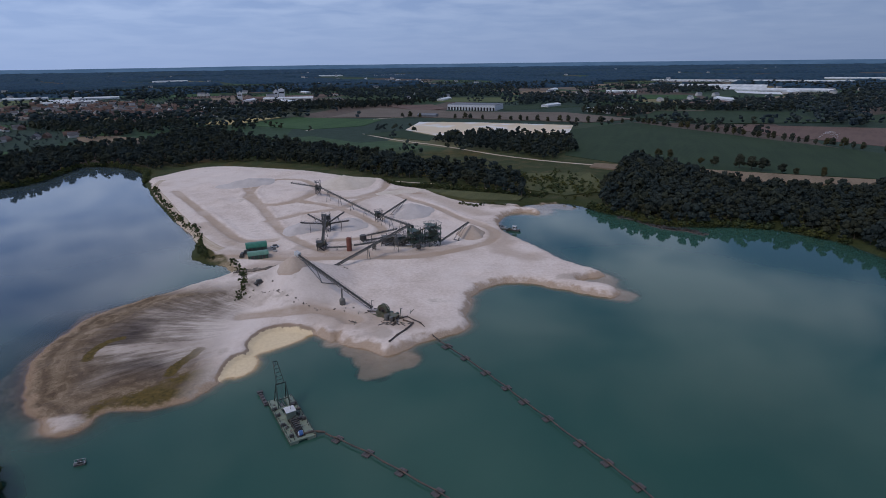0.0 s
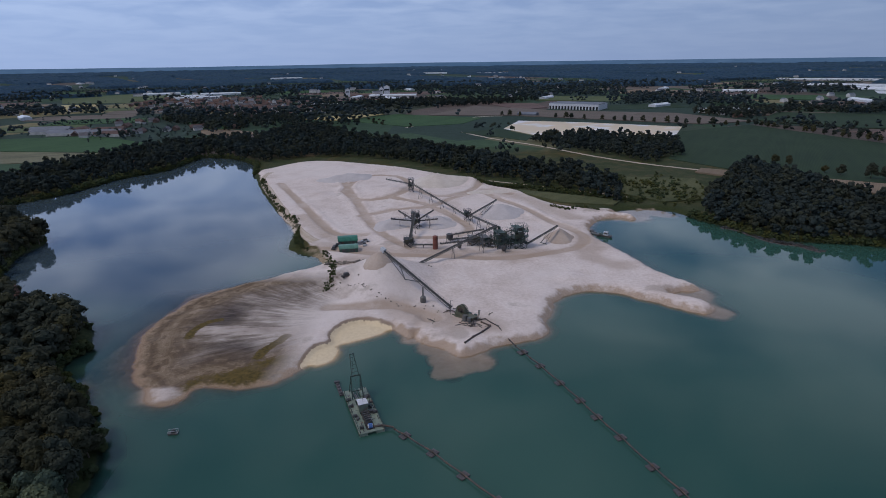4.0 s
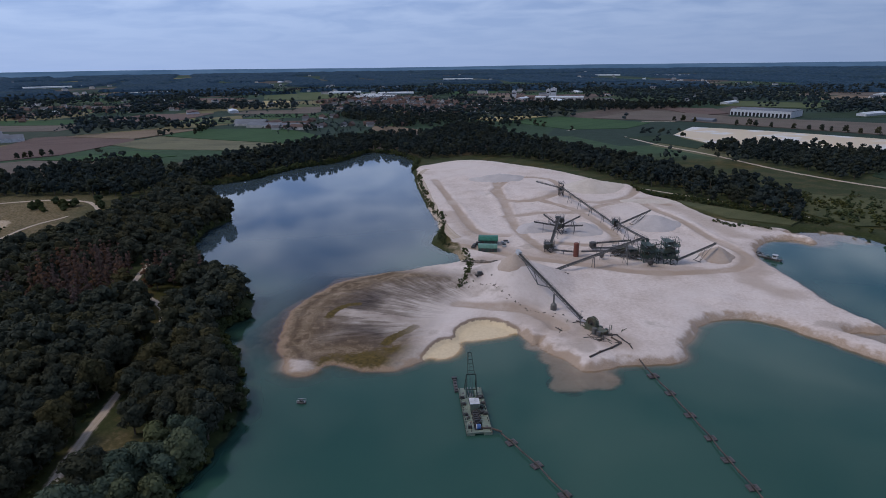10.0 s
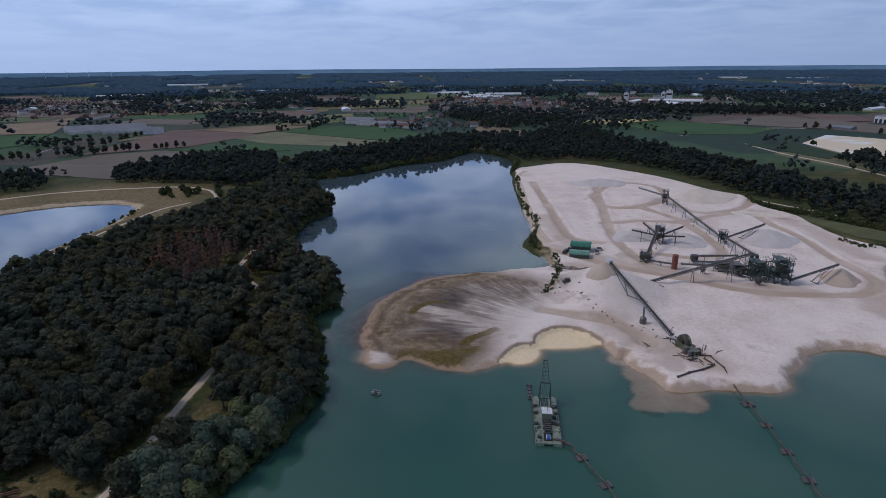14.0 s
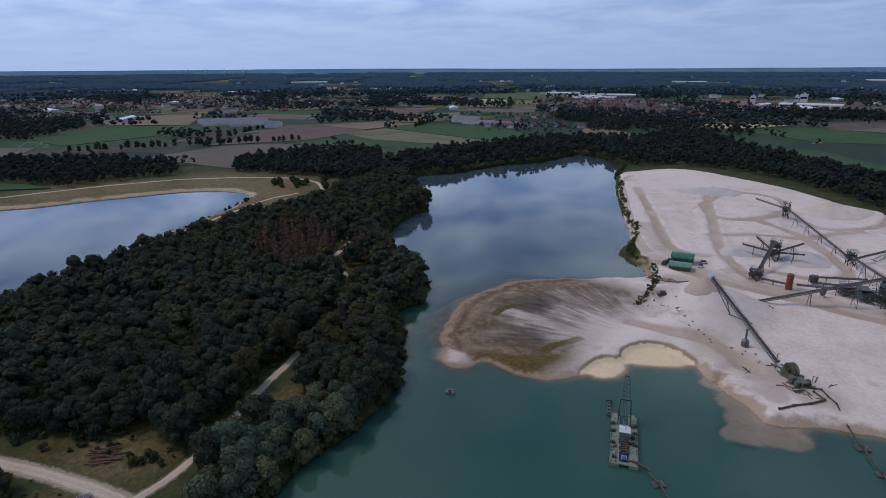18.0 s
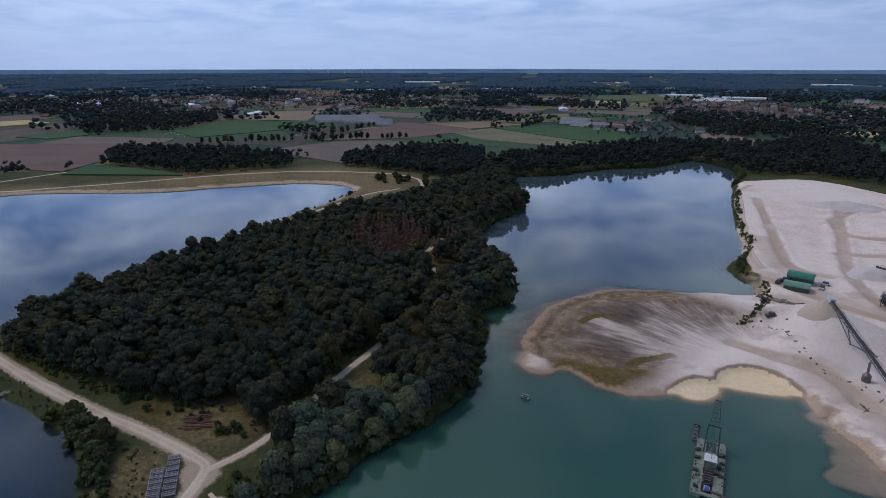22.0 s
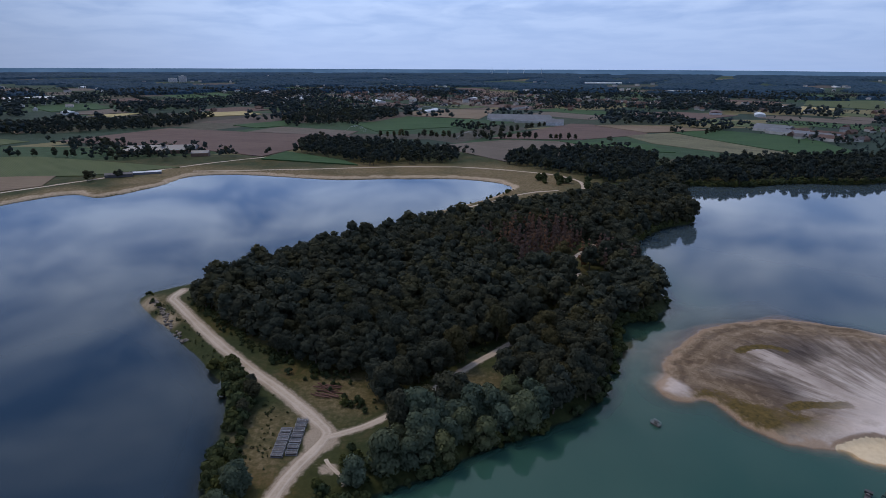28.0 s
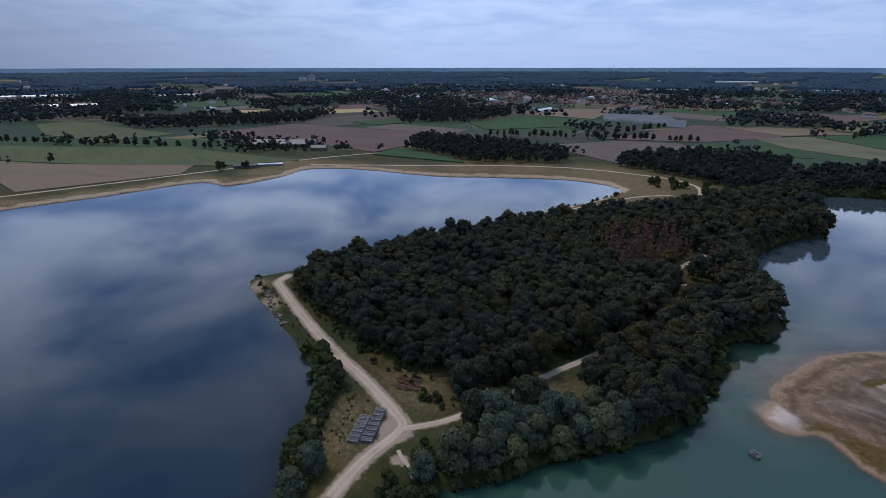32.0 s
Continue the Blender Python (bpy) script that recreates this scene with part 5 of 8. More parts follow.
def heap(x, y, r, h, mat, label, squash=1.0, turn=0.0, ridge=0.0):
    """A tipped heap: a cone at its angle of rest, with a rounded tip, runnels and a spread foot."""
    rg = np.random.default_rng(int(abs(x * 7 + y * 13)))
    rings, k = 14, 40
    ph = rg.uniform(0, 6.28, 6)
    V = [(0, 0, h * 0.985)]
    F = []
    for i in range(1, rings + 1):
        t = i / rings
        for j in range(k):
            a = j * 2 * math.pi / k
            wob = 1 + 0.11 * math.sin(2 * a + ph[4]) + 0.08 * math.sin(3 * a + ph[0]) + 0.05 * math.sin(5 * a + ph[1]) + 0.02 * math.sin(11 * a + ph[2]) * t
            rr = r * t * wob
            z = h * (1 - t) * (1 - 0.10 * math.exp(-(t / 0.12) ** 2))
            z += 0.10 * math.sin(9 * a + ph[3] + 3 * t) * t * (1 - t) * 2
            z = max(z, 0) - (0.5 if i == rings else 0)
            V.append((rr * math.cos(a) * squash + ridge * math.copysign(1, math.cos(a)) * min(1, abs(math.cos(a)) * 3), rr * math.sin(a), z))
    idx = lambda i, j: 1 + (i - 1) * k + j % k
    for j in range(k):
        F.append((0, idx(1, j), idx(1, j + 1)))
    for i in range(1, rings):
        for j in range(k):
            F.append((idx(i, j), idx(i + 1, j), idx(i + 1, j + 1)))
            F.append((idx(i, j), idx(i + 1, j + 1), idx(i, j + 1)))
    V = np.array(V)
    c, s = math.cos(radians(turn)), math.sin(radians(turn))
    V[:, 2] += ground_z(V[:, 0] * c - V[:, 1] * s + x, V[:, 0] * s + V[:, 1] * c + y) - float(ground_z(x, y))
    ob = new("heap_of_sand", arrays_mesh("heap_of_sand", np.array(V), np.array(F), mat, True))
    ob.matrix_world = pose(x, y, float(ground_z(x, y)) - 0.1, 0, 0, turn)
    return tagged(ob, label, "sand heap", "heaps of sand and gravel")


heap(-67.5, 242.0, 8.0, 1.4, M_SAND_TAN, "damp tan sand freshly tipped under the stacker head")
heap(16.5, 322, 9.5, 6.8, M_SAND_TAN, "steep tan sand heap under a short belt")
heap(-21, 374, 17, 6.5, M_GRAVEL, "broad grey gravel heap beside the plant")
heap(-162, 474, 17, 4.8, M_GRAVEL, "wide grey gravel heap", 1.35, 30)
heap(-85, 336, 13, 4.8, M_GRAVEL, "grey gravel heap beside the screening tower")
heap(-58, 341, 13, 5.2, M_GRAVEL, "grey gravel heap beside the screening tower")
heap(-72, 350, 11, 3.4, M_GRAVEL, "low grey gravel heap behind the screening tower")
heap(-80, 462, 21, 9.0, M_SAND, "tall pale sand cone at the back of the pit", 1.15, 40)
heap(-31, 434, 7, 2.0, M_SAND, "flat tipped sand bank at the pit edge", 3.2, 22)


def rel(o, p):
    return (p[0] - o[0], p[1] - o[1], p[2] - o[2])


def conveyor(a, b, width=1.1, depth=1.1, legs=(0.35, 0.7), label="long inclined belt conveyor on a steel lattice frame", hood=False, mat=None, group="belt conveyors", struts=0.0):
    """An inclined belt: lattice, belt, walkway, drums and legs down to the ground."""
    mat = mat or M_STEEL
    width, depth = width * 0.72, depth * 0.6
    foot = (a[0], a[1], float(ground_z(a[0], a[1])))
    root = thing("belt_conveyor", label, "conveyor", foot, 0, group)
    A, B = Vector(rel(foot, a)), Vector(rel(foot, b))
    d = (B - A).normalized()
    side = d.cross(Vector((0, 0, 1))).normalized()
    up = side.cross(d)
    bays = max(4, int((B - A).length / 2.2))
    part("frame", mesh_of(truss, A, B, width, depth, bays, 0.16), mat, root)
    bm = bmesh.new()
    beam(bm, A + up * (depth + 0.12), B + up * (depth + 0.12), width * 0.85, 0.10)
    for i in range(bays * 2):
        p = A + (B - A) * (i + 0.5) / (bays * 2) + up * (depth + 0.02)
        tube(bm, p - side * width * 0.45, p + side * width * 0.45, 0.07, 5)
    part("belt", bm, M_BELT, root, "black rubber belt on rollers")
    bm = bmesh.new()
    w = side * (width / 2 + 0.25)
    beam(bm, A + w + up * 0.3, B + w + up * 0.3, 0.45, 0.05)
    for s in (0.32, 0.62):
        beam(bm, A + side * (width / 2 + 0.48) + up * (0.3 + s * 1.6), B + side * (width / 2 + 0.48) + up * (0.3 + s * 1.6), 0.05)
    for i in range(bays + 1):
        p = A + (B - A) * i / bays + side * (width / 2 + 0.48) + up * 0.3
        beam(bm, p, p + up * 1.0, 0.05)
    part("walkway", bm, mat, root)
    for p, name in ((A, "tail_drum"), (B, "head_drum")):
        part(name, mesh_of(tube, p - side * width * 0.6 + up * depth, p + side * width * 0.6 + up * depth, 0.35, 12), M_DARK, root)
    if hood:
        bm = bmesh.new()
        c = B + up * depth
        hexa(bm, [c + side * s * width * 0.8 + d * e + up * u for u in (-0.6, 1.1) for s, e in ((-1, -1.4), (1, -1.4), (1, 0.9), (-1, 0.9))])
        part("head_hood", bm, M_PALE, root, "pale sheet-metal hood")
    if struts:
        p = A.lerp(B, struts)
        g = Vector((p.x, p.y, float(ground_z(p.x + foot[0], p.y + foot[1])) - foot[2] + 0.2))
        for s in (-1, 1):
            w = side * s * 1.6
            for u in (0.93, 0.72):
                part("stay", mesh_of(beam, A.lerp(B, u) + side * s * width * 0.4, g + w, 0.16), mat, root)
        part("travel_beam", mesh_of(beam, g - side * 2.4, g + side * 2.4, 0.3), mat, root)
    for t in legs:
        p = A + (B - A) * t
        g = float(ground_z(p.x + foot[0], p.y + foot[1])) - foot[2] - 0.15
        if p.z - g < 0.8:
            continue
        bm = bmesh.new()
        spread = 0.5 + (p.z - g) * 0.16
        for s in (-1, 1):
            beam(bm, p + side * s * width * 0.45, Vector((p.x, p.y, g)) + side * s * spread, 0.2)
        n = max(1, int((p.z - g) / 3))
        for i in range(n):
            u, v = i / n, (i + 1) / n
            q = [p + side * s * width * 0.45 + (Vector((p.x, p.y, g)) + side * s * spread - p - side * s * width * 0.45) * k for k in (u, v) for s in (-1, 1)]
            beam(bm, q[0], q[3], 0.1)
            beam(bm, q[2], q[3], 0.1)
        part("leg", bm, mat, root)
    return root


A_TAIL, A_HEAD = (-29.5, 214.0, 4.6), (-64.5, 239.5, 19.2)
stacker = conveyor(A_TAIL, A_HEAD, 1.5, 1.4, (), "long dark radial stacker belt rising over a sand heap", True)
o = Vector((A_TAIL[0], A_TAIL[1], float(ground_z(A_TAIL[0], A_TAIL[1]))))
mid = Vector(A_TAIL).lerp(Vector(A_HEAD), 0.72)
for fx, fy in ((-53, 233.7), (-46.3, 236.9)):
    foot = Vector((fx, fy, float(ground_z(fx, fy)) - 0.2)) - o
    part("leg", mesh_of(beam, mid - o, foot, 0.26), M_STEEL, stacker)
    for u in (0.92, 0.45):
        part("stay", mesh_of(beam, Vector(A_TAIL).lerp(Vector(A_HEAD), u) - o, foot + Vector((0, 0, 0.3)), 0.2), M_STEEL, stacker)
part("travel_beam", mesh_of(beam, Vector((-53.5, 233.4, float(ground_z(-53, 234)) + 0.25)) - o, Vector((-45.8, 237.2, float(ground_z(-46, 237)) + 0.25)) - o, 0.3), M_STEEL, stacker)
bm = bmesh.new()
wx, wy = -42.5, 222.0
wz = float(ground_z(wx, wy))
tube(bm, Vector((wx, wy, wz - 0.2)) - o, Vector((wx, wy, wz + 2.2)) - o, 1.3, 14)
tube(bm, Vector((wx, wy, wz + 2.2)) - o, Vector((wx, wy, wz + 3.0)) - o, 1.3, 14, 0.5)
beam(bm, Vector((wx, wy, wz + 2.9)) - o, Vector((wx, wy, wz + 6.8)) - o, 0.6)
part("counterweight", bm, M_STEEL, stacker)

# conveyors of the plant
conveyor((-53, 265, 4.6), (-17.8, 296.5, 16.2), 1.6, 1.3, (0.42, 0.8), "long dark feed belt climbing to the washing plant")
conveyor((-17, 302, 14.0), (-40, 348, 8.6), 1.2, 1.1, (0.3, 0.6, 0.85), "belt conveyor leading back from the plant")
conveyor((-40, 348, 7.2), (-93, 420, 12.4), 1.2, 1.1, (0.2, 0.4, 0.6, 0.8), "long belt conveyor over the stock heaps")
conveyor((-91, 419, 11.6), (-115, 431.5, 12.6), 1.1, 1.0, (0.1,), "tip belt over the ring heap")
conveyor((-40.5, 349, 6.4), (-25, 383, 9.6), 1.1, 1.0, (), "side belt over a gravel heap", struts=0.5)
conveyor((-1.5, 300, 5.6), (14.8, 320, 10.6), 1.1, 1.0, (), "short belt over a tan sand heap", struts=0.55)
conveyor((-66, 298, 5.0), (-69, 325, 14.0), 1.5, 1.2, (0.35, 0.7), "feed belt of the screening tower")
for ex, ey in ((-83.8, 346.7), (-84.1, 327.9), (-62.5, 351.0), (-56.0, 331.0)):
    cx, cy = -69.5, 331
    conveyor((cx + (ex - cx) * 0.12, cy + (ey - cy) * 0.12, 8.0), (ex, ey, 9.6), 0.9, 0.8, (0.6,), "short discharge belt of the screening tower", False, M_DARK)
conveyor((-63, 293.5, 5.0), (-51, 293, 5.6), 1.0, 0.8, (0.5,), "low dark transfer belt between machines")
conveyor((-45, 304.5, 5.2), (-28, 305, 7.4), 1.0, 0.8, (0.3, 0.7), "low dark transfer belt between machines")
conveyor((-48, 296.5, 5.2), (-30, 299.5, 7.0), 1.0, 0.8, (0.4, 0.8), "low dark transfer belt between machines")
conveyor((-46, 306.5, 7.0), (-26, 312, 9.6), 1.0, 0.8, (0.3, 0.7), "low dark transfer belt between machines")


def storeyed(name, label, cx, cy, lx, ly, floors, turn, mat, seed, boxes=4, roof=False):
    """A steel frame tower with decks, rails, screens, chutes and stairs."""
    g = float(ground_z(cx, cy))
    root = thing(name, label, "processing plant", (cx, cy, g), turn, "plant structures")
    rg = random.Random(seed)
    hx, hy = lx / 2, ly / 2
    top = floors[-1]
    nx, ny = max(1, round(lx / 4)), max(1, round(ly / 4))
    for i in range(nx + 1):
        for j in range(ny + 1):
            if 0 < i < nx and 0 < j < ny:
                continue
            part("column", mesh_of(box, -hx + lx * i / nx - 0.14, -hy + ly * j / ny - 0.14, -0.4, -hx + lx * i / nx + 0.14, -hy + ly * j / ny + 0.14, top), mat, root)
    for z in floors:
        part("deck", mesh_of(box, -hx - 0.6, -hy - 0.6, z - 0.12, (hx + 0.6) * (1 if z < top else 0.1), hy + 0.6, z), mat, root)
        bm = bmesh.new()
        for s in (0.55, 1.1):
            for a, b in (((-hx - 0.55, -hy - 0.55), (hx + 0.55, -hy - 0.55)), ((hx + 0.55, -hy - 0.55), (hx + 0.55, hy + 0.55)), ((hx + 0.55, hy + 0.55), (-hx - 0.55, hy + 0.55)), ((-hx - 0.55, hy + 0.55), (-hx - 0.55, -hy - 0.55))):
                beam(bm, (*a, z + s), (*b, z + s), 0.07)
        for i in range(9):
            x = -hx - 0.55 + (lx + 1.1) * i / 8
            for y in (-hy - 0.55, hy + 0.55):
                beam(bm, (x, y, z), (x, y, z + 1.1), 0.07)
        part("railing", bm, mat, root)
    z0 = 0
    for i, z in enumerate(floors):
        bm = bmesh.new()
        for y in (-hy, hy):
            beam(bm, (-hx, y, z0), (hx, y, z - 0.2), 0.14)
        for x in (-hx, hx):
            beam(bm, (x, -hy, z - 0.2), (x, hy, z0), 0.14)
        part("brace", bm, mat, root)
        bm = bmesh.new()
        s = 1 if i % 2 else -1
        for w in (0.0, 0.8):
            beam(bm, (-hx * 0.7 * s, -hy - 0.9 - w, z0), (hx * 0.7 * s, -hy - 0.9 - w, z), 0.10, 0.22)
        for k in range(8):
            u = (k + 0.5) / 8
            box(bm, -hx * 0.7 * s + hx * 1.4 * s * u - 0.14, -hy - 1.7, z0 + (z - z0) * u - 0.03, -hx * 0.7 * s + hx * 1.4 * s * u + 0.14, -hy - 0.9, z0 + (z - z0) * u + 0.02)
        part("stair", bm, mat, root)
        z0 = z
    for i in range(boxes):
        z = rg.choice(floors[:-1] or floors)
        x, y = rg.uniform(-hx + 1.2, hx - 1.2), rg.uniform(-hy + 0.8, hy - 0.8)
        s = rg.uniform(0.9, 1.6)
        bm = bmesh.new()
        box(bm, x - s, y - s * 0.8, z, x + s, y + s * 0.8, z + s * 1.3)
        hexa(bm, [(x - 0.3, y - 0.3, z - 1.3), (x + 0.3, y - 0.3, z - 1.3), (x + 0.3, y + 0.3, z - 1.3), (x - 0.3, y + 0.3, z - 1.3), (x - s, y - s * 0.8, z), (x + s, y - s * 0.8, z), (x + s, y + s * 0.8, z), (x - s, y + s * 0.8, z)])
        part("screen_box", bm, rg.choice((M_GREEN, M_STEEL, M_OLIVE)), root, "hopper-bottomed vibrating screen")
    for i in range(boxes):
        x, y = rg.uniform(-hx, hx), rg.uniform(-hy, hy)
        a, b = rg.choice(floors), rg.uniform(0.5, 3)
        part("pipe", mesh_of(tube, (x, y, a), (x + rg.uniform(-2.5, 2.5), y + rg.uniform(-2, 2), b), 0.22, 8), rg.choice((M_PIPE, M_PALE, M_STEEL)), root)
    for i in range(boxes * 3):
        x, y, z = rg.uniform(-hx, hx), rg.uniform(-hy - 1, hy + 1), rg.uniform(0, top * 0.85)
        ln, up = rg.uniform(1.5, 3.6), rg.uniform(-1.4, 1.4)
        s = rg.choice((-1, 1))
        part("chute", mesh_of(beam, (x, y, z), (x + s * ln * 0.8, y + rg.uniform(-1, 1), max(z + up, 0.0)), rg.choice((0.2, 0.3, 0.55)), rg.choice((0.15, 0.3))), rg.choice((M_STEEL, M_DARK, M_PALE, mat, M_PIPE)), root)
    for s in (-1, 1):
        part("guard_hoop", mesh_of(beam, (s * hx * 0.9, -hy * 0.6, top), (s * hx * 0.9, -hy * 0.6, top + 2.0), 0.12), mat, root)
    if roof:
        bm = bmesh.new()
        hexa(bm, [(-hx - 0.8, -hy - 0.8, top + 2.6), (hx + 0.8, -hy - 0.8, top + 2.6), (hx + 0.8, hy + 0.8, top + 2.6), (-hx - 0.8, hy + 0.8, top + 2.6), (-hx - 0.8, -hy - 0.8, top + 2.75), (hx + 0.8, -hy - 0.8, top + 2.75), (hx + 0.8, hy + 0.8, top + 3.3), (-hx - 0.8, hy + 0.8, top + 3.3)])
        for x in (-hx, hx):
            for y in (-hy, hy):
                beam(bm, (x, y, top - 0.1), (x, y, top + 2.7), 0.16)
        part("roof", bm, M_GREEN, root)
    return root


storeyed("washing_tower", "tall green steel washing tower with decks and railings", -5.5, 302, 6.8, 5.6, (3.2, 6.4, 9.4, 11.8), 24, M_GREEN, 3, 9)
storeyed("screening_plant", "open steel frame of the washing plant with chutes", -14.5, 299.5, 7.5, 6, (3.0, 6.2, 9.2), 24, M_GREEN, 5, 7)
storeyed("screening_plant", "low open steel frame of the washing plant", -23, 301, 7, 5.5, (2.8, 5.6), 24, M_STEEL, 7, 7)
storeyed("screening_plant", "low open steel frame of the washing plant", -30, 302.5, 5.5, 5, (2.6, 4.6), 24, M_STEEL, 9, 5)
storeyed("screening_tower", "dark steel screening tower with four belts", -69.5, 331, 4.2, 4, (4.0, 7.4, 9.8), 10, M_DARK, 11, 4)
storeyed("transfer_tower", "small dark transfer tower between belts", -40, 348.5, 3.2, 3.2, (3.4, 6.2), 30, M_DARK, 13, 1)
storeyed("transfer_tower", "small dark transfer tower at the belt's end", -92.5, 420, 3, 3, (4.5, 9.4), 30, M_DARK, 15, 1)
storeyed("feed_station", "dark steel frame at the foot of the feed belt", -66, 297, 4.5, 4, (2.4, 4.4), 10, M_DARK, 17, 3)

# vessels and small machines
rg = random.Random(8)


def vessel(name, label, x, y, r, h, mat, legs=0.0, cone=0.0):
    g = float(ground_z(x, y))
    root = thing(name, label, "tank", (x, y, g), rg.uniform(0, 90), "vessels of the plant")
    z0 = legs
    bm = bmesh.new()
    if cone:
        tube(bm, (0, 0, z0 - cone), (0, 0, z0), r * 0.3, 16, r)
    tube(bm, (0, 0, z0 - (0.2 if not legs else 0)), (0, 0, z0 + h), r, 16)
    tube(bm, (0, 0, z0 + h), (0, 0, z0 + h + 0.3), r * 1.03, 16, r * 0.7)
    part("shell", bm, mat, root)
    for i in range(4 if legs else 0):
        a = math.pi / 4 + i * math.pi / 2
        part("leg", mesh_of(beam, (math.cos(a) * r * 0.95, math.sin(a) * r * 0.95, -0.3), (math.cos(a) * r * 0.95, math.sin(a) * r * 0.95, z0 + 0.3), 0.16), M_STEEL, root)
    bm = bmesh.new()
    for s in (-0.22, 0.22):
        beam(bm, (r + 0.12, s, 0), (r + 0.12, s, z0 + h + 0.9), 0.06)
    for i in range(int((z0 + h) / 0.35)):
        beam(bm, (r + 0.12, -0.22, 0.3 + i * 0.35), (r + 0.12, 0.22, 0.3 + i * 0.35), 0.05)
    part("ladder", bm, M_STEEL, root)
    return root


vessel("silo", "rust-red steel silo among the belts", -50.2, 292, 1.35, 7.2, M_RED)
vessel("hopper", "small dark feed hopper on legs", -13, 291.5, 1.4, 1.6, M_DARK, 1.8, 1.2)
vessel("hopper", "pale round hopper on legs", -37, 292, 1.2, 1.5, M_STEEL, 1.8, 1.2)
vessel("hopper", "dark feed hopper on legs", -44.5, 306, 1.9, 2.0, M_DARK, 2.2, 1.5)
vessel("water_tank", "round grey water tank beside the plant", -10.5, 308, 2.2, 3.4, M_STEEL)
vessel("cyclone", "upright green cyclone of the plant", -19, 305.5, 0.8, 3.0, M_GREEN, 6.5, 2.2)
vessel("cyclone", "upright green cyclone of the plant", -16.8, 306.3, 0.8, 3.0, M_GREEN, 6.5, 2.2)

# bucket wheel that lifts and drains the pumped sand
wheel_at = (-24.0, 210.5)
wz = float(ground_z(*wheel_at))
root = thing("dewatering_machine", "olive steel dewatering wheel with trough at the foot of the stacker", "dewatering wheel", (*wheel_at, wz), -35)
R = 2.5
for s in (-0.8, 0.8):
    bm = bmesh.new()
    for i in range(28):
        a, b = i * 2 * math.pi / 28, (i + 1) * 2 * math.pi / 28
        for rr in (R, R * 0.72):
            beam(bm, (math.cos(a) * rr, s, 2.6 + math.sin(a) * rr), (math.cos(b) * rr, s, 2.6 + math.sin(b) * rr), 0.22)
    part("rim", bm, M_OLIVE, root)
for i in range(20):
    a = i * 2 * math.pi / 20
    c, s = math.cos(a), math.sin(a)
    t = (-s, c)
    pts = []
    for y in (-0.8, 0.8):
        pts.append([(c * r + t[0] * w, y, 2.6 + s * r + t[1] * w) for r, w in ((R * 0.72, -0.1), (R * 1.02, -0.3), (R * 1.02, 0.1), (R * 0.72, 0.1))])
    bm = bmesh.new()
    hexa(bm, pts[0] + pts[1])
    part("bucket", bm, M_OLIVE, root)
for i in range(8):
    a = i * math.pi / 4
    part("spoke", mesh_of(beam, (0, 0, 2.6), (math.cos(a) * R * 0.75, 0, 2.6 + math.sin(a) * R * 0.75), 0.2), M_OLIVE, root)
part("drum", mesh_of(tube, (0, -0.55, 2.6), (0, 0.55, 2.6), R * 0.74, 24), M_PIPE, root, "rust-brown solid drum of the wheel")
part("axle", mesh_of(tube, (0, -1.6, 2.6), (0, 1.6, 2.6), 0.4, 12), M_DARK, root)
bm = bmesh.new()
for s in (-1.5, 1.5):
    for x in (-3.6, 3.6):
        beam(bm, (x, s, -0.3), (0, s, 2.6), 0.3)
    beam(bm, (-4.2, s, 0.3), (6.5, s, 0.3), 0.35)
part("frame", bm, M_OLIVE, root)
bm = bmesh.new()
hexa(bm, [(-2.4, -1.3, 0.05), (5.8, -1.3, 0.05), (5.8, 1.3, 0.05), (-2.4, 1.3, 0.05), (-3.4, -1.45, 1.9), (6.9, -1.45, 1.9), (6.9, 1.45, 1.9), (-3.4, 1.45, 1.9)])
part("trough", bm, M_OLIVE, root, "long settling trough with grey sand")
bm = bmesh.new()
tube(bm, (3.6, -2.4, 0.4), (3.6, -2.4, 2.6), 1.0, 14)
tube(bm, (5.6, -2.2, 0.4), (5.6, -2.2, 2.0), 0.8, 14)
part("pump_housing", bm, M_STEEL, root)
for i, (x, y) in enumerate(((-3.8, 1.9), (2.2, 2.2), (5.4, 2.0))):
    part("gearbox", mesh_of(box, x - 0.7, y - 0.5, -0.2, x + 0.7, y + 0.5, 1.5 + 0.3 * i, 0.12), M_GREEN if i else M_DARK, root)
bm = bmesh.new()
for x, y, hgt in ((-4.6, -2.0, 6.5), (7.2, 1.6, 4.5)):
    beam(bm, (x, y, -0.2), (x, y, hgt), 0.16)
    beam(bm, (x, y, hgt), (x + 1.2, y, hgt + 0.2), 0.12)
part("lamp_post", bm, M_STEEL, root)
bm = bmesh.new()
for a, b in (((-7.5, 2.5, 0.5), (-3, 1.6, 1.6)), ((-8.5, -0.5, 0.4), (-3.4, 0, 1.2)), ((-6.5, 4.5, 1.2), (-1.5, 2.2, 2.0)), ((6.6, -1, 1.6), (9.6, -3.5, 0.6))):
    tube(bm, a, b, 0.22, 8)
part("feed_pipe", bm, M_PIPE, root)


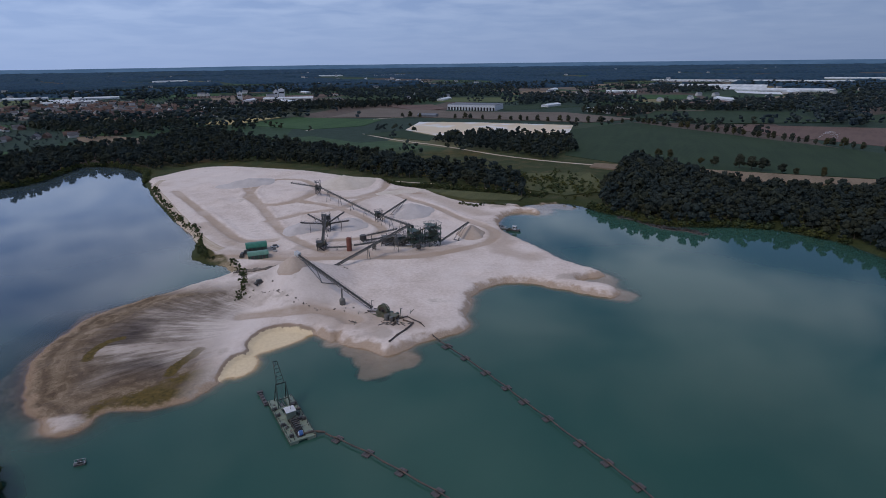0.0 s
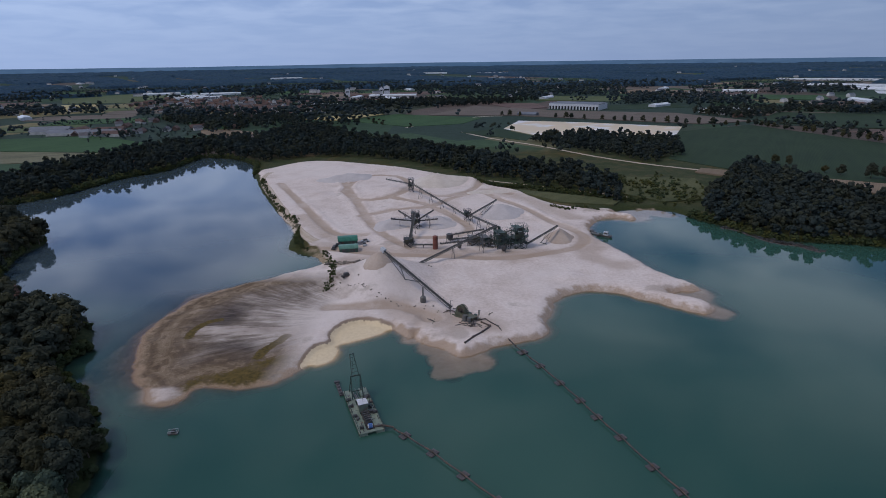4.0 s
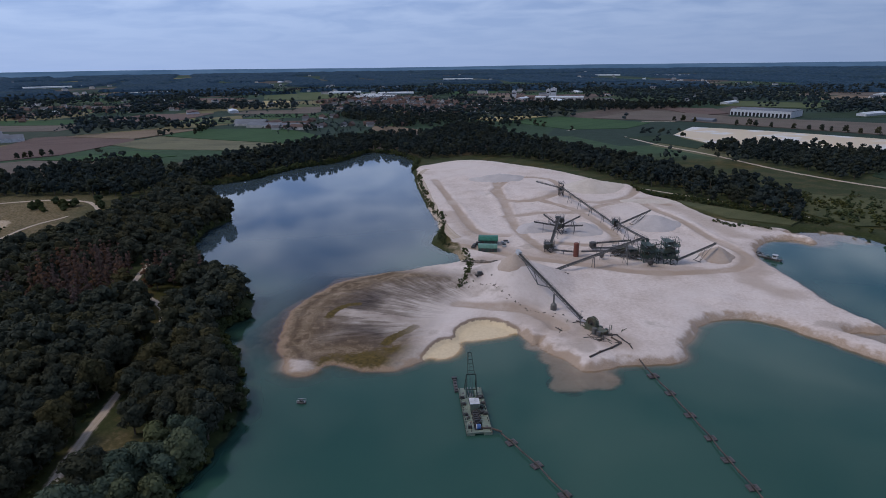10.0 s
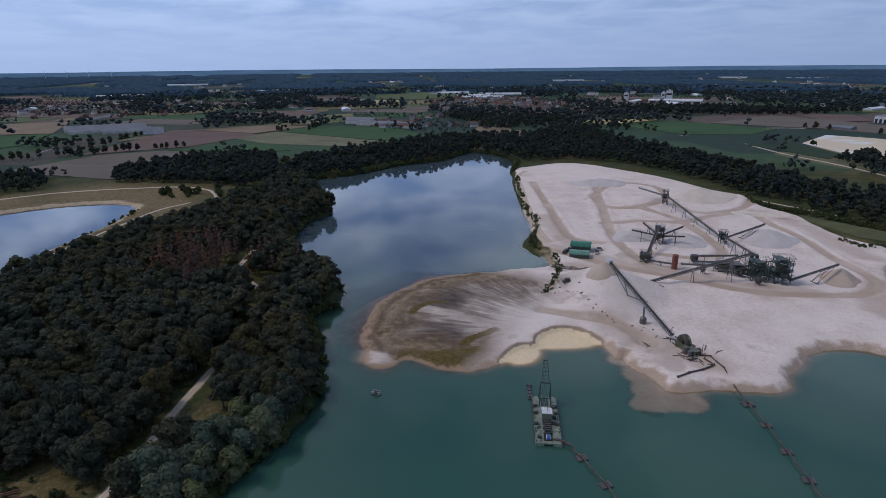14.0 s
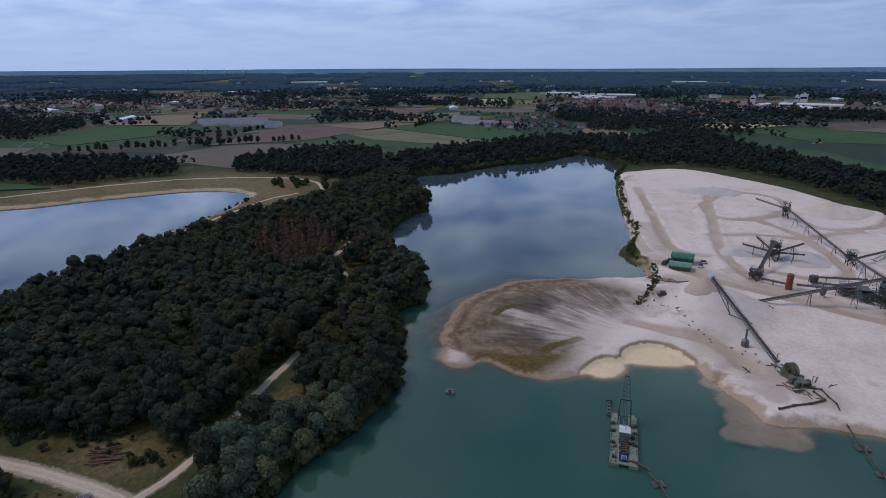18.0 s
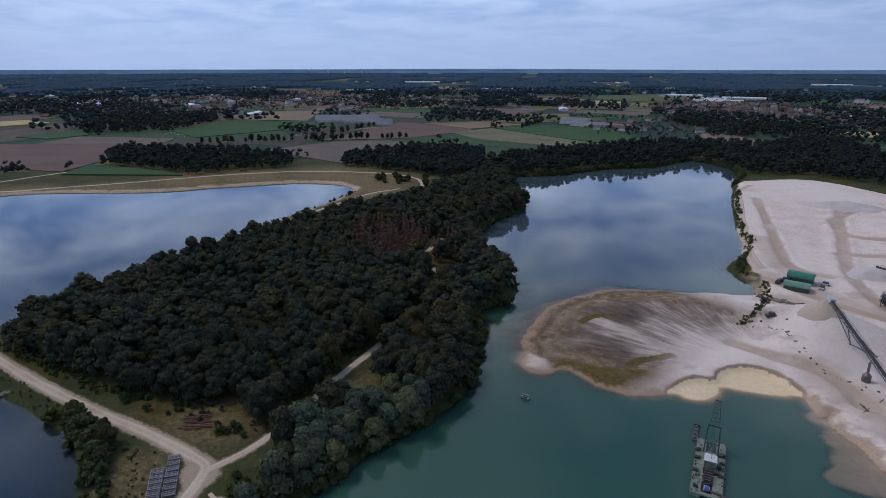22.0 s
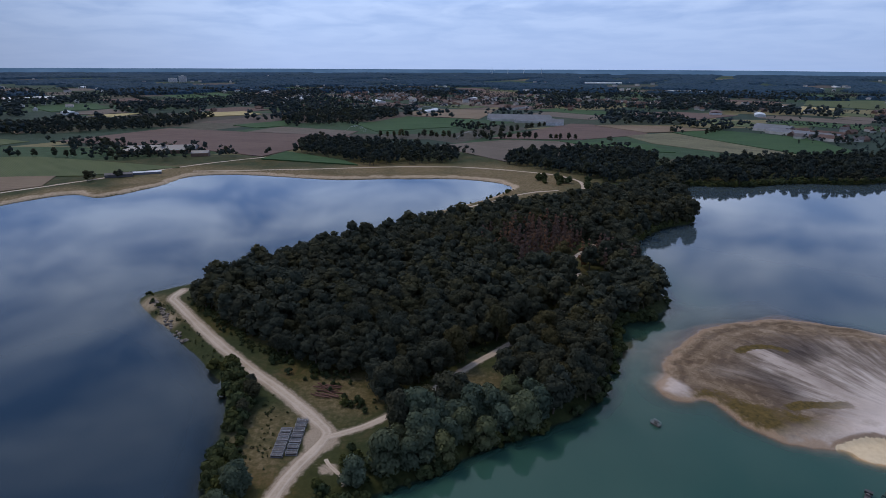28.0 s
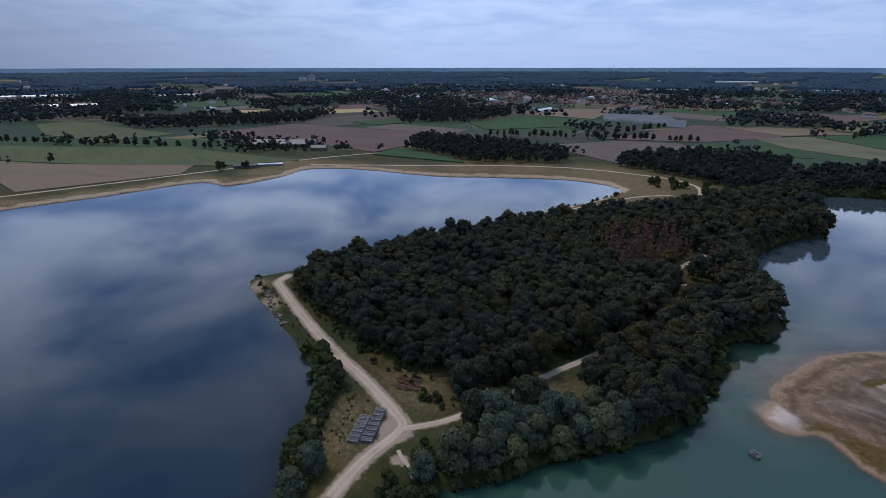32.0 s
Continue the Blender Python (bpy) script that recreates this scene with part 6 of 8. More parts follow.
# hoses lie in loops, offcuts and planks about the machine
rg = random.Random(12)
hose_at = (-22.5, 203.5)
bm = bmesh.new()
ring = []
for i in range(40):
    a = i * 0.42
    x, y = hose_at[0] + math.cos(a) * (1.2 + 0.05 * i) + i * 0.12, hose_at[1] + math.sin(a) * (0.9 + 0.02 * i)
    ring.append((x - hose_at[0], y - hose_at[1], float(ground_z(x, y)) + 0.08 - float(ground_z(*hose_at))))
for p, q in zip(ring, ring[1:]):
    tube(bm, p, q, 0.09, 6)
hose = thing("hose", "dark hose lying in loose loops on the sand", "hose", (*hose_at, float(ground_z(*hose_at))), 0)
part("coil", bm, M_DARK, hose)
for i in range(26):
    x, y = -24 + rg.uniform(-11, 11), 207 + rg.uniform(-6, 7)
    g = float(ground_z(x, y))
    ln = rg.uniform(1.0, 4.5)
    t = rg.uniform(0, 3.1)
    root = thing("steel_offcut", "rusty pipe offcut lying on the sand", "offcut", (x, y, g), 0, "offcuts about the sand machine")
    part("length", mesh_of(tube, (0, 0, 0.1), (math.cos(t) * ln, math.sin(t) * ln, 0.14), rg.uniform(0.1, 0.22), 7), rg.choice((M_PIPE, M_DARK, M_STEEL, M_OLIVE)), root)

# sheds
def shed(label, cx, cy, lx, ly, wall, rise, turn, roof_mat):
    g = float(ground_z(cx, cy))
    root = thing("workshop_shed", label, "shed", (cx, cy, g), turn, "green-roofed sheds")
    hx, hy = lx / 2, ly / 2
    part("wall", mesh_of(box, -hx, -hy, -0.4, hx, hy, wall), M_GREEN, root)
    bm = bmesh.new()
    k = 12
    prof = [(-(hy + 0.25) * math.cos(math.pi * i / k), wall + rise * math.sin(math.pi * i / k)) for i in range(k + 1)]
    rows = [[bm.verts.new((x, y, z + lift)) for x in (-hx - 0.3, hx + 0.3)] for lift in (0.0, 0.12) for y, z in (prof if lift == 0 else prof[::-1])]
    for a, b in zip(rows, rows[1:] + rows[:1]):
        bm.faces.new((a[0], a[1], b[1], b[0]))
    bm.faces.new([r[0] for r in rows][::-1])
    bm.faces.new([r[1] for r in rows])
    part("roof", bm, roof_mat, root, "curved green sheet roof")
    for s in (-1, 1):
        bm = bmesh.new()
        f = [bm.verts.new((s * (hx - 0.05), y, z)) for y, z in prof]
        r = bmesh.ops.extrude_face_region(bm, geom=[bm.faces.new(f)])
        bmesh.ops.translate(bm, verts=[v for v in r["geom"] if isinstance(v, bmesh.types.BMVert)], vec=(s * 0.1, 0, 0))
        part("gable", bm, roof_mat, root)
    for x in (-hx * 0.5, hx * 0.45):
        part("door", mesh_of(box, x - 1.1, -hy - 0.06, -0.1, x + 1.1, -hy + 0.02, wall - 0.3), M_DARK, root)
    for i in range(5):
        x = -hx + lx * (i + 0.5) / 5
        part("rib", mesh_of(box, x - 0.06, -hy - 0.1, -0.1, x + 0.06, -hy - 0.02, wall), M_ROOF, root)
    return root


shed("arched green-roofed shed with dark green walls", -101.5, 297, 10.5, 7.0, 2.8, 2.0, 20.5, M_ROOF)
shed("lower arched green shed beside the taller one", -97.2, 285.5, 10, 5.5, 2.2, 1.5, 20.5, M_ROOF_PALE)


def vehicle(label, x, y, turn, colour, length=4.5, tall=1.7):
    g = float(ground_z(x, y))
    root = thing("parked_vehicle", label, "vehicle", (x, y, g), turn, "vehicles in the quarry")
    L, W = length / 2, 0.95
    bm = bmesh.new()
    box(bm, -L, -W, 0.45, L, W, 1.05, 0.06)
    part("body", bm, colour, root)
    bm = bmesh.new()
    box(bm, -L * 0.5, -W * 0.92, 1.05, L * 0.65, W * 0.92, tall, 0.22)
    part("cab", bm, M_DARK, root, "dark glazed cab")
    for sx in (-0.62, 0.62):
        for sy in (-1, 1):
            part("wheel", mesh_of(tube, (sx * L, sy * (W - 0.12), 0.38), (sx * L, sy * (W + 0.05), 0.38), 0.42, 12), M_BELT, root)
    return root


vehicle("dark car parked beside the sheds", -106.5, 287.5, 100, M_DARK)
vehicle("dark van parked beside the sheds", -105, 290.5, 20, M_DARK, 5.2, 2.1)
vehicle("pale car parked behind the shed", -93, 302, 30, M_PALE)
vehicle("pale car parked beside the shed", -91.5, 296, 110, M_PALE)
vehicle("rust-brown loader parked by the bushes", -80.5, 233.5, 40, M_PIPE, 4.2, 2.2)


def rock(x, y, s, mat, group, label, name="rubble_block"):
    bm = bmesh.new()
    bmesh.ops.create_icosphere(bm, subdivisions=1, radius=s)
    for v in bm.verts:
        v.co *= rg.uniform(0.7, 1.25)
        v.co.z *= 0.65
    ob = part(name, bm, mat)
    ob.matrix_world = pose(x, y, float(ground_z(x, y)) + s * 0.25, 0, 0, rg.uniform(0, 360))
    return tagged(ob, label, "rubble", group)


def stone_material():
    k = Mat("rubble", 0.9)
    n = k.noise(k.coords(), 1.2, 5)
    k.bump(n, 0.5, 0.1)
    r = k.n("ShaderNodeObjectInfo").outputs["Random"]
    return k.base(k.mix(1.0, k.ramp(n, (0.3, (0.09, 0.08, 0.075)), (0.7, (0.26, 0.235, 0.21))), k.ramp(r, (0.0, (0.5, 0.5, 0.5)), (1.0, (1.5, 1.4, 1.3))), "MULTIPLY"))


M_RUBBLE = stone_material()
for i in range(34):
    u = rg.random()
    rock(-101 + 17 * u + rg.uniform(-1.5, 1.5), 262 + 7.5 * u + rg.uniform(-1.5, 1.5), rg.uniform(0.5, 1.3), M_RUBBLE, "rubble beside the sheds", "dark rubble tipped on the sand")
for x, y in ((-37.4, 218.7), (-40.7, 215.1), (-52, 216), (-62, 219), (-48, 262), (-46.5, 261.2), (-86, 268), (-70, 226), (-74, 232)):
    rock(x, y, 0.5, M_RUBBLE, "blocks lying on the sand", "single dark block lying on the sand")
# grey stone along the point of the second lake
for i in range(46):
    u = rg.random()
    x, y = -184 - 44 * u, -12 - 19 * u
    rock(x + rg.uniform(-1.6, 1.6), y + rg.uniform(-1.6, 1.0), rg.uniform(0.5, 1.1), M_RUBBLE, "rubble on the lake bank", "grey rubble on the lake bank")

# discarded pipe pieces on the sand
def pipe_run(label, pts, r, mat=None, name="steel_pipe", sink=0.0):
    z = [float(ground_z(x, y)) + r - sink for x, y in pts]
    root = thing(name, label, "pipe", (pts[0][0], pts[0][1], z[0]), 0, "pipes on the sand")
    o = Vector((pts[0][0], pts[0][1], z[0]))
    for i in range(len(pts) - 1):
        bm = bmesh.new()
        a, b = Vector((*pts[i], z[i])) - o, Vector((*pts[i + 1], z[i + 1])) - o
        tube(bm, a, b, r, 8)
        d = (b - a).normalized()
        for e in (a + d * 0.1, b - d * 0.3):
            tube(bm, e, e + d * 0.2, r * 1.5, 8)
        part("section", bm, mat or M_PIPE, root)
    return root


pipe_run("rusty pipe run lying on the shore sand", [(-12, 203), (-14.5, 198), (-17.5, 193), (-20, 188)], 0.3)
pipe_run("rusty pipe run lying on the shore sand", [(-16, 206), (-12, 203)], 0.3)
for i in range(40):
    u = rg.random()
    rock(-84 + 44 * u + rg.uniform(-0.8, 0.8), 227 - 11 * u + 2 * math.sin(u * 7) + rg.uniform(-0.5, 0.5), rg.uniform(0.15, 0.5), M_RUBBLE, "rubble along the sand bank", "small dark lumps along a low sand bank")
# ---- on the water ----
SHORE_LINE = [(-20, 207), (-14.5, 208.5), (-9, 203), (-4, 196), (1, 189), (7.3, 180.2), (13.8, 170), (19.8, 160.6), (24.2, 152.5), (30, 143.6), (36.7, 132.2), (42, 124), (47.2, 115), (52, 106), (57, 97), (61, 88)]
DREDGE_LINE = [(-33.5, 137.2), (-30, 135.2), (-20.8, 129), (-11.4, 121.5), (-2, 114), (7, 106.5), (16, 99.5), (26, 93)]


def pipeline(label, pts, start):
    """Pipe sections with flanges, a little slack at each joint."""
    zs = [max(float(ground_z(x, y)), 0.0) + (0.75 if i >= start else 0.5) for i, (x, y) in enumerate(pts)]
    o = Vector((*pts[0], zs[0]))
    root = thing("floating_pipeline", label, "pipeline", tuple(o), 0)
    for i in range(len(pts) - 1):
        a, b = Vector((*pts[i], zs[i])) - o, Vector((*pts[i + 1], zs[i + 1])) - o
        d = (b - a).normalized()
        bm = bmesh.new()
        m = a.lerp(b, 0.5) + d.cross(Vector((0, 0, 1))) * 0.25
        tube(bm, a, m, 0.22, 10)
        tube(bm, m, b, 0.22, 10)
        tube(bm, a - d * 0.1, a + d * 0.1, 0.36, 10)
        tube(bm, m - d * 0.1, m + d * 0.1, 0.34, 10)
        part("section", bm, M_PIPE, root)
    return root


pipeline("rusty floating sand pipe from the shore across the lake", SHORE_LINE, 4)
pipeline("rusty floating sand pipe from the dredger", DREDGE_LINE, 0)


def float_unit():
    root = thing("pipeline_float", "dark twin pontoon carrying the floating pipe", "float", (0, 0, 0), 0, "floats of the sand pipe")
    for s in (-1, 1):
        bm = bmesh.new()
        y = s * 1.15
        hexa(bm, [(-1.35, y - 0.8, -0.35), (1.35, y - 0.8, -0.35), (1.35, y + 0.8, -0.35), (-1.35, y + 0.8, -0.35), (-1.55, y - 0.9, 0.5), (1.55, y - 0.9, 0.5), (1.55, y + 0.9, 0.5), (-1.55, y + 0.9, 0.5)])
        p = part("pontoon", bm, M_FLOAT, root)
        part("deck_plate", mesh_of(box, -1.4, y - 0.74, 0.5, 1.4, y + 0.74, 0.57), M_FLOAT, p)
        part("bollard", mesh_of(tube, (0.7, y + 0.3 * s, 0.5), (0.7, y + 0.3 * s, 0.85), 0.1, 8), M_DARK, p)
    for x in (-0.6, 0.6):
        part("cross_beam", mesh_of(beam, (x, -1.6, 0.5), (x, 1.6, 0.5), 0.22), M_DARK, root)
        bm = bmesh.new()
        for i in range(8):
            a, b = math.pi * i / 8, math.pi * (i + 1) / 8
            beam(bm, (x, math.cos(a) * 0.4, 0.75 + math.sin(a) * 0.4), (x, math.cos(b) * 0.4, 0.75 + math.sin(b) * 0.4), 0.12)
        part("clamp", bm, M_DARK, root)
    return root


unit = float_unit()
first = True
for pts, start in ((SHORE_LINE, 4), (DREDGE_LINE, 1)):
    for i in range(start, len(pts)):
        a, b = pts[max(i - 1, 0)], pts[min(i + 1, len(pts) - 1)]
        turn = math.degrees(math.atan2(b[1] - a[1], b[0] - a[0])) + random.uniform(-6, 6)
        m = pose(*pts[i], 0.0, 0, 0, turn) @ Matrix.Scale(0.86, 4)
        if first:
            unit.matrix_world = m
            first = False
        else:
            copy_thing(unit, m)

# dredger: twin hull with a well, ladder gantry at the bow, pump at the stern
DRG = thing("suction_dredger", "pale green suction dredger with bow gantry and white-roofed cabin", "dredger", (-39.3, 134.6, 0), 30.5)
for s in (-1, 1):
    for i in range(4):
        y0, y1 = 0.1 + i * 6.0, 5.95 + i * 6.0
        bm = bmesh.new()
        x0, x1 = (1.25, 3.65) if s > 0 else (-3.65, -1.25)
        bow = 0.9 if i == 3 else 0.0
        hexa(bm, [(x0, y0, -0.6), (x1, y0, -0.6), (x1, y1 - bow, -0.6), (x0, y1 - bow, -0.6), (x0, y0, 0.95), (x1, y0, 0.95), (x1, y1, 0.95), (x0, y1, 0.95)])
        hull = part("hull_pontoon", bm, M_HULL, DRG)
        part("rubbing_strake", mesh_of(box, (x1 if s > 0 else x0 - 0.14), y0, 0.55, (x1 + 0.14 if s > 0 else x0), y1, 0.8), M_DARK, hull)
        part("hatch", mesh_of(box, (x0 + x1) / 2 - 0.35, y0 + 2.4, 0.95, (x0 + x1) / 2 + 0.35, y0 + 3.1, 1.05), M_STEEL, hull)
        for yy in (y0 + 0.6, y1 - 0.6):
            part("bollard", mesh_of(tube, (s * 3.3, yy, 0.95), (s * 3.3, yy, 1.4), 0.13, 8), M_DARK, hull)
for y in (0.3, 5.6, 8.0, 17.6):
    part("cross_deck", mesh_of(box, -1.3, y, 0.5, 1.3, y + 1.0, 0.9), M_HULL, DRG)
for s in (-1, 1):
    bm = bmesh.new()
    for i in range(13):
        beam(bm, (s * 3.55, i * 1.9, 0.95), (s * 3.55, i * 1.9, 1.95), 0.06)
    for z in (1.45, 1.95):
        beam(bm, (s * 3.55, 0, z), (s * 3.55, 22.8, z), 0.06)
    part("railing", bm, M_GREEN, DRG)
    for y in (9.0, 14.5, 18.2):
        bm = bmesh.new()
        tube(bm, (s * 3.1 - 0.6, y, 1.35), (s * 3.1 + 0.6, y, 1.35), 0.42, 12)
        box(bm, s * 3.1 - 0.8, y - 0.5, 0.95, s * 3.1 + 0.8, y + 0.5, 1.2)
        part("winch", bm, M_DARK, DRG, "dark deck winch")
bm = bmesh.new()
box(bm, -1.3, 11.0, 0.9, 1.4, 13.8, 3.3)
cabin = part("cabin", bm, M_HULL, DRG)
part("cabin_roof", mesh_of(box, -1.45, 10.8, 3.3, 1.55, 14.0, 3.45), M_WHITE, cabin, "flat white roof")
for x in (-0.9, 0.1, 1.1):
    part("window", mesh_of(box, x - 0.35, 13.8, 2.1, x + 0.35, 13.84, 3.0), M_DARK, cabin)
for y in (11.6, 12.5, 13.3):
    part("window", mesh_of(box, -1.34, y - 0.35, 2.1, -1.3, y + 0.35, 3.0), M_DARK, cabin)
bm = bmesh.new()
box(bm, -1.1, 4.2, 0.6, 1.1, 9.4, 1.5, 0.15)
for i in range(5):
    box(bm, -0.9, 4.5 + i, 1.5, 0.9, 5.1 + i, 2.2, 0.1)
part("engine", bm, M_DARK, DRG, "dark diesel engine in the well")
bm = bmesh.new()
tube(bm, (-0.5, 2.4, 1.4), (0.5, 2.4, 1.4), 0.75, 18)
part("dredge_pump", bm, M_BLUE, DRG, "blue pump casing")
for x in (-0.65, 0.5):
    part("pump_flange", mesh_of(tube, (x, 2.4, 1.4), (x + 0.15, 2.4, 1.4), 0.6, 16), M_WHITE, DRG)
bm = bmesh.new()
tube(bm, (0.9, 2.2, 1.0), (3.2, 1.6, 1.3), 0.3, 10)
tube(bm, (3.2, 1.6, 1.3), (6.3, 0.2, 0.75), 0.3, 10)
part("discharge_pipe", bm, M_PIPE, DRG)
bm = bmesh.new()
for s in (-1, 1):
    beam(bm, (s * 1.75, 18.4, 0.95), (s * 1.45, 20.4, 8.0), 0.34)
    beam(bm, (s * 1.75, 23.2, 0.95), (s * 1.45, 20.4, 8.0), 0.24)
    for i in range(3):
        z = 2.6 + i * 1.8
        beam(bm, (s * (1.75 - i * 0.08), 18.9 + i * 0.5, z), (s * (1.72 - i * 0.08), 22.4 - i * 0.65, z), 0.14)
beam(bm, (-1.6, 20.4, 8.0), (1.6, 20.4, 8.0), 0.4)
beam(bm, (-1.7, 19.0, 3.4), (1.7, 19.0, 3.4), 0.25)
part("gantry", bm, M_GREEN, DRG, "dark green portal gantry at the bow")
bm = bmesh.new()
for s in (-1, 1):
    beam(bm, (s * 1.15, 20.4, 8.0), (s * 0.6, 24.6, 13.4), 0.22)
for i in range(5):
    u = (i + 1) / 6
    beam(bm, (-1.15 + 0.55 * u, 20.4 + 4.2 * u, 8 + 5.4 * u), (1.15 - 0.55 * u, 20.4 + 4.2 * u, 8 + 5.4 * u), 0.13)
beam(bm, (-0.7, 24.6, 13.4), (0.7, 24.6, 13.4), 0.28)
part("jib", bm, M_GREEN, DRG, "slim lattice jib leaning over the bow")
bm = bmesh.new()
truss(bm, (0, 9.8, 0.2), (0, 29.0, -1.2), 1.0, 0.9, 10, 0.16)
tube(bm, (0, 9.0, 0.7), (0, 29.5, -0.8), 0.32, 10)
part("suction_ladder", bm, M_STEEL, DRG)
bm = bmesh.new()
for s in (-0.25, 0.25):
    beam(bm, (s, 24.6, 13.3), (s, 27.5, -0.9), 0.05)
    beam(bm, (s, 20.4, 8.0), (s, 15.0, 1.5), 0.05)
part("hoist_cable", bm, M_DARK, DRG)
bm = bmesh.new()
box(bm, -4.9, 23.0, -0.3, -3.75, 31.0, 0.55)
for i in range(4):
    box(bm, -4.8, 23.6 + i * 1.9, 0.55, -3.9, 24.3 + i * 1.9, 1.0, 0.1)
side = part("side_pontoon", bm, M_FLOAT, DRG, "narrow dark pontoon beside the bow")
part("head_plate", mesh_of(box, -5.2, 30.2, 0.55, -3.5, 31.2, 1.1), M_DARK, side)
bm = bmesh.new()
for z in (3.8, 6.4):
    beam(bm, (1.8, 10.0, 0.95), (1.8, 10.0, z), 0.1)
beam(bm, (0.2, 12, 3.6), (0.2, 12, 6.0), 0.08)
part("mast", bm, M_STEEL, DRG)
part("well_floor", mesh_of(box, -1.28, 1.2, 0.1, 1.28, 10.6, 0.5), M_DARK, DRG, "dark floor of the well")
for i in range(16):
    s = random.choice((-1, 1))
    y = random.uniform(0.8, 21)
    part("deck_gear", mesh_of(box, s * random.uniform(1.5, 3.0) - 0.4, y - 0.4, 0.92, s * random.uniform(1.5, 3.0) + 0.4, y + 0.4, random.uniform(1.2, 1.9), 0.06), random.choice((M_DARK, M_DARK, M_GREEN, M_STEEL)), DRG)
for i in range(6):
    y = 3.6 + i * 1.25
    part("engine_pipe", mesh_of(tube, (-1.2, y, 1.2), (1.2, y + 0.4, 2.3), 0.14, 8), random.choice((M_DARK, M_STEEL, M_PIPE)), DRG)


def raft(label, x, y, turn, lx, ly, house=True, worn=False):
    root = thing("work_raft", label, "raft", (x, y, 0), turn, "small craft on the lake")
    for s in (-1, 1):
        part("float", mesh_of(box, -lx / 2, s * ly * 0.33 - ly * 0.16, -0.3, lx / 2, s * ly * 0.33 + ly * 0.16, 0.35, 0.05), M_FLOAT, root)
    part("deck", mesh_of(box, -lx / 2 - 0.1, -ly / 2, 0.35, lx / 2 + 0.1, ly / 2, 0.48), M_PIPE if worn else M_STEEL, root)
    if house:
        part("crate", mesh_of(box, -lx * 0.2, -ly * 0.25, 0.48, lx * 0.25, ly * 0.25, 1.3, 0.08), M_DARK, root)
    bm = bmesh.new()
    for x0 in (-lx / 2, lx / 2):
        for y0 in (-ly / 2 + 0.1, ly / 2 - 0.1):
            beam(bm, (x0, y0, 0.4), (x0, y0, 1.2), 0.07)
    for y0 in (-ly / 2 + 0.1, ly / 2 - 0.1):
        beam(bm, (-lx / 2, y0, 1.2), (lx / 2, y0, 1.2), 0.07)
    part("rail", bm, M_DARK if worn else M_PALE, root)
    return root


raft("small dark marker raft adrift on the lake", -96.4, 126.3, 20, 2.6, 1.4)


def work_boat(label, x, y, turn):
    """A blunt steel boat: raked hull, deck, glazed wheelhouse, mast and rail."""
    root = thing("work_boat", label, "boat", (x, y, 0), turn, "small craft on the lake")
    bm = bmesh.new()
    hexa(bm, [(-4.2, -1.2, -0.4), (3.2, -1.1, -0.4), (3.2, 1.1, -0.4), (-4.2, 1.2, -0.4), (-4.5, -1.55, 0.9), (4.6, -1.0, 1.15), (4.6, 1.0, 1.15), (-4.5, 1.55, 0.9)])
    part("hull", bm, M_DARK, root)
    part("deck", mesh_of(box, -4.3, -1.3, 0.94, 3.4, 1.3, 1.12), M_STEEL, root)
    house = part("wheelhouse", mesh_of(box, -0.6, -0.95, 1.12, 1.9, 0.95, 3.0, 0.12), M_WHITE, root, "white wheelhouse")
    part("roof", mesh_of(box, -0.75, -1.1, 3.0, 2.05, 1.1, 3.12), M_WHITE, house)
    for sy in (-1, 1):
        part("window", mesh_of(box, -0.2, sy * 0.9 - 0.05, 2.0, 1.5, sy * 0.9 + 0.05, 2.7), M_DARK, house)
    part("window", mesh_of(box, 1.78, -0.7, 2.0, 1.88, 0.7, 2.7), M_DARK, house)
    part("mast", mesh_of(tube, (0.2, 0, 3.1), (0.2, 0, 5.2), 0.06, 6), M_STEEL, root)
    part("engine_box", mesh_of(box, -3.4, -0.6, 1.1, -1.6, 0.6, 1.8, 0.08), M_GREEN, root)
    bm = bmesh.new()
    for sy in (-1, 1):
        beam(bm, (-4.3, sy * 1.4, 1.9), (3.8, sy * 1.05, 2.0), 0.06)
        for i in range(6):
            beam(bm, (-4.2 + 1.5 * i, sy * (1.4 - 0.06 * i), 0.95), (-4.2 + 1.5 * i, sy * (1.4 - 0.06 * i), 1.92), 0.05)
    part("rail", bm, M_STEEL, root)
    return root


work_boat("dark steel work boat with a white wheelhouse moored by the sand", 43.5, 339, -25)
raft("dark worn pontoon moored beside the work boat", 36.5, 347, -35, 5, 2.2, True, True)
raft("dark flat pontoon moored by the sand", 38.5, 343.5, -20, 6, 2.6, False)
# stored pipe floats along the wooded shore
rg = random.Random(4)
for i in range(26):
    u = i / 25
    x, y = 117 + 36 * u, 366 - 43 * u + 4 * math.sin(u * 9)
    for k in range(2):
        raft("old rust-brown pontoon laid up by the wooded shore", x + rg.uniform(-0.8, 0.8) + k * 3.0, y + rg.uniform(-0.6, 0.6) + k * 1.4, rg.uniform(-60, -30), rg.uniform(2.4, 3.8), 1.6, rg.random() < 0.3, True)

# ---- tracks, bank growth and small things of the peninsula ----


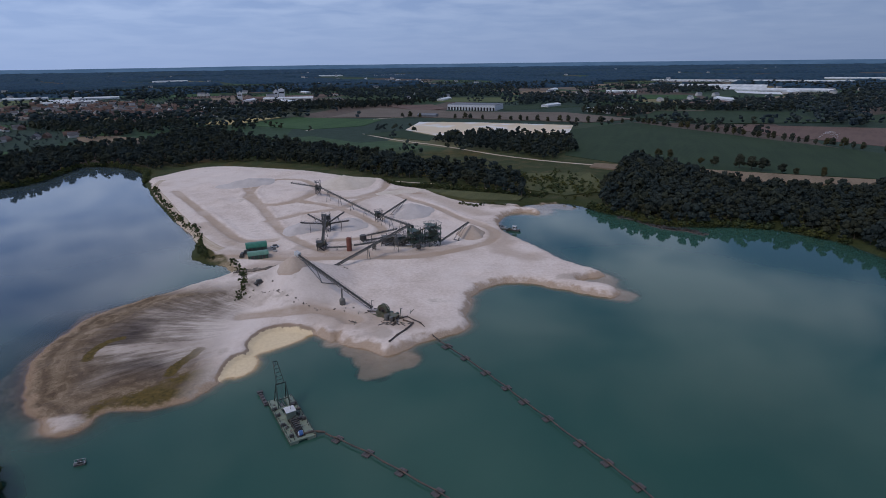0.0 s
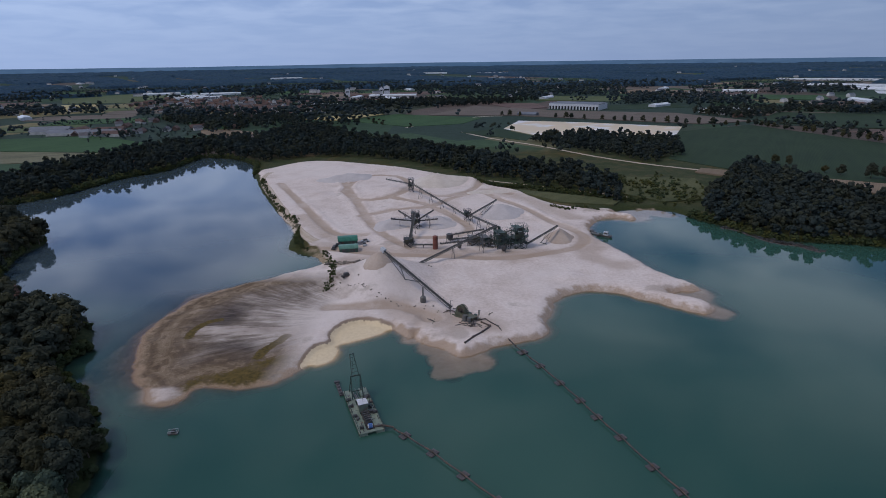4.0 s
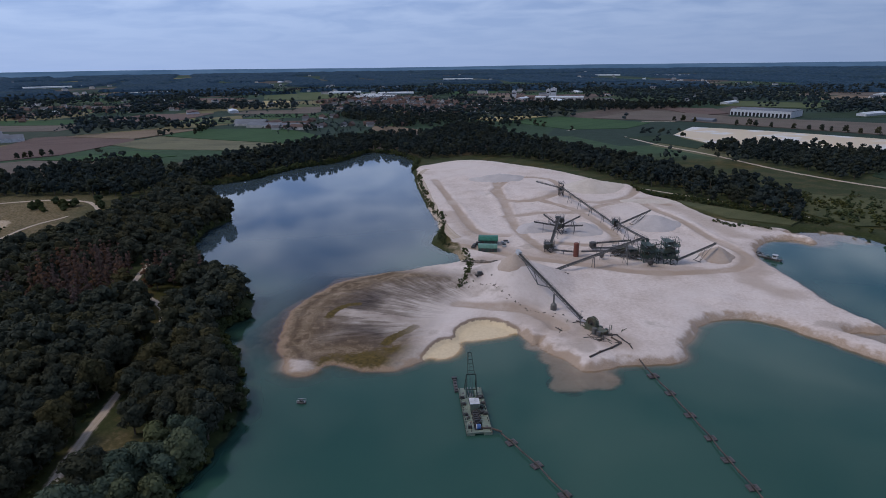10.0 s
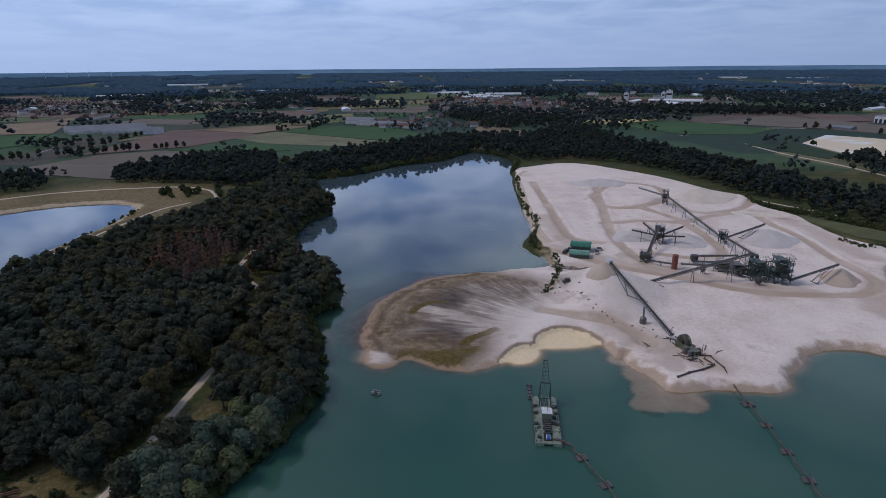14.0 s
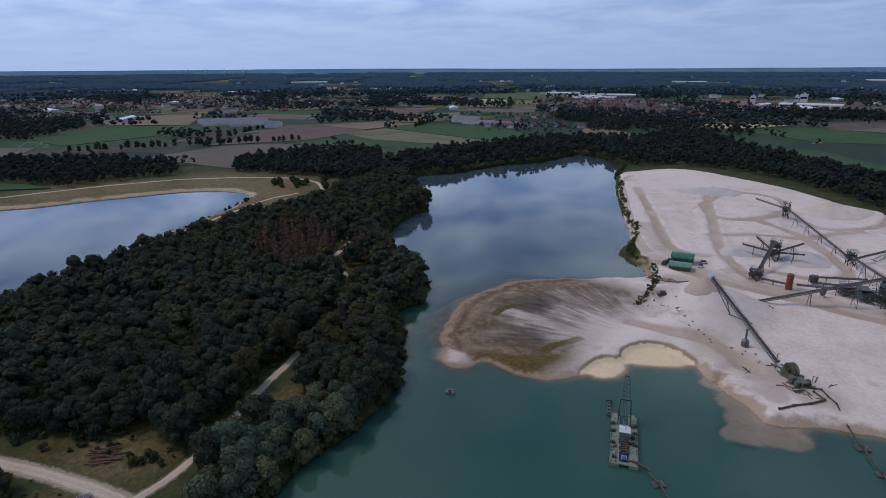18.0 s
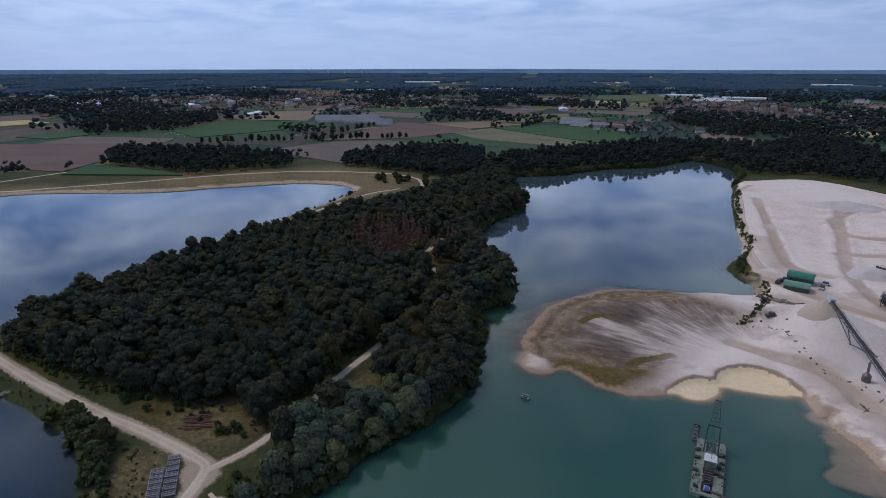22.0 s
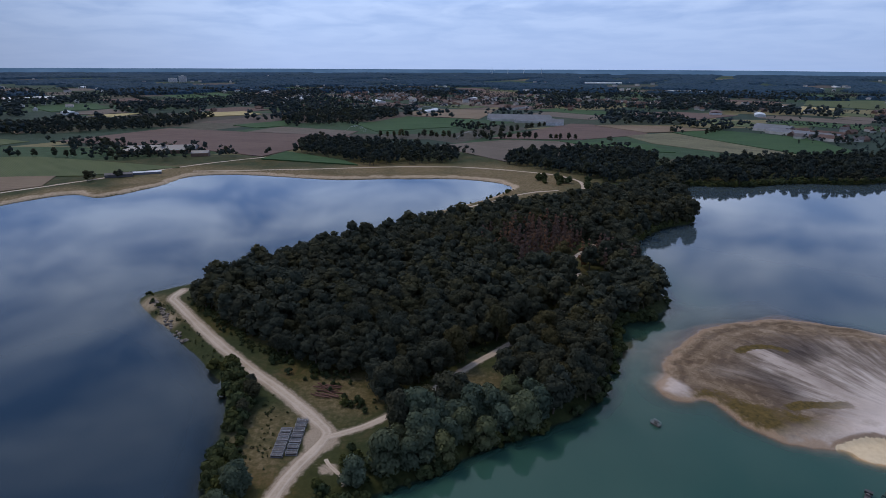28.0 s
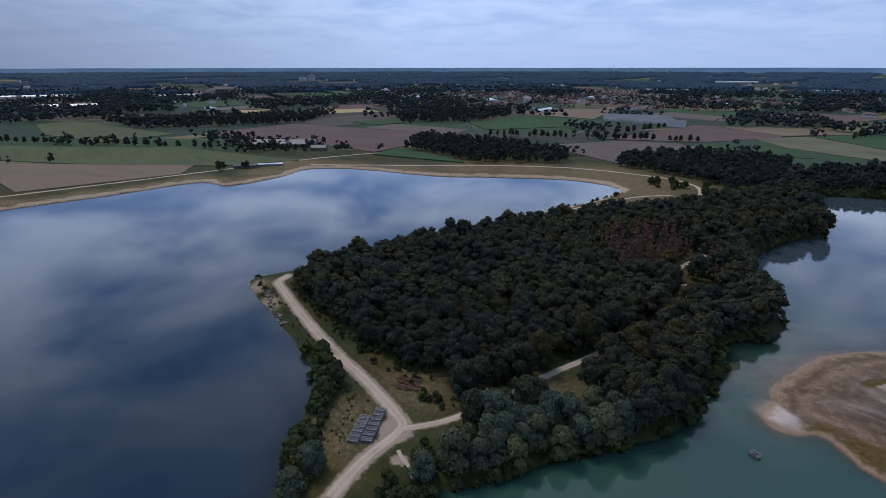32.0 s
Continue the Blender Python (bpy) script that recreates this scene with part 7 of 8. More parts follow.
def track_material():
    k = Mat("track_gravel", 0.95)
    p = k.place()
    n1, n2 = k.noise(p, 0.15, 5, 0.6), k.noise(p, 1.6, 5, 0.6)
    rut = k.attr("across")
    ruts = k.calc("MULTIPLY", k.step(k.calc("ABSOLUTE", k.calc("SUBTRACT", k.calc("ABSOLUTE", rut), 0.45)), 0.0, 0.25, 1.0, 0.0), 0.5)
    col = k.ramp(k.calc("ADD", k.calc("MULTIPLY", n1, 0.5), k.calc("MULTIPLY", n2, 0.5)), (0.3, (0.35, 0.275, 0.205)), (0.55, (0.50, 0.41, 0.325)), (0.72, (0.60, 0.515, 0.425)))
    col = k.mix(ruts, col, (0.60, 0.52, 0.435))
    k.bump(n2, 0.5, 0.1)
    return k.base(col)


M_TRACK = track_material()


def track(label, line, width):
    line = np.array(line)
    d = np.gradient(line, axis=0)
    d /= np.linalg.norm(d, axis=1)[:, None]
    nrm = np.stack([-d[:, 1], d[:, 0]], 1)
    rg = np.random.default_rng(len(line))
    wob = np.convolve(rg.normal(0, 1, len(line) + 8), np.ones(5) / 5, "same")[4:-4]
    cols = np.array([-1, -0.72, -0.36, 0, 0.36, 0.72, 1])
    q = line[:, None] + nrm[:, None] * (cols[None, :, None] * (width / 2) * (1 + 0.22 * wob[:, None, None] * np.abs(cols)[None, :, None]))
    z = ground_z(q[..., 0], q[..., 1]) + np.array([-0.25, 0.06, 0.03, 0.09, 0.03, 0.06, -0.25])[None] + 0.06
    V = np.concatenate([q, z[..., None]], 2).reshape(-1, 3)
    m = len(cols)
    i, j = np.meshgrid(np.arange(len(line) - 1), np.arange(m - 1), indexing="ij")
    a = (i * m + j).ravel()
    F = np.stack([a, a + m, a + m + 1, a + 1], 1)
    ob = new("track", arrays_mesh("track", V, F, M_TRACK, True, across=np.tile(cols, len(line))))
    return tagged(ob, label, "track", kind="structure")


track("pale gravel track along the lake point", TRACKS[0], 3.7)
track("pale gravel track into the wood", TRACKS[1], 2.8)
track("worn pale side track to the shore", curve([(-102, 33.6), (-99, 34.5), (-94, 37), (-91, 37)], False, 1.0), 1.3)
track("pale haul road on the quarry bank", curve([(-246, 500), (-243, 480), (-232, 458), (-193, 398), (-153, 338), (-132, 310), (-122, 300)], False, 3.0), 6.5)
track("sandy farm track behind the quarry", curve([(-112, 830), (-60, 760), (0, 700), (70, 615), (140, 560), (236, 512), (330, 450), (420, 400)], False, 8.0), 5.0)
track("sandy track along the far lake bank", curve([(-560, -60), (-552, 0), (-545, 60), (-540, 130), (-520, 200), (-470, 260), (-430, 275), (-395, 262)], False, 6.0), 4.0)
track("pale sandy path between the wood and the lake", curve([(-396, 240), (-392, 212), (-374, 180), (-354, 146), (-332, 112), (-316, 88)], False, 4.0), 2.6)
track("grassy field track", curve([(-400, -300), (-470, -215), (-525, -150), (-600, -60), (-640, 10)], False, 6.0), 4.0)
track("narrow path along the foot of the wood", curve([(-62, 496), (-47, 489), (-7, 474), (28, 458), (51, 446), (70, 436)], False, 4.0), 2.6)
track("pale farm lane", curve([(-205, 880), (-175, 960), (-120, 1050), (-70, 1075)], False, 8.0), 6.0)


def wire_material():
    return painted("crate_wire", (0.36, 0.38, 0.43), 0.45, 0.4, 0.1)


M_WIRE = wire_material()


def crate():
    root = thing("mesh_crate", "grey steel mesh crate lying beside the track", "crate", (0, 0, 0), 0, "crates beside the track")
    lx, ly, h = 1.45, 0.74, 0.8
    bm = bmesh.new()
    for z in (0.05, h):
        for a, b in (((-lx, -ly), (lx, -ly)), ((lx, -ly), (lx, ly)), ((lx, ly), (-lx, ly)), ((-lx, ly), (-lx, -ly))):
            beam(bm, (*a, z), (*b, z), 0.1)
    for x in (-lx, lx):
        for y in (-ly, ly):
            beam(bm, (x, y, 0), (x, y, h), 0.1)
    part("frame", bm, M_WIRE, root)
    bm = bmesh.new()
    for i in range(3):
        x = -lx + 2 * lx * (i + 0.5) / 3
        beam(bm, (x, -ly, h), (x, ly, h), 0.05)
    beam(bm, (-lx, 0, h), (lx, 0, h), 0.05)
    part("lid", bm, M_WIRE, root)
    part("tray", mesh_of(box, -lx * 0.95, -ly * 0.95, 0.04, lx * 0.95, ly * 0.95, h * 0.72), M_FLOAT, root, "dark fill")
    return root


unit = crate()
n = 0
for row, (a, b, count) in enumerate((((-106.6, 21.6), (-116.6, 24.0), 6), ((-106.6, 25.2), (-120.2, 28.4), 7))):
    for i in range(count):
        u = i / (count - 1)
        x, y = a[0] + (b[0] - a[0]) * u, a[1] + (b[1] - a[1]) * u
        m = pose(x, y, float(ground_z(x, y)), 0, 0, 76 + random.uniform(-4, 4))
        if n == 0:
            unit.matrix_world = m
        else:
            copy_thing(unit, m)
        n += 1

# felled logs
M_LOG = painted("log_bark", (0.15, 0.075, 0.055), 0.9, 0.0, 0.2, (0.28, 0.17, 0.11), 1.0)
rg = random.Random(2)
for i in range(16):
    x, y = -134.5 + rg.uniform(-3.2, 3.2), 36 + rg.uniform(-2.2, 2.2)
    a = radians(55 + rg.uniform(-14, 14))
    L, r = rg.uniform(4, 8), rg.uniform(0.14, 0.26)
    z = float(ground_z(x, y)) + r + rg.uniform(0, 0.5)
    bm = bmesh.new()
    tube(bm, (-math.cos(a) * L / 2, -math.sin(a) * L / 2, 0), (math.cos(a) * L / 2, math.sin(a) * L / 2, rg.uniform(-0.1, 0.1)), r, 8, r * 0.75)
    ob = part("log", bm, M_LOG)
    ob.location = (x, y, z)
    tagged(ob, "reddish felled log in a loose pile", "log", "felled logs")

# shrubs on the banks
rng = np.random.default_rng(33)


def bank_shrubs(line, n, width, smin, smax, kind="shrub", joined="", over=False):
    line = curve(line, False, 2.0)
    p = line[rng.integers(len(line), size=n)] + rng.normal(0, width, (n, 2))
    z = ground_z(p[:, 0], p[:, 1])
    ok = z > (-0.3 if over else 0.35)
    for t in TRACKS:
        ok &= line_distance(p, t, False) > 2.6
    if joined:
        stuff_trees("bank_growth", p[ok], kind, rng, LEAF[kind], joined, 42, 6, (smin + smax) / 2)
        return
    for x, y in p[ok]:
        plant(kind, float(x), float(y), rng, rng.uniform(smin, smax))


bank_shrubs([(-92, 10), (-102, 9), (-121, 10), (-136, 11), (-151, 7), (-163, 2)], 95, 2.0, 0.7, 1.6, over=True)
bank_shrubs([(-92, 8), (-97, 10)], 9, 2.2, 0.65, 0.95, "willow")
bank_shrubs([(-128, 12), (-140, 12)], 5, 1.5, 0.5, 0.7, "oak")
bank_shrubs([(-238, 466), (-204, 411), (-174, 367), (-149, 335), (-139, 312), (-131, 296), (-122, 288)], 260, 1.3, 0.35, 0.75, "shrub", "low green growth along the quarry bank")
bank_shrubs([(-110, 283), (-103, 272), (-98, 262), (-94, 250), (-89, 238), (-89, 229), (-84, 231)], 150, 1.0, 0.2, 0.45, "shrub", "ragged green growth along the rubble bank")
bank_shrubs([(-247, -26), (-236, -34), (-226, -31), (-212, -25)], 10, 1.0, 0.3, 0.6)
bank_shrubs([(-100, 38), (-95, 42), (-104, 40)], 10, 2.0, 0.4, 0.8)
bank_shrubs([(-80, 22), (-84, 30), (-88, 36)], 10, 2.5, 0.6, 1.2)
bank_shrubs([(-165, 15), (-150, 26), (-140, 34), (-124, 44)], 22, 2.0, 0.4, 0.8)
bank_shrubs([(-84, 36), (-90.5, 57), (-97.5, 77), (-101, 93)], 130, 0.9, 0.7, 1.4, over=True)
bank_shrubs([(-100, 95), (-107, 112), (-122, 129), (-140, 140)], 20, 0.9, 0.5, 0.8, "oak")
bank_shrubs([(-100, 95), (-107, 112), (-122, 129), (-140, 140), (-159, 152), (-161, 168)], 130, 0.9, 0.7, 1.4, over=True)
bank_shrubs([(-330, 105), (-372, 160), (-408, 205)], 26, 1.2, 0.4, 0.9)
bank_shrubs([(-430, 240), (-440, 262), (-410, 270), (-400, 262)], 14, 8, 1.2, 2.2)
bank_shrubs([(70, 440), (90, 480), (120, 460), (110, 430), (80, 500)], 190, 13, 0.5, 1.3, "shrub", "scattered green scrub on rough grass")
bank_shrubs([(-44, 470), (-8, 462), (28, 449), (52, 434), (70, 424)], 480, 3.4, 0.5, 1.0, "shrub", "hedge of green scrub behind the quarry")
bank_shrubs([(13, 398), (25, 392), (33, 400), (41, 392)], 60, 1.6, 0.3, 0.7, "shrub", "low scrub at the quarry edge")
bank_shrubs([(-224, -15), (-190, 2), (-165, 18), (-147, 34), (-140, 42)], 170, 1.6, 0.25, 0.75, "shrub", "low undergrowth at the edge of the wood")
bank_shrubs([(-222, -28), (-195, -13), (-168, -1), (-150, 8)], 70, 1.3, 0.15, 0.4, "shrub", "low weeds on the lake bank")
bank_shrubs([(-126, 47), (-121, 50), (-128, 60), (-138, 76), (-148, 92)], 60, 1.2, 0.2, 0.5, "shrub", "low undergrowth beside the wood track")
bank_shrubs([(-110, 16), (-122, 20), (-135, 20), (-101, 17)], 50, 2.0, 0.12, 0.35, "shrub", "low weeds on dry grass")
bank_shrubs([(104, 392), (119, 370), (126, 357), (134, 347), (146, 343), (164, 342), (181, 341), (204, 333), (218, 316), (226, 305)], 420, 1.5, 0.6, 1.3, "shrub", "dense green growth along the wooded shore", True)
bank_shrubs([(-381, 348), (-394, 362), (-382, 404), (-381, 468), (-366, 510), (-369, 560), (-371, 587), (-334, 587), (-289, 551), (-263, 501)], 560, 1.6, 0.7, 1.4, "shrub", "dense green growth along the far lake shore", True)
bank_shrubs([(-170, 184), (-190, 193), (-224, 205), (-252, 217), (-269, 238), (-283, 261), (-291, 287)], 200, 1.2, 0.7, 1.4, "shrub", "dense green growth along the wooded bay", True)
# ---- far buildings ----
M_WALL = painted("wall_pale", (0.55, 0.54, 0.53), 0.8, 0.0, 0.1, (0.3, 0.27, 0.24), 0.1)
M_BRICK = painted("wall_brick", (0.17, 0.11, 0.09), 0.85, 0.0, 0.1, (0.16, 0.10, 0.08), 0.2)
M_TILE = painted("roof_tile", (0.115, 0.068, 0.056), 0.8, 0.0, 0.2, (0.08, 0.06, 0.055), 0.2)
M_SLATE = painted("roof_slate", (0.10, 0.10, 0.115), 0.7, 0.0, 0.1, (0.16, 0.14, 0.13), 0.2)
M_SHEET = painted("roof_sheet", (0.14, 0.155, 0.185), 0.5, 0.0, 0.1, (0.18, 0.17, 0.17), 0.1)
M_GLASSHOUSE = painted("roof_glasshouse", (0.62, 0.66, 0.70), 0.35, 0.0, 0.0, (0.45, 0.5, 0.52), 0.1)
M_PANE = painted("pane_dark", (0.035, 0.042, 0.05), 0.15, 0.0, 0.0, (0.05, 0.05, 0.06), 0.2)


def gable(bm, lx, ly, z0, rise, over=0.5):
    hx, hy = lx / 2 + over, ly / 2 + over
    pts = [(-hx, -hy, z0), (hx, -hy, z0), (hx, hy, z0), (-hx, hy, z0), (-hx, 0, z0 + rise), (hx, 0, z0 + rise)]
    v = [bm.verts.new(p) for p in pts]
    for q in ((0, 1, 5, 4), (2, 3, 4, 5), (1, 2, 5), (3, 0, 4), (3, 2, 1, 0)):
        bm.faces.new([v[i] for i in q])


def house(label, wall, roof, lx, ly, h, rise):
    root = thing("house", label, "house", (0, 0, 0), 0, "houses of the villages")
    part("wall", mesh_of(box, -lx / 2, -ly / 2, -0.5, lx / 2, ly / 2, h), wall, root)
    r = part("roof", mesh_of(gable, lx, ly, h, rise), roof, root)
    part("chimney", mesh_of(box, lx * 0.2, -0.4, h, lx * 0.2 + 0.8, 0.4, h + rise + 0.9), M_BRICK, r)
    return root


def hall(label, x, y, turn, lx, ly, h, rise, bays=1, wall=None, roof=None, name="barn", doors=0, group="barns and halls"):
    """A long hall of one or more gabled bays side by side."""
    g = float(ground_z(x, y))
    root = thing(name, label, "hall", (x, y, g), turn, group)
    part("wall", mesh_of(box, -lx / 2, -ly / 2, -1, lx / 2, ly / 2, h), wall or M_WALL, root)
    for i in range(bays):
        bm = bmesh.new()
        gable(bm, lx, ly / bays - 0.6, h + 0.01, rise, 0.3)
        ob = part("roof", bm, roof or M_SHEET, root)
        ob.location = (0, -ly / 2 + ly / bays * (i + 0.5), 0)
    for i in range(doors):
        u = -lx / 2 + lx * (i + 0.5) / doors
        part("door", mesh_of(box, u - lx / doors * 0.3, -ly / 2 - 0.15, -0.1, u + lx / doors * 0.3, -ly / 2 + 0.05, h * 0.6), M_PANE, root)
    return root


rng = np.random.default_rng(77)
KINDS = [house("small brick house with a red tiled roof", M_BRICK, M_TILE, 11, 8, 3.2, 4.0), house("small pale house with a dark slate roof", M_WALL, M_SLATE, 12, 9, 3.4, 4.2),
         house("long brick house with a red tiled roof", M_BRICK, M_TILE, 16, 9, 3.0, 4.0), house("white house with a red tiled roof", M_WALL, M_TILE, 10, 8, 3.4, 3.6)]
VILLAGES = [(-620, 1180, 150, 34), (-760, 1300, 170, 34), (-440, 1250, 70, 12), (-560, 1050, 60, 8), (-690, 900, 50, 8), (-1250, 1050, 150, 22), (-1560, 480, 130, 26), (-1700, 330, 140, 26), (-1350, 640, 100, 12),
            (-1800, 700, 160, 22), (-500, 840, 35, 4), (-560, 800, 40, 4), (330, 1090, 60, 5), (620, 1250, 120, 8), (-1500, -120, 120, 12), (-1450, 150, 90, 12), (-640, 775, 45, 8)]
used = 0
for cx, cy, r, n in VILLAGES:
    for i in range(n):
        a, d = rng.uniform(0, 6.28), r * math.sqrt(rng.uniform())
        x, y = cx + math.cos(a) * d * 1.4, cy + math.sin(a) * d
        m = pose(x, y, float(ground_z(x, y)), 0, 0, rng.choice([10, 100, 40, 130]) + rng.uniform(-8, 8))
        if used < len(KINDS):
            KINDS[used].matrix_world = m
        else:
            copy_thing(KINDS[int(rng.integers(4))], m)
        used += 1



def stuff_houses(label, count, wall, roof, seed, loose=False):
    """Houses of the dense villages, joined."""
    rg = np.random.default_rng(seed)
    V, F, I, n = [], [], [], 0
    quarters = [(-640, 1230, 110), (-760, 1330, 150), (-870, 1450, 130), (-1950, 260, 190), (-1800, 380, 150), (-1450, 900, 190), (-2100, 480, 150), (-560, 1180, 60)]
    for _ in range(count):
        if loose:
            far_off, bearing = rg.uniform(1500, 4500), radians(rg.uniform(-44, 128))
            x, y = -math.sin(bearing) * far_off, math.cos(bearing) * far_off
        else:
            cx, cy, r = quarters[int(rg.integers(len(quarters)))]
            x, y = cx + rg.normal(0, r * 0.6), cy + rg.normal(0, r * 0.45)
        t = rg.choice([0.2, 1.77, 0.5]) + rg.normal(0, 0.08)
        lx, ly, h, k = rg.uniform(5, 9) * (1.3 if loose else 1), rg.uniform(3.8, 5), rg.uniform(3, 5.5) * (1.3 if loose else 1), rg.uniform(3, 4.5)
        p = np.array([(-lx, -ly, -1), (lx, -ly, -1), (lx, ly, -1), (-lx, ly, -1), (-lx, -ly, h), (lx, -ly, h), (lx, ly, h), (-lx, ly, h), (-lx, 0, h + k), (lx, 0, h + k)])
        c, s = math.cos(t), math.sin(t)
        V.append(np.stack([p[:, 0] * c - p[:, 1] * s + x, p[:, 0] * s + p[:, 1] * c + y, p[:, 2] + float(ground_z(x, y))], 1))
        F.append(np.array([(0, 1, 5), (0, 5, 4), (1, 2, 6), (1, 6, 5), (2, 3, 7), (2, 7, 6), (3, 0, 4), (3, 4, 7), (5, 6, 9), (7, 4, 8), (4, 5, 9), (4, 9, 8), (6, 7, 8), (6, 8, 9)]) + n)
        I.append([0] * 10 + [1] * 4)
        n += 10
    me = arrays_mesh("village_houses", np.concatenate(V), np.concatenate(F), [wall, roof], False, np.concatenate(I))
    return tagged(new("village_houses", me), label, "houses", kind="stuff")


stuff_houses("many small brick houses with red tiled roofs", 260, M_BRICK, M_TILE, 5)
stuff_houses("many small pale houses with dark roofs", 140, M_WALL, M_SLATE, 6)
stuff_houses("scattered pale farmhouses and sheds of the far plain", 420, M_WALL, M_SHEET, 7, True)
garden = np.concatenate([np.array([c]) + np.random.default_rng(9).normal(0, 1, (m, 2)) * w for c, w, m in (((-750, 1320), (150, 120), 520), ((-1930, 320), (200, 130), 420), ((-1450, 900), (170, 110), 360), ((-600, 780), (90, 50), 90))])
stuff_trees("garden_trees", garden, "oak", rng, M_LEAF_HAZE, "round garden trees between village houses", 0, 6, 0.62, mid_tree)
hall("large white warehouse with rows of loading doors", 72, 1238, -23, 104, 56, 11, 1.5, 3, M_WHITE, M_SHEET, "warehouse", 16)
hall("long low grey barn with solar panels on its roof", -700, -112, 86, 76, 24, 4, 4.5, 1, M_BRICK, M_SHEET)
hall("low pale outbuilding beside the long barn", -664, -66, 86, 18, 12, 3.5, 2.5, 1, M_BRICK, M_SHEET)
for i, (x, y, lx) in enumerate(((-1045, 468, 120), (-1018, 458, 120), (-990, 448, 110), (-955, 462, 70))):
    hall("long parallel grey-roofed poultry barn", x, y, 64, lx, 22, 4, 4, 1, M_WALL, M_SHEET)
hall("arched white storage hall of a farm", -905, 478, 64, 30, 22, 5, 5, 1, M_WHITE, M_SHEET)
for x, y, t, lx, ly in ((-760, 800, 15, 60, 20), (-735, 770, 15, 50, 18), (-690, 760, 12, 60, 22), (-640, 770, 20, 46, 20), (-610, 755, 12, 36, 18), (-705, 795, 100, 34, 18), (-655, 800, 20, 40, 18)):
    hall("grey-roofed farm barn in a farmyard cluster", x, y, t, lx, ly, 4, 4, 1, M_WALL, M_SHEET if lx > 40 else M_TILE)
for x, y, t, lx, ly, b in ((1034, 2428, -30, 330, 60, 8), (1012, 1757, -30, 250, 90, 10), (948, 2039, -30, 300, 90, 10), (1360, 2243, -35, 330, 70, 8), (1701, 2366, -35, 300, 80, 8), (546, 1796, -20, 90, 40, 5),
                           (-1020, 1753, 30, 120, 45, 5), (-985, 1570, 30, 130, 60, 6), (-1343, 2964, 25, 160, 60, 5), (-675, 3581, 12, 170, 60, 5), (-298, 3512, 8, 190, 60, 5), (-1219, 1740, 35, 110, 50, 5),
                           (-1935, 1522, 50, 150, 60, 6), (-2828, 1670, 60, 190, 60, 5), (-1058, 1632, 30, 110, 50, 5), (-1907, -675, 110, 150, 60, 6), (-1440, -770, 115, 130, 40, 5), (-1793, 58, 90, 60, 60, 4),
                           (-2122, 1003, 65, 150, 60, 5), (-1843, -1085, 120, 170, 60, 6)):
    hall("distant pale glasshouse block", x, y, t, lx, ly, 4.5, 1.8, b, M_GLASSHOUSE, M_GLASSHOUSE, "glasshouse", 0, "distant glasshouses")
hall("long low factory with a pale roof", -415, 1610, 10, 130, 40, 7, 2, 3, M_WALL, M_GLASSHOUSE, "factory", 6)
hall("long low factory with a red roof", -500, 1640, 14, 90, 40, 6, 2, 2, M_BRICK, M_TILE, "factory", 4)
hall("blue-walled hall with a pale roof", -475, 1270, 8, 80, 34, 7, 1.5, 2, M_SHEET, M_GLASSHOUSE, "factory", 6)
hall("white farm hall with a pale roof", 310, 1150, -20, 46, 22, 5, 3, 1, M_WHITE, M_GLASSHOUSE)
hall("white farm hall with a pale roof", 360, 1160, -20, 40, 20, 5, 3, 1, M_WHITE, M_GLASSHOUSE)
hall("dark farm shed in the fields", -25, 1085, -20, 36, 16, 4, 2.5, 1, M_SHEET, M_SHEET)


def block_tower(label, x, y, turn, lx, ly, h, rows):
    root = thing("tower_block", label, "tower", (x, y, float(ground_z(x, y))), turn, "tall blocks on the skyline")
    part("wall", mesh_of(box, -lx / 2, -ly / 2, -2, lx / 2, ly / 2, h), M_WHITE, root)
    for i in range(rows):
        z = h * (i + 0.6) / rows
        part("window_band", mesh_of(box, -lx / 2 + 1, -ly / 2 - 0.2, z, lx / 2 - 1, -ly / 2 + 0.1, z + h / rows * 0.16), M_PANE, root)
    part("roof_house", mesh_of(box, -lx * 0.15, -ly * 0.3, h, lx * 0.2, ly * 0.3, h + 3), M_WALL, root)
    return root


block_tower("tall white silo block of a factory", -446, 1660, 12, 16, 12, 28, 1)
block_tower("slim white silo block of a factory", -462, 1662, 12, 8, 10, 24, 1)
block_tower("white silo block of a factory", -560, 1650, 12, 12, 10, 20, 1)
block_tower("pale high-rise block on the horizon", -3280, -474, 95, 36, 24, 30, 6)
block_tower("pale high-rise block on the horizon", -3270, -520, 95, 40, 24, 18, 4)

# scattered farms and works of the far country, on open ground only
n = 0
while n < 46:
    r, a = rng.uniform(1250, 3300), radians(rng.uniform(-42, 125))
    x, y = -math.sin(a) * r, math.cos(a) * r
    if wooded(np.array([x]), np.array([y]), np.array([r]))[0] > -0.15:
        continue
    long = rng.uniform(30, 90)
    hall("small distant farm hall with a pale roof" if n % 3 else "small distant red-roofed farm", x, y, rng.uniform(60, 120) + math.degrees(a), long, rng.uniform(14, 26), 4.5, 2.5, 1, M_WALL if n % 2 else M_WHITE, M_GLASSHOUSE if n % 3 else M_TILE)
    n += 1

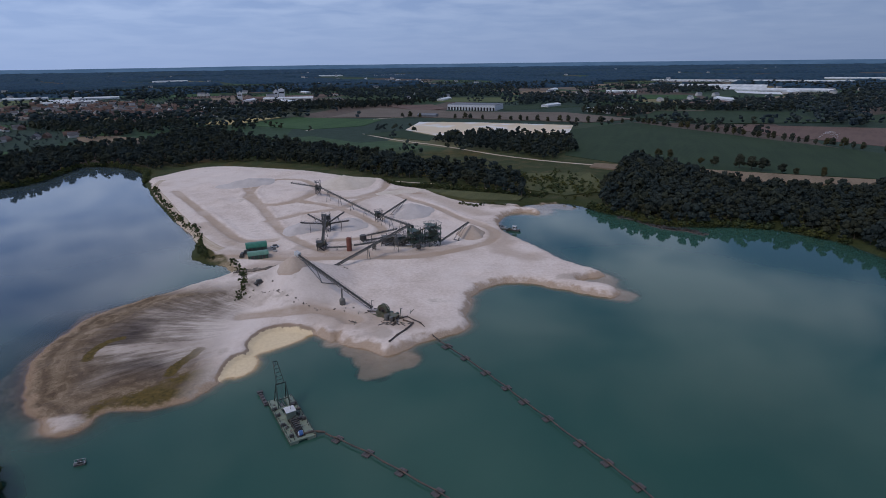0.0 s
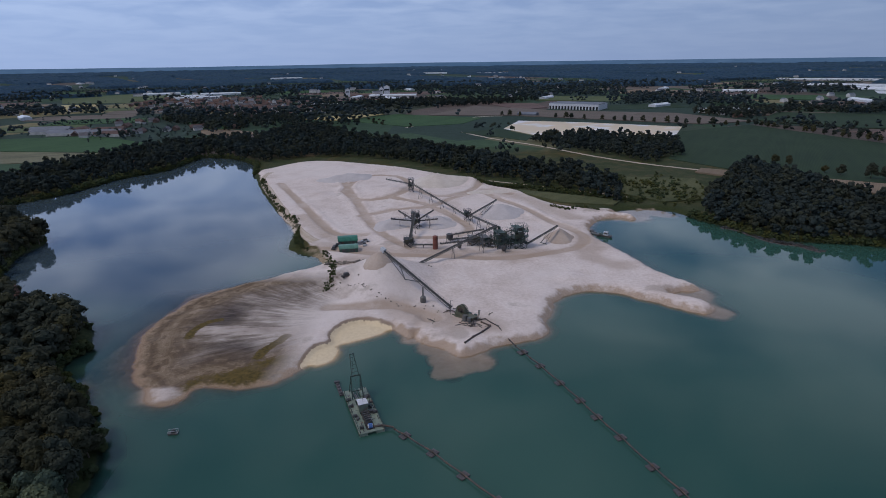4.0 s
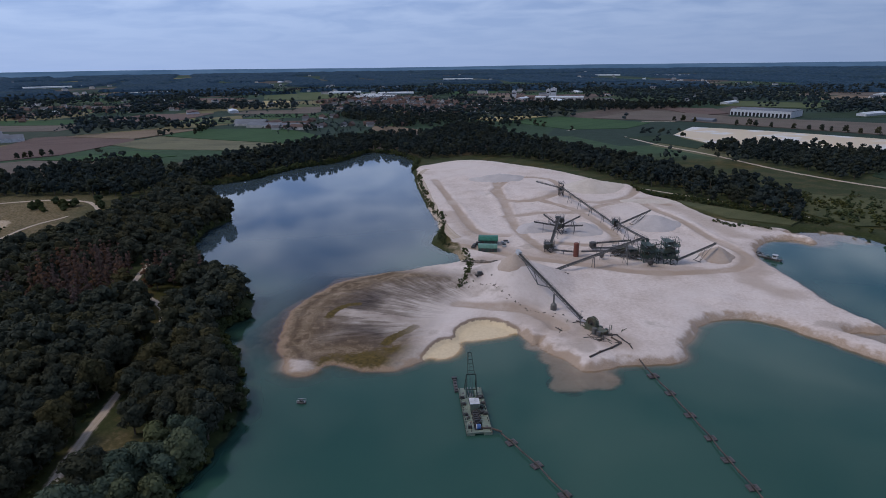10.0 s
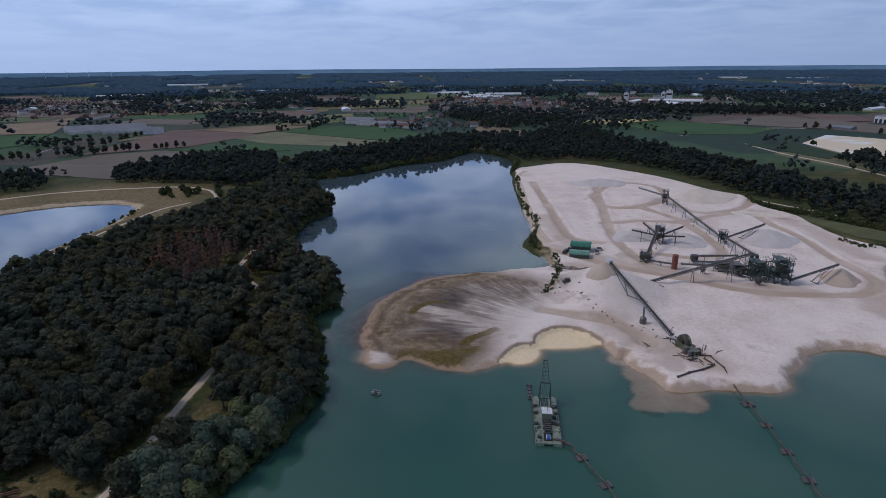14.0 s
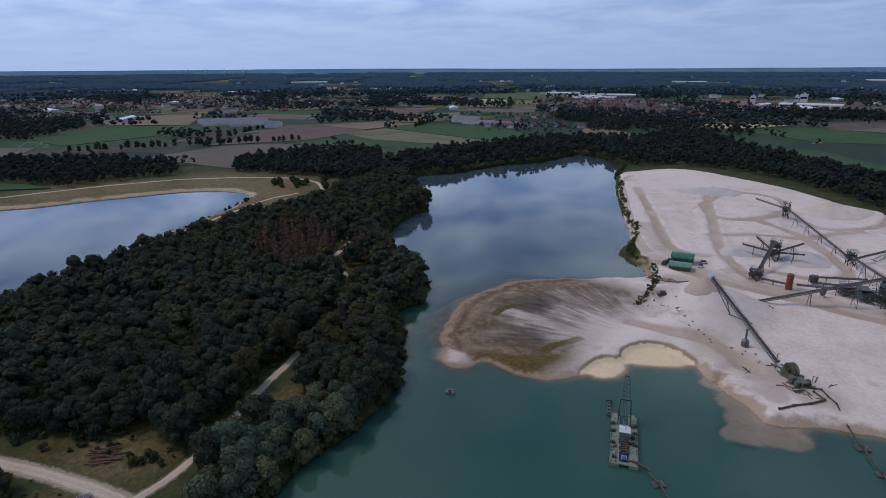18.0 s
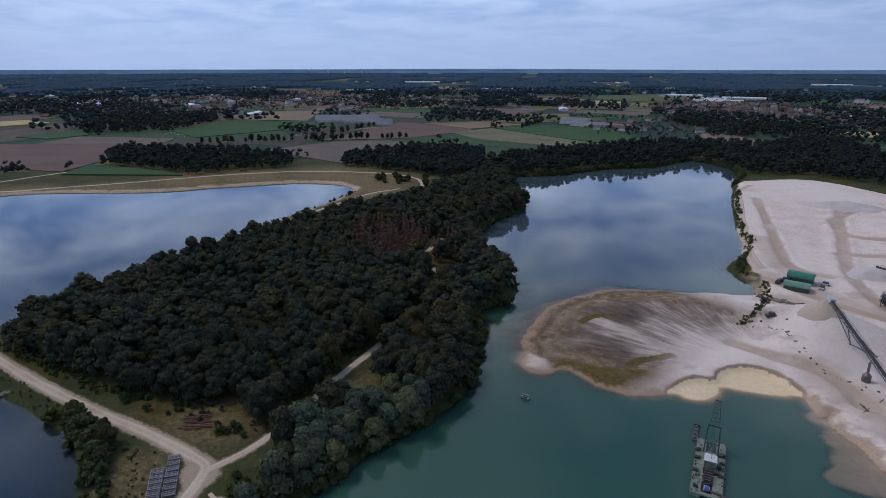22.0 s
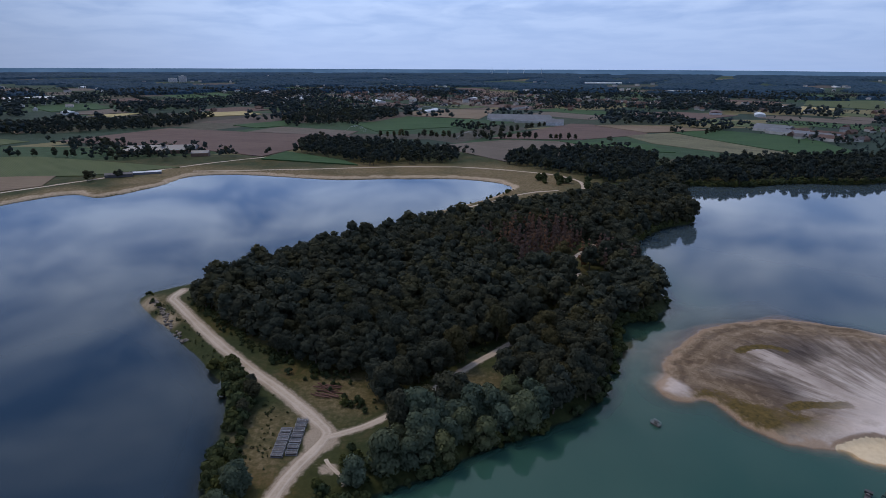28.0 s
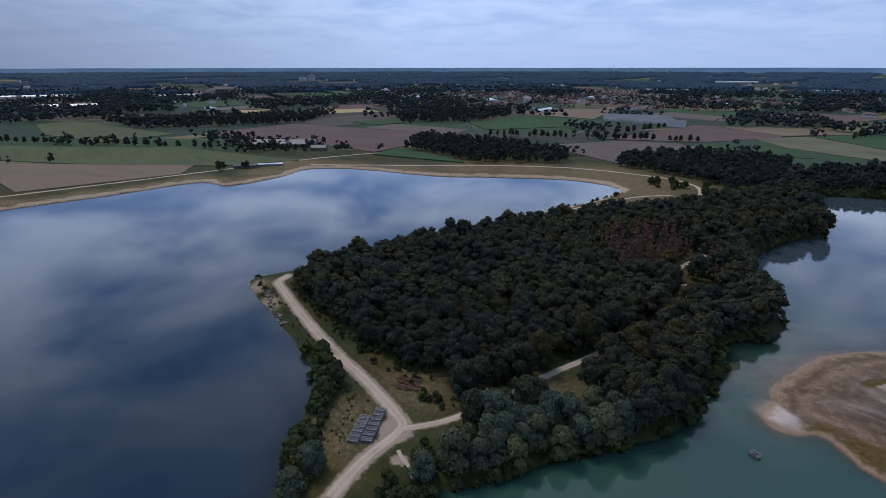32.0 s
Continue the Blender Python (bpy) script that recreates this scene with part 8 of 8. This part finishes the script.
# sheds and panels on the far bank
hall("low dark shed on the far lake bank", -545, -120, 100, 22, 8, 2.6, 1.2, 1, M_SLATE, M_SLATE, "field_shed")
hall("low grey shed on the far lake bank", -556, -100, 100, 26, 8, 2.0, 0.8, 1, M_SHEET, M_GLASSHOUSE, "field_shed")
for i in range(11):
    plant("oak", -676 + rng.uniform(-4, 4), -150 + 11 * i + rng.uniform(-3, 3), rng, rng.uniform(0.45, 0.75))
for i in range(5):
    plant("oak", -535 + rng.uniform(-8, 8), -128 + rng.uniform(-14, 14), rng, rng.uniform(0.5, 0.9))


def wind_turbine(x, y, turn, spin):
    """A slim tower with nacelle, hub and three standing blades."""
    root = thing("wind_turbine", "slim white wind turbine on the horizon", "wind turbine", (x, y, float(ground_z(x, y))), turn, "wind turbines on the horizon")
    part("tower", mesh_of(tube, (0, 0, -1), (0, 0, 66), 2.6, 12, 1.5), M_WHITE, root)
    part("nacelle", mesh_of(box, -2, -5, 65, 2, 4, 69, 0.4), M_WHITE, root)
    part("hub", mesh_of(tube, (0, -7, 67), (0, -5, 67), 1.2, 10, 1.8), M_WHITE, root)
    for i in range(3):
        a = radians(spin + 120 * i)
        bm = bmesh.new()
        tip = Vector((math.sin(a) * 36, -6, 67 + math.cos(a) * 36))
        tube(bm, (0, -6, 67), Vector((0, -6, 67)).lerp(tip, 0.25), 0.8, 6, 1.3)
        tube(bm, Vector((0, -6, 67)).lerp(tip, 0.25), tip, 1.3, 6, 0.3)
        part("blade", bm, M_WHITE, root)
    root.scale = (0.62, 0.62, 0.62)
    return root


for x, y, spin in ((-4322, 1573, 10), (-4280, 1686, 50), (-4234, 1797, 85), (-4180, 1920, 25)):
    wind_turbine(x, y, math.degrees(math.atan2(y, x)) + 90, spin)


def sprayer_material():
    k = Mat("water_drops", 0.2)
    return k.base((0.75, 0.8, 0.86))


M_DROPS = sprayer_material()


def rain_gun(x, y, turn, reach):
    """A wheeled irrigation gun and the arc of drops that hangs before it."""
    g = float(ground_z(x, y)) + 0.5
    root = thing("irrigation_gun", "wheeled irrigation gun throwing a pale arc of water over a field", "sprinkler", (x, y, g), turn, "irrigation guns in the fields")
    part("cart", mesh_of(box, -1.2, -0.7, 0.5, 1.2, 0.7, 0.9, 0.08), M_GREEN, root)
    for sy in (-1, 1):
        part("wheel", mesh_of(tube, (0, sy * 0.8, 0.45), (0, sy * 1.0, 0.45), 0.55, 12), M_BELT, root)
    part("barrel", mesh_of(tube, (0, 0, 0.9), (1.6, 0, 2.0), 0.12, 8, 0.07), M_STEEL, root)
    rg = np.random.default_rng(int(abs(x)))
    n = 700
    u = rg.uniform(0, 1, n) ** 0.8
    fall = rg.uniform(0, 1, n) ** 2.5 * np.clip((u - 0.25) * 1.4, 0, 1)
    c = np.stack([1.6 + u * reach, rg.normal(0, 0.4 + 1.6 * u, n), (2 + 4 * 8.0 * u * (1 - u * 0.92)) * (1 - fall)], 1)
    tri = rg.normal(0, 1, (n, 3, 3)) * 0.14 + c[:, None]
    drops = new("drops", arrays_mesh("drops", tri.reshape(-1, 3), np.arange(n * 3).reshape(-1, 3), M_DROPS))
    drops.parent = root
    tagged(drops, "hanging arc of pale water drops", kind="stuff")
    return root


for x, y, turn, reach in ((-864, 112, 66, 34), (-745, 254, 80, 34), (-1275, 318, 70, 34), (455, 700, 20, 34)):
    rain_gun(x, y, turn, reach)
